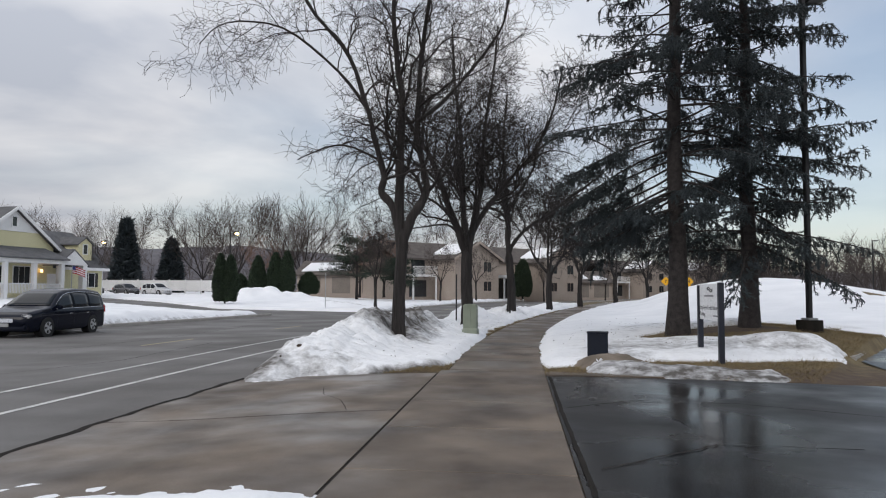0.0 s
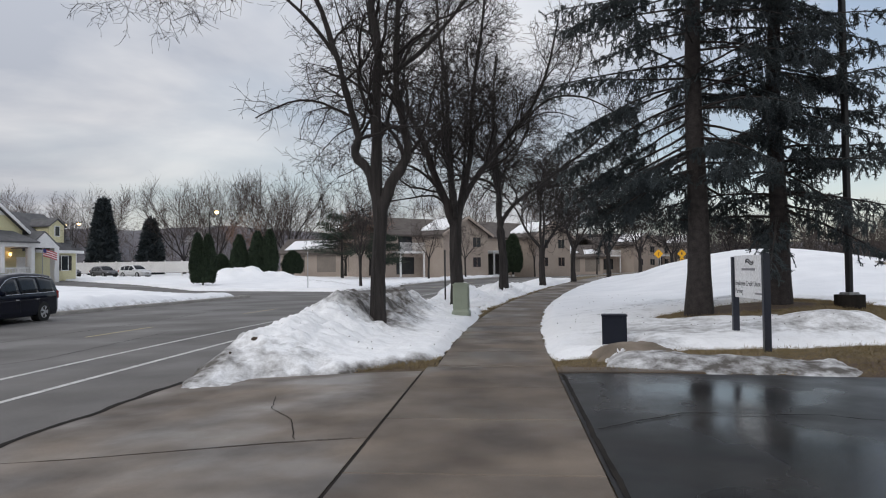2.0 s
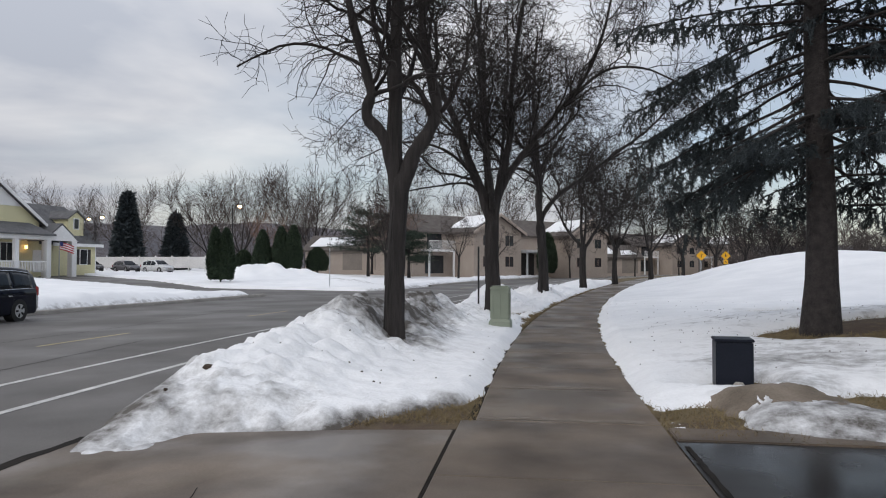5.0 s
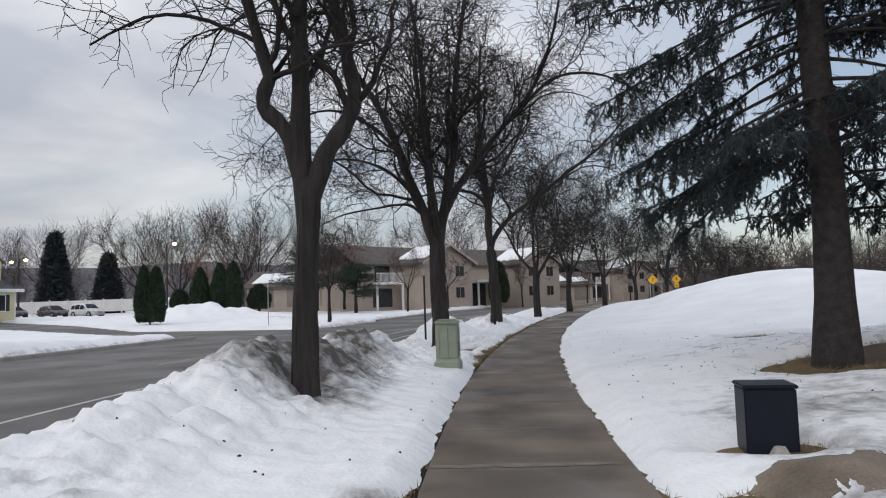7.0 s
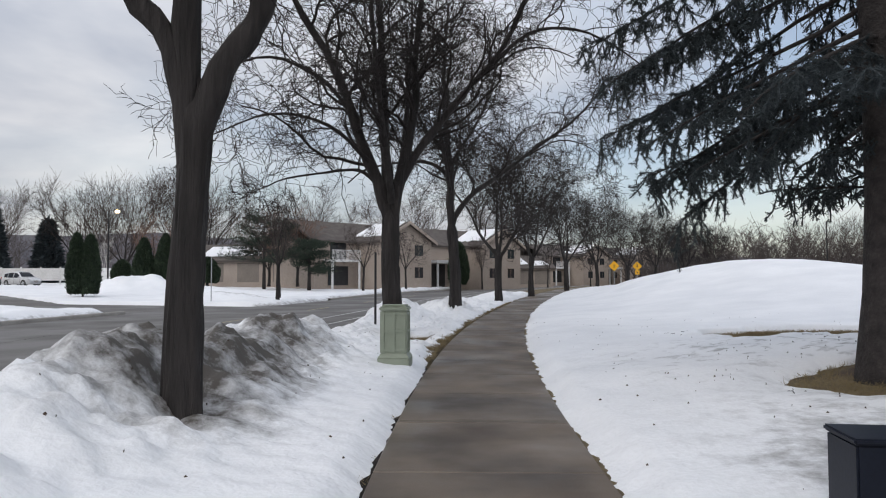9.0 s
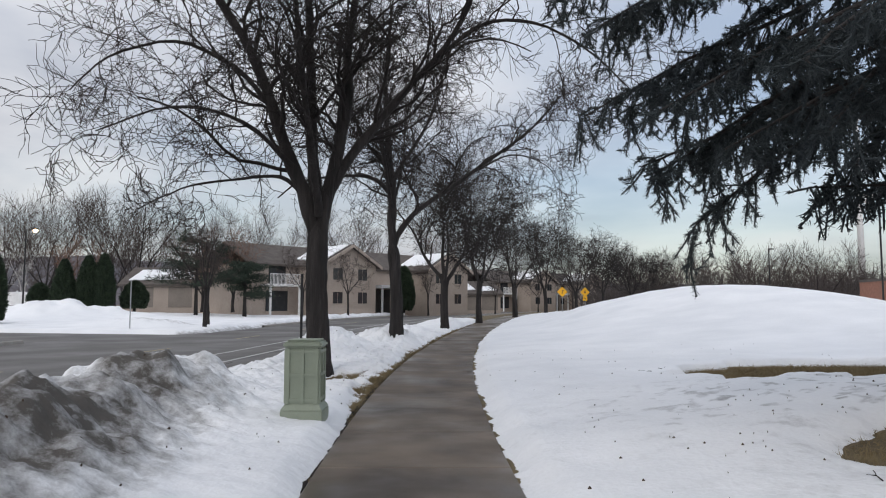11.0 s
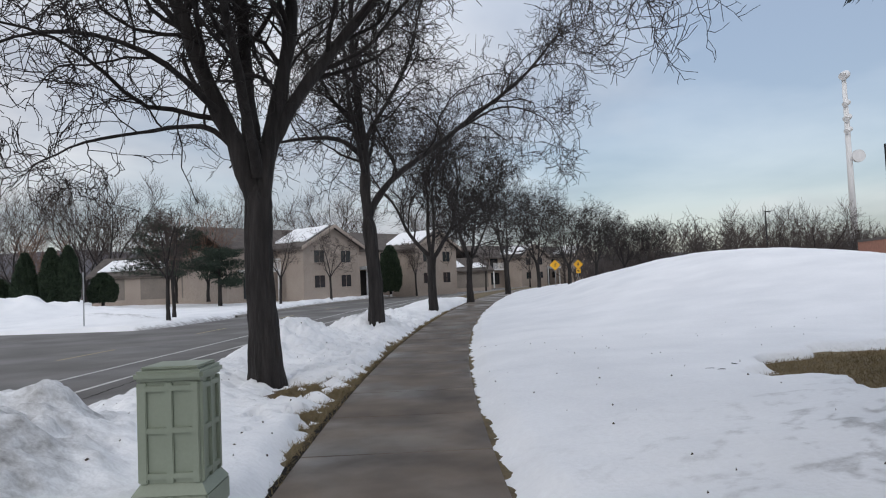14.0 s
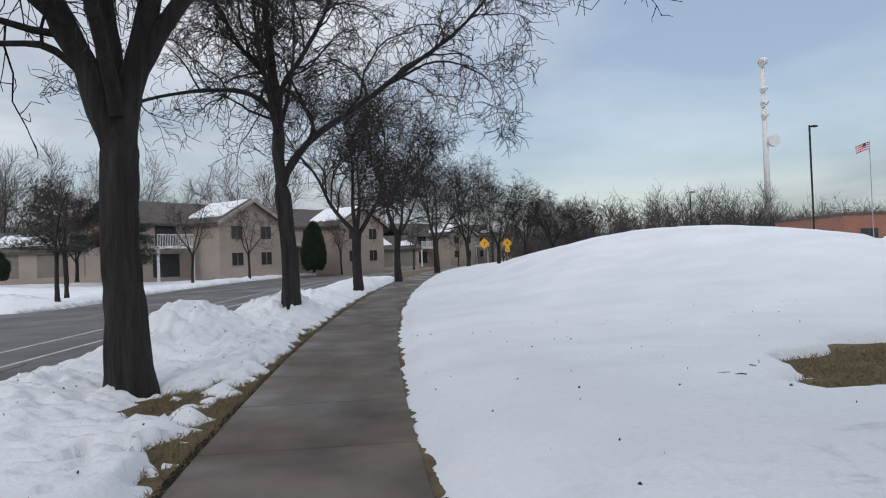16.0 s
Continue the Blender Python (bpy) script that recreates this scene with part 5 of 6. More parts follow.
ob = thing("marker_post", (-2.9, 33.2, 0.05), 0, "thin dark steel sign post beside the kerb", "post")
part("post", tube(bmesh.new(), (0, 0, -0.3), (0, 0, 2.25), 0.035, n=8), STEEL_DARK, ob)
part("cap", tube(bmesh.new(), (0, 0, 2.25), (0, 0, 2.28), 0.045, 0.03, n=8), STEEL_DARK, ob)
ob = thing("marker_post", (-15.7, 56.5, 0.3), 0, "thin grey steel sign post on a snowy corner", "post")
part("post", tube(bmesh.new(), (0, 0, -0.3), (0, 0, 2.6), 0.035, n=8), STEEL, ob)
part("cap", tube(bmesh.new(), (0, 0, 2.6), (0, 0, 2.63), 0.045, 0.03, n=8), STEEL, ob)


def diamond_sign(at, turn, size=0.9, plaque=False, label=""):
    ob = thing("warning_sign", at, turn, label, "road sign", "yellow warning signs")
    part("post", boxed(-0.03, 0.03, -0.02, 0.02, -0.4, 3.1, bevel=0.005), STEEL, ob)
    bm = boxed(-size / 2, size / 2, -0.008, 0.008, -size / 2, size / 2)
    bmesh.ops.bevel(bm, geom=[e for e in bm.edges if abs(e.verts[0].co.y - e.verts[1].co.y) > 0.01], offset=0.06, segments=3, affect="EDGES")
    pl = part("plate", bm, SIGN_YELLOW, ob)
    pl.matrix_basis = pose(0, -0.03, 2.6) @ pose(0, 0, 0, 0, 45, 0)
    bm = bmesh.new()
    if plaque:
        tube(bm, (0, -0.045, 2.86), (0, -0.041, 2.86), 0.06, n=10)
        box(bm, -0.07, 0.07, -0.045, -0.041, 2.45, 2.78)
        box(bm, -0.16, 0.16, -0.045, -0.041, 2.56, 2.6)
    else:
        box(bm, -0.04, 0.04, -0.045, -0.041, 2.35, 2.75)
        box(bm, -0.04, 0.2, -0.045, -0.041, 2.7, 2.78)
    part("symbol", bm, SIGN_NAVY, ob)
    if plaque:
        bm = boxed(-0.3, 0.3, -0.008, 0.008, -0.3, 0.3, bevel=0.005)
        part("lower_plate", bm, SIGN_YELLOW, ob).matrix_basis = pose(0, -0.03, 1.72)
        part("lower_symbol", boxed(-0.16, 0.16, -0.004, 0.004, -0.05, 0.05), SIGN_NAVY, ob).matrix_basis = pose(0, -0.042, 1.72, 0, 35, 0)


diamond_sign((21.1, 104.3, 0.6), -10, 0.95, label="amber diamond road sign on a steel post")
diamond_sign((26.0, 111.3, 0.7), -10, 0.95, True, label="amber diamond crossing sign with a small plate below")

# ---- vehicles ----
def vehicle(name, at, turn, L, W, H, paint, label, wheel=0.34, van=True):
    """A parked vehicle, its nose towards -y in its own axes."""
    ob = thing(name, at, turn, label, "car")
    h = L / 2
    belt = H * 0.55
    low = wheel * 0.62
    TOP = ((0, 0.40), (0.012, 0.46), (0.05, 0.52), (0.12, 0.56), (0.2, 0.60), (0.24, 0.63), (0.33, 0.81), (0.40, 0.925), (0.47, 0.975), (0.62, 1.0), (0.80, 0.985), (0.92, 0.945), (0.955, 0.86), (0.985, 0.60), (1.0, 0.50)) if van else \
          ((0, 0.40), (0.012, 0.46), (0.05, 0.53), (0.15, 0.58), (0.26, 0.62), (0.36, 0.84), (0.43, 0.96), (0.55, 1.0), (0.72, 0.985), (0.88, 0.90), (0.95, 0.64), (0.985, 0.58), (1.0, 0.46))
    WIDE = ((0, 0.62), (0.012, 0.74), (0.05, 0.88), (0.12, 0.96), (0.25, 1.0), (0.82, 1.0), (0.95, 0.95), (1.0, 0.84))
    top = lambda q: H * float(np.interp(q, [a for a, _ in TOP], [b for _, b in TOP]))
    wide = lambda q: W / 2 * float(np.interp(q, [a for a, _ in WIDE], [b for _, b in WIDE]))
    sill = lambda q: min(belt * (0.97 + 0.07 * q), top(q) - 0.05)

    def flank(q, z, proud=0.0):
        # half width of the upper side at a height
        w, zb, zt = wide(q), sill(q), top(q) - 0.06
        wr = w * (1 - 0.25 * min(1.0, (zt - zb) / (0.4 * H)))
        f = min(1.0, max(0.0, (z - zb) / max(0.01, zt - zb)))
        return w * 0.975 + (wr - w * 0.975) * f ** 1.25 + proud

    def shell(q):
        w, zb, zt = wide(q), sill(q), top(q)
        base = low + 0.08 * (q < 0.03) + 0.10 * (q > 0.97)
        side = [(w * 0.93, base), (w * 0.985, base + 0.06), (w, base + 0.22), (w, zb - 0.24), (w * 1.005, zb - 0.16), (w * 0.99, zb - 0.04)]
        side += [(flank(q, zb + (zt - 0.06 - zb) * f), zb + (zt - 0.06 - zb) * f) for f in (0.0, 0.33, 0.66, 1.0)]
        wr = flank(q, zt)
        side += [(wr * 0.95, zt - 0.025), (wr * 0.8, zt - 0.006), (wr * 0.4, zt)]
        return side

    bm = bmesh.new()
    qs = sorted(set([a for a, _ in TOP] + [a for a, _ in WIDE] + list(np.linspace(0.02, 0.98, 28))))
    rings = []
    for q in qs:
        sd = shell(q)
        rings.append([bm.verts.new((x, -h + q * L, z)) for x, z in sd] + [bm.verts.new((-x, -h + q * L, z)) for x, z in sd[::-1]])
    for a, b in zip(rings[:-1], rings[1:]):
        for i in range(len(a)):
            j = (i + 1) % len(a)
            bm.faces.new((a[i], a[j], b[j], b[i]))
    bm.faces.new(rings[0][::-1])
    bm.faces.new(rings[-1])
    bmesh.ops.recalc_face_normals(bm, faces=bm.faces)
    part("body", bm, paint, ob, smooth=True)

    def sheet(nm, pts, mat=CAR_GLASS):
        # a curved panel from a grid of points
        g = bmesh.new()
        rows = [[g.verts.new(p) for p in row] for row in pts]
        for a, b in zip(rows[:-1], rows[1:]):
            for i in range(len(a) - 1):
                g.faces.new((a[i], a[i + 1], b[i + 1], b[i]))
        bmesh.ops.recalc_face_normals(g, faces=g.faces)
        bmesh.ops.solidify(g, geom=list(g.faces), thickness=0.006)
        return part(nm, g, mat, ob, smooth=True)

    q0, q1 = (0.30, 0.915) if van else (0.335, 0.87)
    cuts = ((q0, 0.50), (0.515, 0.715), (0.73, q1)) if van else ((q0, 0.53), (0.545, 0.72), (0.735, q1))
    for sg in (-1, 1):
        for a, b in cuts:
            rows = []
            for q in np.linspace(a, b, 9):
                z0, z1 = sill(q) + 0.05, max(sill(q) + 0.06, top(q) - 0.15)
                rows.append([(sg * flank(q, z0 + (z1 - z0) * f, 0.012), -h + q * L, z0 + (z1 - z0) * f) for f in np.linspace(0, 1, 5)])
            sheet("side_window", rows)
        for nm, lift in (("window_trim", 0), ("roof_trim", 1)):
            rows = []
            for q in np.linspace(q0 - 0.012, q1 + 0.012, 24):
                z = max(sill(q) + 0.05, top(q) - 0.14) if lift else sill(q) + 0.03
                rows.append([(sg * flank(q, z + dz, 0.015), -h + q * L, z + dz) for dz in (0.0, 0.022)])
            sheet(nm, rows, CHROME)
        zm = sill(0.31)
        part("mirror", boxed(sg * wide(0.31) * 0.95 + (0 if sg > 0 else -0.24), sg * wide(0.31) * 0.95 + (0.24 if sg > 0 else 0), -h + 0.29 * L, -h + 0.31 * L + 0.06, zm + 0.02, zm + 0.19, bevel=0.045), paint, ob)
        for q in (0.47, 0.69):
            part("door_handle", boxed(sg * W / 2 - 0.02, sg * W / 2 + 0.03, -h + q * L - 0.12, -h + q * L + 0.1, belt - 0.17, belt - 0.135, bevel=0.012), CHROME, ob)
        for q in (0.508, 0.722, 0.30):
            part("door_seam", boxed(sg * W / 2 - 0.01, sg * W / 2 + 0.003, -h + q * L - 0.005, -h + q * L + 0.005, low + 0.15, belt - 0.08), TYRE, ob)
        part("headlamp", boxed(sg * W * 0.35 - 0.17, sg * W * 0.35 + 0.15, -h + 0.05, -h + 0.40, H * 0.395, H * 0.47, bevel=0.04), HEADLAMP, ob)
        part("tail_lamp", boxed(sg * W * 0.43 - 0.08, sg * W * 0.43 + 0.055, h - 0.26, h - 0.05, H * 0.44, H * 0.62, bevel=0.03), RED_LAMP, ob)
    a0, a1 = (0.245, 0.395) if van else (0.268, 0.42)
    sheet("windscreen", [[(flank(q, top(q) - 0.06) * f, -h + q * L - 0.006, top(q) + 0.010 - 0.022 * abs(f) ** 3) for f in np.linspace(-0.88, 0.88, 9)] for q in np.linspace(a0, a1, 7)])
    b0, b1 = (0.935, 0.972) if van else (0.885, 0.945)
    sheet("rear_window", [[(flank(q, top(q) - 0.06) * f, -h + q * L + 0.014, top(q) + 0.006 - 0.022 * abs(f) ** 3) for f in np.linspace(-0.86, 0.86, 9)] for q in np.linspace(b0, b1, 5)])
    part("grille", boxed(-W * 0.16, W * 0.16, -h - 0.012, -h + 0.1, H * 0.30, H * 0.40, bevel=0.02), CHROME, ob)
    part("bumper", boxed(-W * 0.4, W * 0.4, -h - 0.03, -h + 0.2, low + 0.05, H * 0.26, bevel=0.05), paint, ob)
    part("number_plate", boxed(-0.16, 0.16, -h - 0.045, -h - 0.03, low + 0.2, low + 0.32), STEEL, ob)
    for sg in (-1, 1):
        for s in (0.185 * L, 0.775 * L):
            w = part("wheel", tube(bmesh.new(), (sg * (W / 2 - 0.24), -h + s, wheel), (sg * (W / 2 + 0.012), -h + s, wheel), wheel, n=28), TYRE, ob, smooth=False)
            part("rim", tube(bmesh.new(), (sg * (W / 2 - 0.05), -h + s, wheel), (sg * (W / 2 + 0.018), -h + s, wheel), wheel * 0.66, n=24), RIM, w)
            sp = bmesh.new()
            for k in range(5):
                a = 2 * math.pi * k / 5
                a2 = a + math.pi / 5
                tube(sp, (sg * (W / 2 + 0.02), -h + s + math.cos(a2) * wheel * 0.25, wheel + math.sin(a2) * wheel * 0.25), (sg * (W / 2 + 0.02), -h + s + math.cos(a2) * wheel * 0.58, wheel + math.sin(a2) * wheel * 0.58), wheel * 0.07, wheel * 0.12, 6)
            part("rim_gap", sp, TYRE, w)
            arch = bmesh.new()
            tube(arch, (sg * (W / 2 - 0.3), -h + s, wheel), (sg * (W / 2 + 0.004), -h + s, wheel), wheel * 1.13, n=28)
            part("wheel_arch", arch, TYRE, ob)
    return ob


vehicle("minivan", (-18.4, 26.1, -0.26), 3.0, 5.15, 2.0, 1.80, CAR_BLACK, "black minivan parked along the far kerb")
vehicle("parked_suv", (-49.0, 91.5, ground_z(-49, 91.5) + 0.03), 68, 4.6, 1.85, 1.68, CAR_WHITE, "white sport utility car parked by a fence", van=False)
vehicle("parked_car", (-54.5, 93.5, ground_z(-54.5, 93.5) + 0.03), 60, 4.5, 1.8, 1.5, CAR_GREY, "grey car parked in a lot", van=False)
vehicle("parked_car", (-60.0, 94.0, ground_z(-60, 94) + 0.03), 60, 4.5, 1.8, 1.45, CAR_GREY, "grey car parked in a lot", van=False)

# ---- buildings ----
def window(parent, u, z, w, h, v, out, panes=2, shutters=False, name="window"):
    """A framed window on a wall whose face is at y = v, looking towards -y."""
    wd = part(name, boxed(u - w / 2 - 0.07, u + w / 2 + 0.07, v - 0.06, v + 0.04, z - 0.08, z + h + 0.08), out, parent)
    for k in range(panes):
        a = u - w / 2 + k * w / panes + 0.03
        b = u - w / 2 + (k + 1) * w / panes - 0.03
        part("pane", boxed(a, b, v - 0.075, v - 0.03, z, z + h), GLASS, wd)
    if shutters:
        for sg in (-1, 1):
            c = u + sg * (w / 2 + 0.3)
            part("shutter", boxed(c - 0.2, c + 0.2, v - 0.07, v - 0.01, z - 0.05, z + h + 0.05), DARK, parent)


def gable_roof(parent, x0, x1, y0, y1, eave, peak, mat, over=0.5, thick=0.22, name="roof", axis="y", snow=None):
    """Two sloped slabs; the ridge runs along the axis given."""
    bm = bmesh.new()
    if axis == "y":
        c, hw = (x0 + x1) / 2, (x1 - x0) / 2
        s = (peak - eave) / hw
        pr = [(-hw - over, eave - over * s), (0, peak), (hw + over, eave - over * s), (hw + over, eave - over * s + thick), (0, peak + thick), (-hw - over, eave - over * s + thick)]
        prism(bm, [(c + a, z) for a, z in pr], y0 - over, y1 + over)
    else:
        c, hw = (y0 + y1) / 2, (y1 - y0) / 2
        s = (peak - eave) / hw
        pr = [(-hw - over, eave - over * s), (0, peak), (hw + over, eave - over * s), (hw + over, eave - over * s + thick), (0, peak + thick), (-hw - over, eave - over * s + thick)]
        prism(bm, [(a, z) for a, z in pr], x0 - over, x1 + over)
        for v in bm.verts:
            v.co = (v.co.y, c + v.co.x, v.co.z)
        bmesh.ops.recalc_face_normals(bm, faces=bm.faces)
    return part(name, bm, mat, parent)


def roof_snow(parent, x0, x1, eave, peak, ya, yb, side, f0=0.1, f1=0.95):
    """A thin snow blanket on one slope of a roof whose ridge runs along y."""
    c, hw = (x0 + x1) / 2, (x1 - x0) / 2
    rng = np.random.RandomState(int(abs(x0 * 7 + ya * 3)) + 1)
    bm = bmesh.new()
    n = 14
    top = []
    for i in range(n + 1):
        y = ya + (yb - ya) * i / n
        row = []
        for f in (f0 + 0.1 * rng.rand(), (f0 + f1) / 2, f1 - 0.06 * rng.rand()):
            row.append(bm.verts.new((c + side * hw * (1 - f), y, eave + (peak - eave) * f + 0.27)))
        top.append(row)
    for a, b in zip(top[:-1], top[1:]):
        for k in range(2):
            bm.faces.new((a[k], a[k + 1], b[k + 1], b[k]))
    r = bmesh.ops.extrude_face_region(bm, geom=list(bm.faces))
    bmesh.ops.translate(bm, vec=(0, 0, 0.1), verts=[v for v in r["geom"] if isinstance(v, bmesh.types.BMVert)])
    bmesh.ops.recalc_face_normals(bm, faces=bm.faces)
    return part("roof_snow", bm, SNOW, parent, "patchy white snow")


def gable_block(parent, x0, x1, y0, y1, z1, peak, wall, roof):
    """A block with gables facing -y and +y."""
    bm = prism(bmesh.new(), [(x0, -1.2), (x1, -1.2), (x1, z1), ((x0 + x1) / 2, peak), (x0, z1)], y0, y1)
    part("wall", bm, wall, parent)
    gable_roof(parent, x0, x1, y0, y1, z1, peak, roof)
    bm = bmesh.new()
    hw = (x1 - x0) / 2
    for sg in (-1, 1):
        c = (x0 + x1) / 2
        s = (peak - z1) / hw
        e = 0.5
        prism(bm, [(c, peak - 0.10), (c + sg * (hw + e), z1 - e * s - 0.10), (c + sg * (hw + e), z1 - e * s + 0.24), (c, peak + 0.24)], y0 - e - 0.10, y0 - e - 0.005)
    part("barge_board", bm, TRIM if wall is SIDING_YELLOW else SIDING, parent)


def siding_lines(parent, x0, x1, y, z0, z1, mat, gap=0.22):
    bm = bmesh.new()
    z = z0
    while z < z1:
        box(bm, x0, x1, y - 0.02, y + 0.01, z, z + gap * 0.86)
        z += gap
    tagged(part("siding", bm, mat, parent), kind="stuff")


def balcony(parent, x0, x1, y0, y1):
    part("deck", boxed(x0, x1, y0, y1, 2.55, 2.8), TRIM, parent)
    for x in (x0 + 0.1, x1 - 0.1):
        part("porch_post", boxed(x - 0.09, x + 0.09, y0 + 0.05, y0 + 0.23, -0.6, 2.56), TRIM, parent)
    bm = boxed(x0, x1, y0, y0 + 0.06, 3.75, 3.83)
    k = int((x1 - x0) / 0.16)
    for i in range(k + 1):
        x = x0 + (x1 - x0) * i / k
        box(bm, x - 0.02, x + 0.02, y0 + 0.01, y0 + 0.05, 2.8, 3.76)
    part("railing", bm, TRIM, parent)
    part("patio_door", boxed(x0 + 0.6, x1 - 0.5, y1 - 0.06, y1 - 0.01, 0.0, 2.1), GLASS, parent)
    part("patio_door", boxed(x0 + 0.9, x1 - 0.8, y1 - 0.06, y1 - 0.01, 2.85, 4.9), GLASS, parent)


def apartment(at, turn, label):
    """Two-storey apartment house: recessed wings and two gabled blocks, its front towards -y."""
    ob = thing("apartment_building", at, turn, label, "house", "beige apartment buildings")
    part("wall", boxed(-5.8, 0.0, 4.2, 13, -1.2, 4.9), SIDING, ob)
    gable_roof(ob, -5.8, 23.7, 4.2, 13, 4.9, 7.1, ROOF, axis="x")
    for x0 in (0.0, 16.2):
        gable_block(ob, x0, x0 + 7.5, 0.0, 9, 4.9, 6.9, SIDING, ROOF)
        siding_lines(ob, x0, x0 + 7.5, -0.01, -0.4, 4.8, SIDING)
        roof_snow(ob, x0, x0 + 7.5, 4.9, 6.9, 0.0, 5.5, -1)
        for u in (x0 + 2.0, x0 + 5.5):
            window(ob, u, 0.8, 1.35, 1.2, -0.01, SIDING)
            window(ob, u, 3.3, 1.35, 1.2, -0.01, SIDING)
    part("wall", boxed(7.5, 16.2, 4.0, 13, -1.2, 4.9), SIDING, ob)
    # flat slab, the doorway's shade put into its dark colour
    part("entrance", boxed(10.5, 13.5, 3.8, 4.1, -0.5, 2.5), DARK, ob)
    for x in (10.2, 13.8):
        part("porch_post", boxed(x - 0.1, x + 0.1, 1.6, 1.8, -0.6, 2.6), TRIM, ob)
    part("porch_roof", boxed(9.9, 14.1, 1.5, 4.0, 2.6, 2.95), TRIM, ob)
    for u in (8.8, 15.0):
        window(ob, u, 0.8, 1.1, 1.2, 3.99, SIDING)
        window(ob, u, 3.3, 1.1, 1.2, 3.99, SIDING)
    balcony(ob, -4.6, -0.8, 2.5, 4.18)
    return ob


apt = apartment((-7.9, 88.0, 0.85), 45, "beige two-storey apartment building with gables and snowy brown roof")
copy_thing(apt, pose(24.5, 143.0, 0.9, 0, 0, 40))


def garage(at, turn, L, label, doors=4):
    ob = thing("garage_row", at, turn, label, "garage", "low garages")
    part("wall", boxed(0, L, 0, 7, -1.0, 2.4), SIDING, ob)
    gable_roof(ob, 0, L, 0, 7, 2.4, 4.2, ROOF, axis="x", over=0.4)
    for k in range(doors):
        c = L * (k + 0.5) / doors
        part("garage_door", boxed(c - 1.3, c + 1.3, -0.03, 0.02, -0.1, 2.1), GARAGE_DOOR, ob)
    bm = bmesh.new()
    for a, b, f0, f1 in ((0.5, L * 0.45, 0.1, 0.85), (L * 0.55, L - 0.5, 0.05, 0.5)):
        vs = [bm.verts.new((x, -0.1 + 3.6 * f, 2.35 + 1.75 * f + 0.3)) for x, f in ((a, f0), (b, f0 + 0.1), (b - 0.6, f1), (a + 0.4, f1 - 0.05))]
        bm.faces.new(vs)
    r = bmesh.ops.extrude_face_region(bm, geom=list(bm.faces))
    bmesh.ops.translate(bm, vec=(0, 0, 0.08), verts=[v for v in r["geom"] if isinstance(v, bmesh.types.BMVert)])
    bmesh.ops.recalc_face_normals(bm, faces=bm.faces)
    part("roof_snow", bm, SNOW, ob, "patchy white snow")
    return ob


garage((-30.0, 93.5, 1.3), -6, 17, "low beige garage row with snow patches on its roof")
garage((8.8, 119.0, 0.8), 15, 7, "low beige garage with snow on its roof", 2)


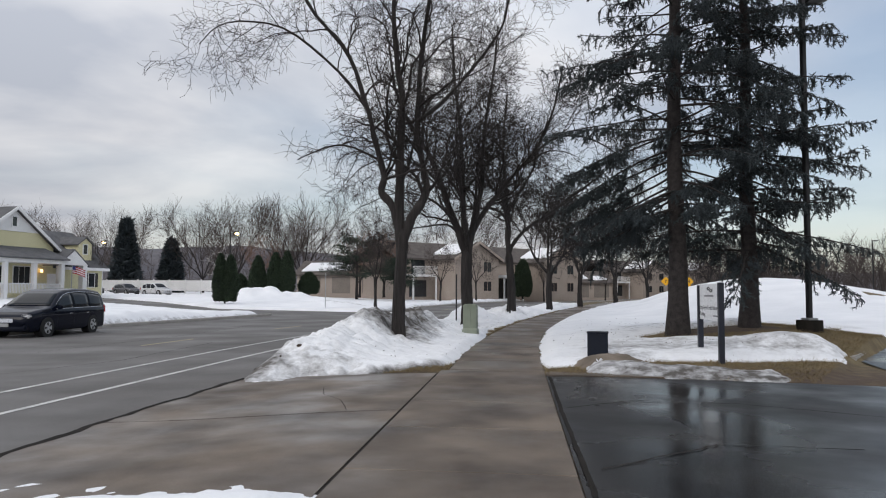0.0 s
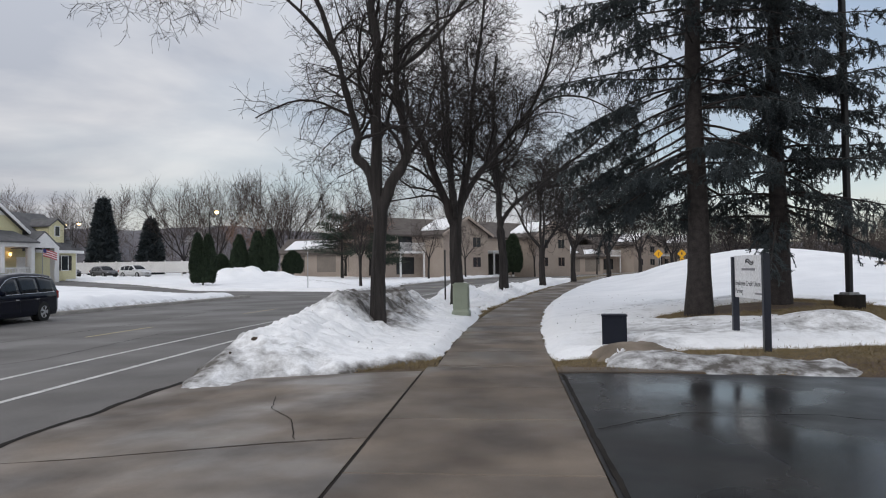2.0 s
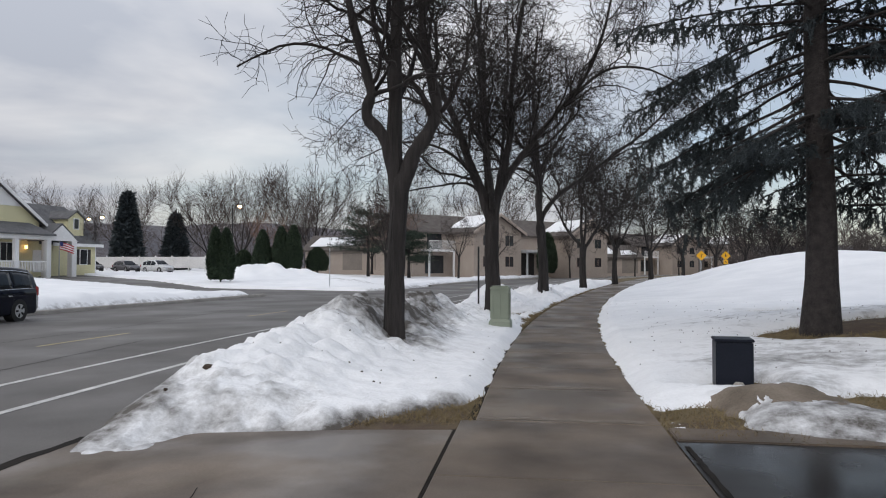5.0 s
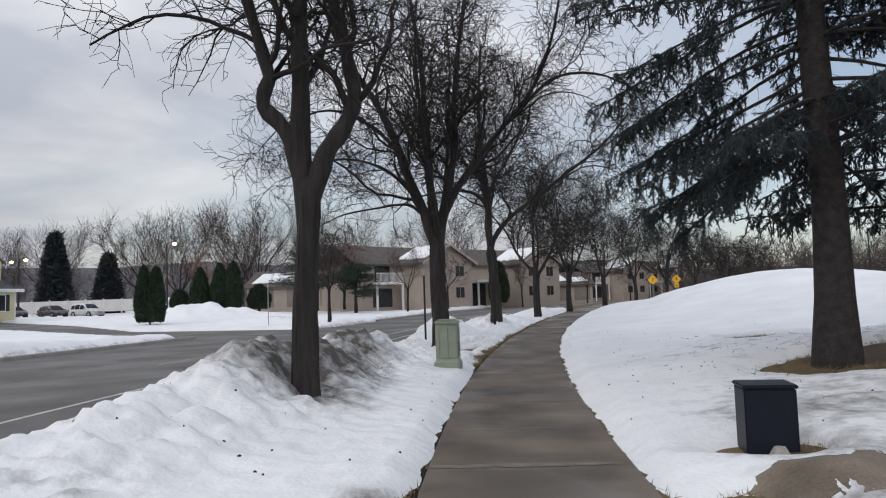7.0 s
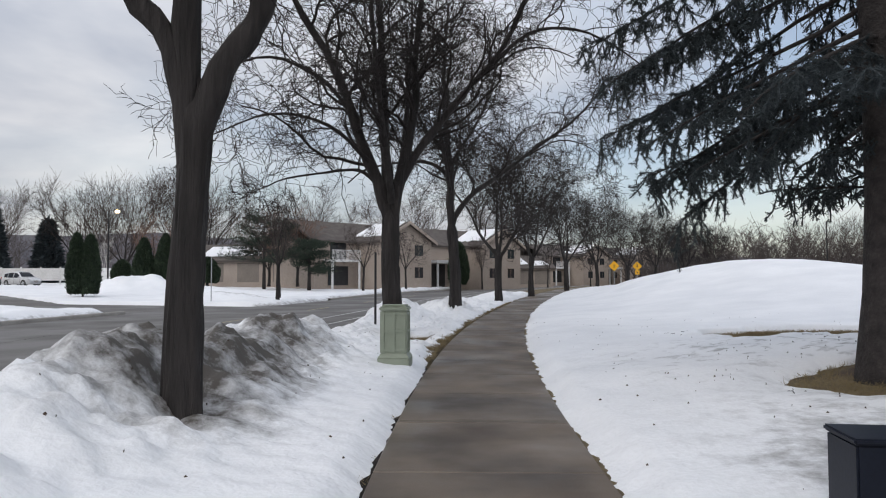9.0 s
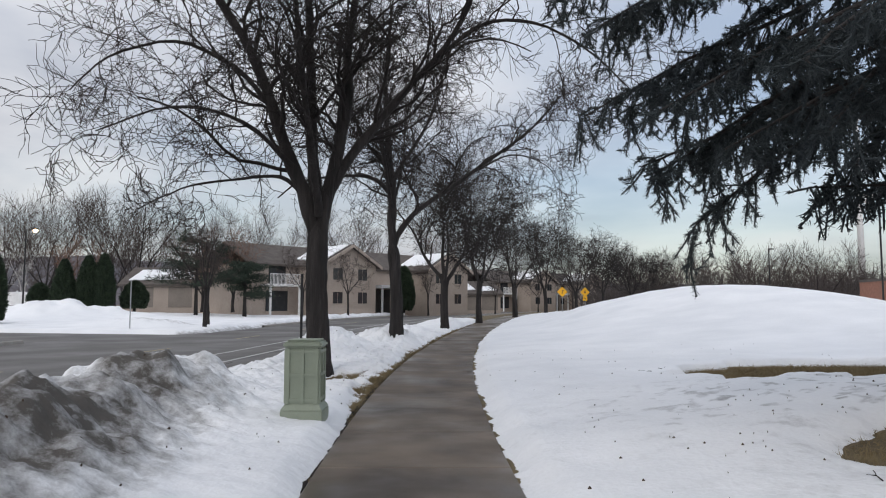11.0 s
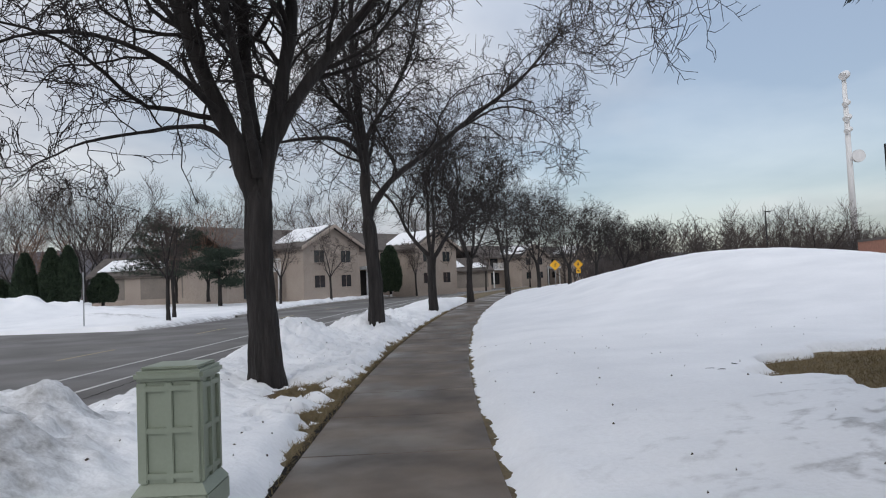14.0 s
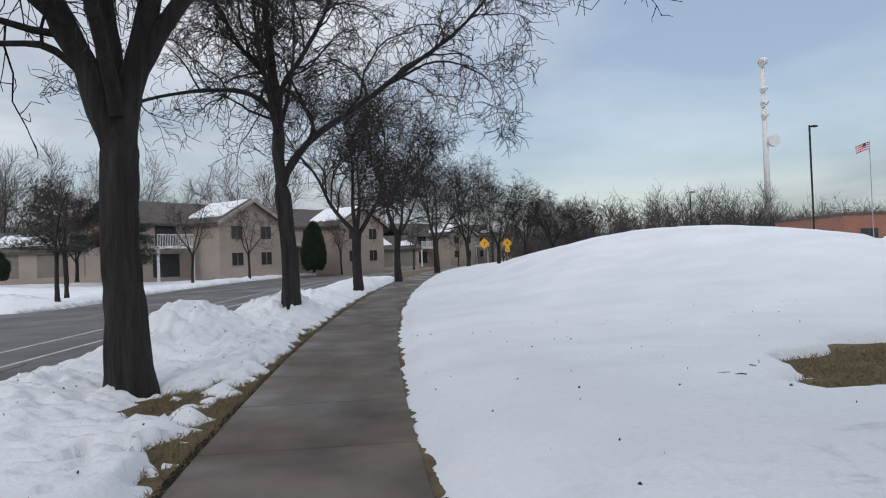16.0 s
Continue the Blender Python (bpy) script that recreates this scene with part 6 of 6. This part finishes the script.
def cottage():
    """Pale yellow clinic with a porch; its front looks along -y in its own axes, towards the road."""
    ob = thing("yellow_house", (-48.0, 67.0, 1.0), 80, "pale yellow house with white gable, porch and grey shingle roof", "house")
    gable_block(ob, -8.7, 1.1, 0, 16, 4.7, 8.3, SIDING_YELLOW, ROOF_GREY)
    siding_lines(ob, -8.7, 1.1, -0.01, -0.3, 4.7, SIDING_YELLOW)
    bm = prism(bmesh.new(), [(-6.7, 6.1), (-0.9, 6.1), (-3.8, 8.25)], -0.10, -0.012)
    part("gable_panel", bm, TRIM, ob, "white gable boards")
    window(ob, -3.8, 6.6, 0.5, 0.9, -0.11, TRIM, 1)
    # porch
    bm = prism(bmesh.new(), [(-13.6, 3.0), (-0.1, 3.0), (-0.1, 3.35), (-13.6, 3.35)], -3.0, -0.02)
    part("porch_beam", bm, TRIM, ob)
    bm = bmesh.new()
    vs = [bm.verts.new(p) for p in ((-13.8, -3.3, 3.35), (0.0, -3.3, 3.35), (0.0, 0.0, 4.5), (-13.8, 0.0, 4.5))]
    bm.faces.new(vs)
    r = bmesh.ops.extrude_face_region(bm, geom=list(bm.faces))
    bmesh.ops.translate(bm, vec=(0, 0, 0.15), verts=[v for v in r["geom"] if isinstance(v, bmesh.types.BMVert)])
    bmesh.ops.recalc_face_normals(bm, faces=bm.faces)
    part("porch_roof", bm, ROOF_GREY, ob)
    for x in (-13.2, -10.2, -7.0, -3.8, -0.5):
        part("porch_column", boxed(x - 0.2, x + 0.2, -2.95, -2.55, -0.6, 3.02, bevel=0.03), TRIM, ob)
    rail = boxed(-13.2, -0.3, -2.85, -2.75, 0.95, 1.05)
    for k in range(80):
        x = -13.1 + 12.7 * k / 79
        box(rail, x - 0.03, x + 0.03, -2.82, -2.78, 0.1, 0.96)
    part("porch_railing", rail, TRIM, ob)
    for u in (-8.7, -5.7, -2.7):
        window(ob, u, 1.1, 1.9, 1.6, -0.02, TRIM, 3)
    part("door", boxed(0.4, 1.5, -0.06, 0.0, 0.0, 2.1), TRIM, ob)
    # right wing with a dormer
    part("wall", boxed(1.1, 9.4, 1.2, 11, -1.0, 3.1), SIDING_YELLOW, ob)
    siding_lines(ob, 1.1, 9.4, 1.19, -0.3, 3.0, SIDING_YELLOW)
    gable_roof(ob, -0.6, 9.4, 1.2, 11, 3.1, 6.9, ROOF_GREY, axis="x")
    part("eave_board", boxed(3.4, 9.95, 0.65, 0.7, 2.6, 2.92), TRIM, ob)
    part("corner_board", boxed(9.3, 9.42, 1.16, 1.3, -0.5, 3.1), TRIM, ob)
    window(ob, 7.7, 0.8, 0.9, 1.5, 1.18, TRIM, 1, shutters=True)
    part("dormer_wall", prism(bmesh.new(), [(6.3, 3.6), (8.3, 3.6), (8.3, 5.6), (7.3, 6.3), (6.3, 5.6)], 1.8, 6), SIDING_YELLOW, ob)
    gable_roof(ob, 6.3, 8.3, 1.8, 6.5, 5.6, 6.3, ROOF_GREY, over=0.25, thick=0.14, name="dormer_roof")
    window(ob, 7.3, 4.5, 0.6, 1.0, 1.79, TRIM, 1)
    part("entrance_gable", prism(bmesh.new(), [(0.0, 3.0), (3.8, 3.0), (1.9, 4.5)], -2.0, -1.8), TRIM, ob)
    gable_roof(ob, 0.0, 3.8, -1.8, 1.6, 3.05, 4.55, ROOF_GREY, over=0.2, thick=0.14, name="entrance_roof")
    for x in (0.4, 3.4):
        part("porch_column", boxed(x - 0.3, x + 0.3, -2.0, -1.4, -0.6, 3.02, bevel=0.03), TRIM, ob)
    for x in (-0.6, -7.2):
        part("porch_lamp", tube(bmesh.new(), (x, -0.35, 2.2), (x, -0.35, 2.5), 0.12, n=10), PORCH_GLOW, ob)


cottage()


def fence_run(x0, y0, x1, y1, z, label):
    L = math.hypot(x1 - x0, y1 - y0)
    ob = thing("fence", (x0, y0, z), math.degrees(math.atan2(y1 - y0, x1 - x0)), label, "fence")
    k = int(L / 2.4)
    for i in range(k + 1):
        u = L * i / k
        part("post", boxed(u - 0.07, u + 0.07, -0.07, 0.07, -0.5, 1.75, bevel=0.01), TRIM, ob)
        if i < k:
            part("panel", boxed(u + 0.07, u + L / k - 0.07, -0.02, 0.02, 0.1, 1.6), TRIM, ob)


fence_run(-62, 97, -33, 96.5, 1.3, "white vinyl panel fence behind parked cars")


def street_light(at, turn, h, label):
    ob = thing("street_light", at, turn, label, "street lamp", "lit street lamps")
    part("pole", tube(bmesh.new(), (0, 0, -0.5), (0, 0, h), 0.09, 0.06, 10), STEEL_DARK, ob)
    part("arm", tube(bmesh.new(), (0, 0, h - 0.1), (0.7, 0, h), 0.04, n=8), STEEL_DARK, ob)
    head = part("lamp_head", boxed(0.5, 1.1, -0.16, 0.16, h - 0.05, h + 0.1, bevel=0.03), STEEL_DARK, ob)
    lens = bmesh.new()
    bmesh.ops.create_uvsphere(lens, u_segments=12, v_segments=8, radius=0.23)
    for v in lens.verts:
        v.co = (v.co.x + 0.8, v.co.y, v.co.z * 0.8 + h - 0.12)
    part("lamp_lens", lens, LAMP_GLOW, head, "glowing warm lens")


street_light((-35.2, 83.2, 1.2), 10, 7.4, "lit street lamp glowing warm before bare trees")
street_light((-59.5, 94.3, 1.3), 10, 7.0, "lit parking lot lamp glowing warm yellow")
street_light((-61.5, 97.0, 1.3), 190, 7.0, "lit parking lot lamp glowing warm yellow")


def flag(at, turn, pole, size, label, name="flag"):
    ob = thing(name, at, turn, label, "flag")
    part("pole", tube(bmesh.new(), (0, 0, -0.5), (0, 0, pole), 0.05, 0.035, 8), STEEL, ob)
    w, h = size
    stripes = 7
    for k in range(stripes):
        bm = bmesh.new()
        n = 10
        z0, z1 = pole - 0.1 - h + h * k / stripes, pole - 0.1 - h + h * (k + 1) / stripes
        cols = [[bm.verts.new((0.05 + w * i / n, 0.12 * math.sin(i * 0.9), z - 0.35 * w * (i / n) ** 1.3)) for z in (z0, z1)] for i in range(n + 1)]
        for a, b in zip(cols[:-1], cols[1:]):
            bm.faces.new((a[0], b[0], b[1], a[1]))
        part("stripe", bm, FLAG_RED if k % 2 == 0 else TRIM, ob)
    bm = bmesh.new()
    cols = [[bm.verts.new((0.05 + w * 0.45 * i / 5, 0.12 * math.sin(i * 0.4) - 0.012, z - 0.35 * w * (0.45 * i / 5) ** 1.3)) for z in (pole - 0.1 - h * 0.5, pole - 0.1)] for i in range(6)]
    for a, b in zip(cols[:-1], cols[1:]):
        bm.faces.new((a[0], b[0], b[1], a[1]))
    part("canton", bm, FLAG_BLUE, ob)


flag((-45.6, 68.0, 1.0), 40, 3.0, (1.2, 0.75), "striped flag hanging from a porch pole")
flag((60.0, 87.0, 1.0), 150, 11.5, (1.3, 0.8), "striped flag on a tall pole")

# tower and brick building beyond the mound
tower = thing("cell_tower", (112.0, 177.0, 0.0), 0, "pale grey antenna tower with dishes", "tower")
bm = tube(bmesh.new(), (0, 0, -1), (0, 0, 47.5), 0.85, 0.5, 14)
part("mast", bm, TRIM, tower, smooth=True)
for z, r in ((46.8, 1.2), (40.0, 0.8), (36.5, 0.9), (33.5, 0.8)):
    part("antenna", tube(bmesh.new(), (-0.9, -0.9, z), (0.9, 0.3, z + 0.9), r * 0.8, n=14), TRIM, tower)
part("dish", tube(bmesh.new(), (1.2, -1.8, 27.5), (1.4, -0.9, 27.5), 1.5, n=18), TRIM, tower)
part("dish_arm", tube(bmesh.new(), (0, 0, 27.5), (1.4, -1.0, 27.5), 0.2, n=8), STEEL, tower)

brick = thing("brick_building", (64.0, 96.0, 0.5), -14, "low red brick building with flat roof", "house")
part("wall", boxed(0, 26, 0, 20, -1.5, 4.4), BRICK, brick)
part("parapet", boxed(-0.1, 26.1, -0.1, 20.1, 4.4, 4.75), ROOF, brick)
part("wall", boxed(17, 46, -9, 12, -1.5, 5.8), BRICK, brick, "taller brick wing")
part("parapet", boxed(16.9, 46.1, -9.1, 12.1, 5.8, 6.1), BRICK, brick)
for x in (3, 8, 12.5):
    window(brick, x, 1.2, 2.0, 1.5, 0.0, ROOF)
for x in (20, 25, 30):
    window(brick, x, 1.4, 2.0, 1.6, -9.0, ROOF)
vehicle("parked_car", (45.5, 64.0, 1.15), 100, 4.7, 1.85, 1.7, CAR_GREEN, "dark green car parked beyond the snow mound", van=False)
heap = grid("snow_heap", np.linspace(41.5, 47.5, 40), np.linspace(66, 71, 34), lambda X, Y: lawn(X, Y) - 0.2 + 1.9 * bell(X, Y, 44.5, 68.5, 1.7, 1.3) * (0.7 + 0.6 * fbm(X, Y)), SNOW)
tagged(heap, "dirty ploughed heap of snow in a lot", "snow", kind="stuff")

# ---- evergreens and bare trees beyond the road ----
cone = lambda v: max(0.02, (1 - v) ** 0.9) * (0.6 + 0.4 * min(1, v * 8)) * (0.66 + 0.34 * (1 - (v * 13) % 1.0))
egg = lambda v: max(0.03, math.sin(math.pi * min(1, 0.30 + 0.70 * v)) ** 0.6) * (0.85 + 0.15 * min(1, v * 6)) if v < 0.999 else 0.03
AR = "dark green clipped columnar cedar standing in snow"
clump_tree("arborvitae", (-26.1, 60.8, 0.5), 2, egg, 4.1, 0.62, CEDAR, AR, 9000, 0.12, "shrub", group="columnar cedars", lobes=[(-0.45, 0, 1.0), (0.45, 0.1, 0.97)])
clump_tree("arborvitae", (-31.9, 84.0, 1.2), 3, lambda v: max(0.03, (1 - v) ** 0.55), 4.4, 1.3, CEDAR, "dark green pointed cedar standing in snow", 6000, 0.14, "shrub", group="columnar cedars")
clump_tree("arborvitae", (-29.0, 84.2, 1.1), 4, egg, 5.1, 0.95, CEDAR, AR, 9000, 0.13, "shrub", group="columnar cedars", lobes=[(-0.75, 0, 0.97), (0.7, 0.1, 1.0)])
clump_tree("evergreen_shrub", (-26.2, 86.5, 1.1), 5, egg, 2.6, 1.3, CEDAR, "rounded dark evergreen shrub", 3500, 0.13)
clump_tree("evergreen_shrub", (-34.8, 85.5, 1.2), 6, egg, 2.2, 1.1, CEDAR, "rounded dark evergreen shrub", 3000, 0.13)
clump_tree("arborvitae", (0.6, 95.4, 0.9), 7, egg, 4.8, 1.2, CEDAR, "tall dark cedar beside the apartment entrance", 6000, 0.15)
clump_tree("blue_spruce", (-59.9, 102.3, 1.2), 8, cone, 10.6, 2.5, NEEDLE, "dark conical blue spruce behind parked cars", 9000, 0.5, "tree", rise_by=0.15, core_by=0.55)
clump_tree("blue_spruce", (-55.5, 108, 1.2), 9, cone, 8.0, 2.3, NEEDLE, "dark conical blue spruce behind parked cars", 6000, 0.5, "tree", rise_by=0.15, core_by=0.55)


def pine(at, seed, h, w, label):
    rng = np.random.RandomState(seed)
    ob = thing("pine_tree", at, 0, label, "tree", "pines by the garages")
    part("trunk", tube(bmesh.new(), (0, 0, -0.5), (0, 0, h * 0.95), 0.2, 0.05), BARK, ob, smooth=True)
    lines, C, A = [], [], []
    for k in range(34):
        z = h * rng.uniform(0.25, 0.98)
        an = rng.uniform(0, 6.28)
        le = w * rng.uniform(0.5, 1.0) * (1.1 - 0.6 * z / h)
        p, r = stem(rng, (0, 0, z), (math.cos(an), math.sin(an), 0.1), le, 0.05, 0.015, 5, 0.1, 0.03)
        lines.append((p, r))
        for q in np.array(p)[2:]:
            m = 26
            C.extend(q + rng.normal(0, 1, (m, 3)) * np.array([0.5, 0.5, 0.10]))
            A.extend(rng.normal(0, 0.8, (m, 3)) + np.array([0, 0, 0.25]))
    V, F = tubes(lines, 5)
    tagged(arrays("bough_wood", V, F, BARK, ob), kind="stuff")
    V, F = foliage(rng, np.array(C), np.array(A), 5, 0.26, 0.022, 0.7)
    tagged(arrays("needle_foliage", V, F, PINE, ob, smooth=False), kind="stuff")


pine((-19.0, 82.0, 0.9), 3, 6.9, 4.4, "dark green spreading pine by low garages")
pine((-14.2, 80.5, 0.9), 4, 4.2, 3.4, "dark green spreading pine by low garages")

FAR = "bare trees beyond the road"
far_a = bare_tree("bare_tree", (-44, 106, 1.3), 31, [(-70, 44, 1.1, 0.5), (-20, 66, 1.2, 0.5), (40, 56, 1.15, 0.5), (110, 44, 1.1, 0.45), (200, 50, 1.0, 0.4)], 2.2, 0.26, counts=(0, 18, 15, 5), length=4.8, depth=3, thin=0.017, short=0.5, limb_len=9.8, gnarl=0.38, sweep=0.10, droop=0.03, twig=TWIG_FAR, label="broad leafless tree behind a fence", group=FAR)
far_b = bare_tree("bare_tree", (-37, 98, 1.3), 37, [(-60, 60, 1.0, 0.5), (10, 75, 1.1, 0.5), (80, 60, 1.0, 0.5), (190, 60, 0.9, 0.4)], 1.6, 0.16, counts=(0, 12, 12, 5), depth=3, length=2.3, thin=0.013, limb_len=5.2, gnarl=0.4, sweep=0.1, droop=0.03, twig=TWIG_RED, label="rusty twigged leafless tree", group=FAR)
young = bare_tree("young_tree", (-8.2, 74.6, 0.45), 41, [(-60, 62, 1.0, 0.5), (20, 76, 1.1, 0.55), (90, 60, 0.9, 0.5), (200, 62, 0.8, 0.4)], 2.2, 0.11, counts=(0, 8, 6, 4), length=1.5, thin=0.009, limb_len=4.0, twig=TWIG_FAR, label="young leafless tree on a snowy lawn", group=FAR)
for x, y, z, rz in ((-11.7, 57.4, 0.35, 50), (-5.0, 84, 0.5, 200), (3.5, 98.0, 0.5, 90), (13.5, 112, 0.5, 300), (-12.6, 61.5, 0.4, 140), (22, 124, 0.5, 20), (-48, 76, 1.0, 10)):
    copy_thing(young, pose(x, y, z, 0, 0, rz))
for x, y, z, rz, src in ((-52, 112, 1.3, 80, far_a), (-38, 112, 1.3, 150, far_a), (-33.5, 108, 1.3, 250, far_a), (-70, 118, 1.3, 10, far_a), (-82, 120, 1.3, 120, far_a), (-20, 88, 1.0, 60, far_b), (-16.5, 86, 1.0, 160, far_b), (-22, 120, 1.2, 200, far_a), (-6, 118, 1.2, 40, far_a), (8, 128, 1.0, 100, far_a), (-92, 110, 1.3, 300, far_a), (62.3, 128.3, -2.6, 30, far_a), (68.2, 124.6, -3.4, 190, far_a)):
    copy_thing(src, pose(x, y, z, 0, 0, rz))
birch = bare_tree("birch_tree", (-43, 98.5, 1.3), 45, [(-50, 74, 1.0, 0.6), (60, 72, 1.0, 0.6), (180, 76, 0.9, 0.5)], 1.0, 0.10, counts=(0, 7, 5, 3), length=1.4, thin=0.01, limb_len=5.0, bark=BIRCH, twig=BIRCH, label="pale slender birch by a fence", group=FAR)

# ---- woods and hills ----
def woods(name, x0, y0, x1, y1, count, seed, size, label, depth=18, spread=1.0):
    """Far bare woods: many thin fans of branches, one object."""
    rng = np.random.RandomState(seed)
    lines = []
    for k in range(count):
        u = rng.rand()
        px, py = x0 + (x1 - x0) * u + rng.normal(0, 2), y0 + (y1 - y0) * u + rng.uniform(0, depth)
        z = ground_z(px, py)
        h = size * rng.uniform(0.65, 1.15)
        lines.append(([np.array((px, py, z - 0.3 + h * f)) for f in (0, 0.2, 0.4, 0.6)], [0.12, 0.1, 0.07, 0.04]))
        for j in range(16):
            f = rng.uniform(0.08, 0.62)
            an = rng.uniform(0, 6.28)
            p, r = stem(rng, (px, py, z + h * f), (math.cos(an), math.sin(an), rng.uniform(0.5, 1.6)), h * rng.uniform(0.25, 0.42), 0.075, 0.03, 3, 0.16, 0.05)
            lines.append((p, r))
            for q in range(5):
                b = np.array(p[rng.randint(1, 4)])
                lines.append(stem(rng, b, rng.normal(0, 1, 3) + np.array([0, 0, 0.8]), h * rng.uniform(0.08, 0.17), 0.04, 0.02, 1, 0.2))
    V, F = tubes(lines, 3)
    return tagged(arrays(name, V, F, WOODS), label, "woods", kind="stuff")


woods("woods", 34, 132, 190, 190, 250, 3, 11.5, "distant leafless brown woods behind the mound")
woods("woods", -150, 150, 40, 190, 100, 4, 13, "distant leafless brown woods behind the houses")
woods("hedge", 30, 122, 62, 150, 45, 6, 4.0, "dense brown hedge beside the road", depth=6)


def hills():
    n, V, F = 160, [], []
    for i in range(n + 1):
        a = radians(-100 + 200 * i / n)
        R = 900
        h = 22 + 62 * float(fbm(i * 0.045 + 3.3, 2.0)) ** 1.5 * (1.0 if a < 0.1 else 0.5) + 5 * float(fbm(i * 0.9, 7.0))
        for r, z in ((R, -5), (R + 60, h * 0.6), (R + 160, h), (R + 400, h * 0.9)):
            V.append((r * math.sin(a), r * math.cos(a), z))
    for i in range(n):
        for j in range(3):
            F.append((i * 4 + j, (i + 1) * 4 + j, (i + 1) * 4 + j + 1, i * 4 + j + 1))
    return tagged(arrays("hills", np.array(V), np.array(F), HILL), "wooded hills on the horizon in a haze-tinted colour", "hills", kind="structure")


hills()

# ---- small things on the ground ----
def grass_tufts():
    """Blades of dead grass where the snow has thawed."""
    rng = np.random.RandomState(11)
    x, y = rng.uniform(0.4, 13, 90000), rng.uniform(13.0, 28.5, 90000)
    ok = (snow_right(x, y) < lawn(x, y) - 0.005) & (parking(x, y) < 0.02) & (off(x, y) > np.where(y < 15.2, 0.92, 2.4)) & (mulch(x, y) < 0.5 + 0.5 * rng.rand(90000))
    x, y = x[ok][:26000], y[ok][:26000]
    v, d = rng.uniform(13.5, 55, 60000), rng.uniform(-2.2, -0.92, 60000)
    k = slope(v)
    u, v = bend(v) + d / np.sqrt(1 + k * k), v - d * k / np.sqrt(1 + k * k)
    ok = snow_left(u, v) < lawn(u, v) - 0.005
    x, y = np.concatenate([x, u[ok][:8000]]), np.concatenate([y, v[ok][:8000]])
    C = np.stack([x, y, lawn(x, y)], 1)
    A = rng.normal(0, 0.7, C.shape)
    A[:, 2] = 0.9
    V, F = foliage(rng, C, A, 3, 0.07, 0.004, 0.5)
    V[:, 2] = np.maximum(V[:, 2], np.repeat(C[:, 2], 9) - 0.02)
    tagged(arrays("grass", V, F, GRASS, smooth=False), "flattened straw-coloured winter grass", "grass", kind="stuff")


grass_tufts()


def litter(name, count, seed, where, material, label, size):
    """Small leaf scraps and bits of twig lying on the snow."""
    rng = np.random.RandomState(seed)
    V, F = [], []
    for _ in range(count):
        x, y, z = where(rng)
        a = rng.uniform(0, 6.28)
        ln, wd = size * rng.uniform(0.5, 1.6), size * rng.uniform(0.15, 0.5)
        c, s = math.cos(a), math.sin(a)
        k = len(V)
        for u, w, h in ((-ln, 0, 0.004), (0, -wd, 0.012), (ln, 0, 0.006), (0, wd, 0.02)):
            V.append((x + u * c - w * s, y + u * s + w * c, z + h))
        V.append((x, y, z - 0.02))
        F.extend([(k, k + 1, k + 4), (k + 1, k + 2, k + 4), (k + 2, k + 3, k + 4), (k + 3, k, k + 4), (k, k + 1, k + 2), (k, k + 2, k + 3)])
    tagged(arrays(name, np.array(V), np.array(F), material, smooth=False), label, "litter", kind="stuff")


def on_right(rng):
    if rng.rand() < 0.5:
        x, y = 4.4 + rng.normal(0, 1.6), 20.2 + rng.normal(0, 2.0)
    else:
        x, y = rng.uniform(1.0, 9), rng.uniform(15, 34)
    x = max(x, float(bend(y)) + 1.2)
    return x, y, float(snow_right(np.array(x), np.array(y)))


def on_left(rng):
    y = rng.uniform(14, 36)
    x, y = along(rng.uniform(-4.2, -1.1), y)
    return x, y, float(snow_left(np.array(x), np.array(y)))


litter("leaf_litter", 280, 3, on_right, BARE, "dark leaf scraps and twigs scattered on snow", 0.010)
litter("leaf_litter", 160, 4, on_left, BARE, "dark leaf scraps and twigs scattered on snow", 0.014)


def fallen_twig(x, y, turn, length, seed):
    z = float(snow_right(np.array(x), np.array(y)))
    rng = np.random.RandomState(seed)
    ob = thing("fallen_twig", (x, y, z + 0.012), turn, "thin dark fallen twig lying on snow", "twig", "fallen twigs")
    V, F = tubes([stem(rng, (-length / 2, 0, 0), (1, 0, 0.05), length, 0.006, 0.003, 5, 0.1)], 5)
    arrays("stick", V, F, TWIG, ob)
    V, F = tubes([stem(rng, (0, 0, 0.003), (0.8, 0.6, 0.15), length * 0.35, 0.004, 0.002, 4, 0.12)], 4)
    arrays("side_shoot", V, F, TWIG, ob)


fallen_twig(4.05, 27.1, 120, 0.32, 1)
fallen_twig(4.5, 27.3, 20, 0.3, 2)
fallen_twig(2.9, 19.3, 70, 0.25, 3)


def clod(x, y, size, seed):
    """A frozen dirty lump at the foot of the snow bank."""
    rng = np.random.RandomState(seed)
    bm = bmesh.new()
    bmesh.ops.create_icosphere(bm, subdivisions=2, radius=size)
    for v in bm.verts:
        k = 0.75 + 0.5 * rng.rand()
        v.co = (v.co.x * k * 1.3, v.co.y * k, v.co.z * k * 0.7)
    ob = part("ice_clod", bm, BARE)
    z = max(float(snow_left(np.array(x), np.array(y))), float(road_top(x, y)) - 0.004)
    ob.matrix_world = pose(x, y, z + size * 0.25, 0, 0, seed * 50)
    tagged(ob, "dark frozen lump of dirty ice by the snow bank", "ice", "dirty ice lumps")


for k, (x, y, s) in enumerate(((-4.5, 14.3, 0.05), (-4.7, 13.7, 0.025))):
    clod(x, y, s, k + 1)
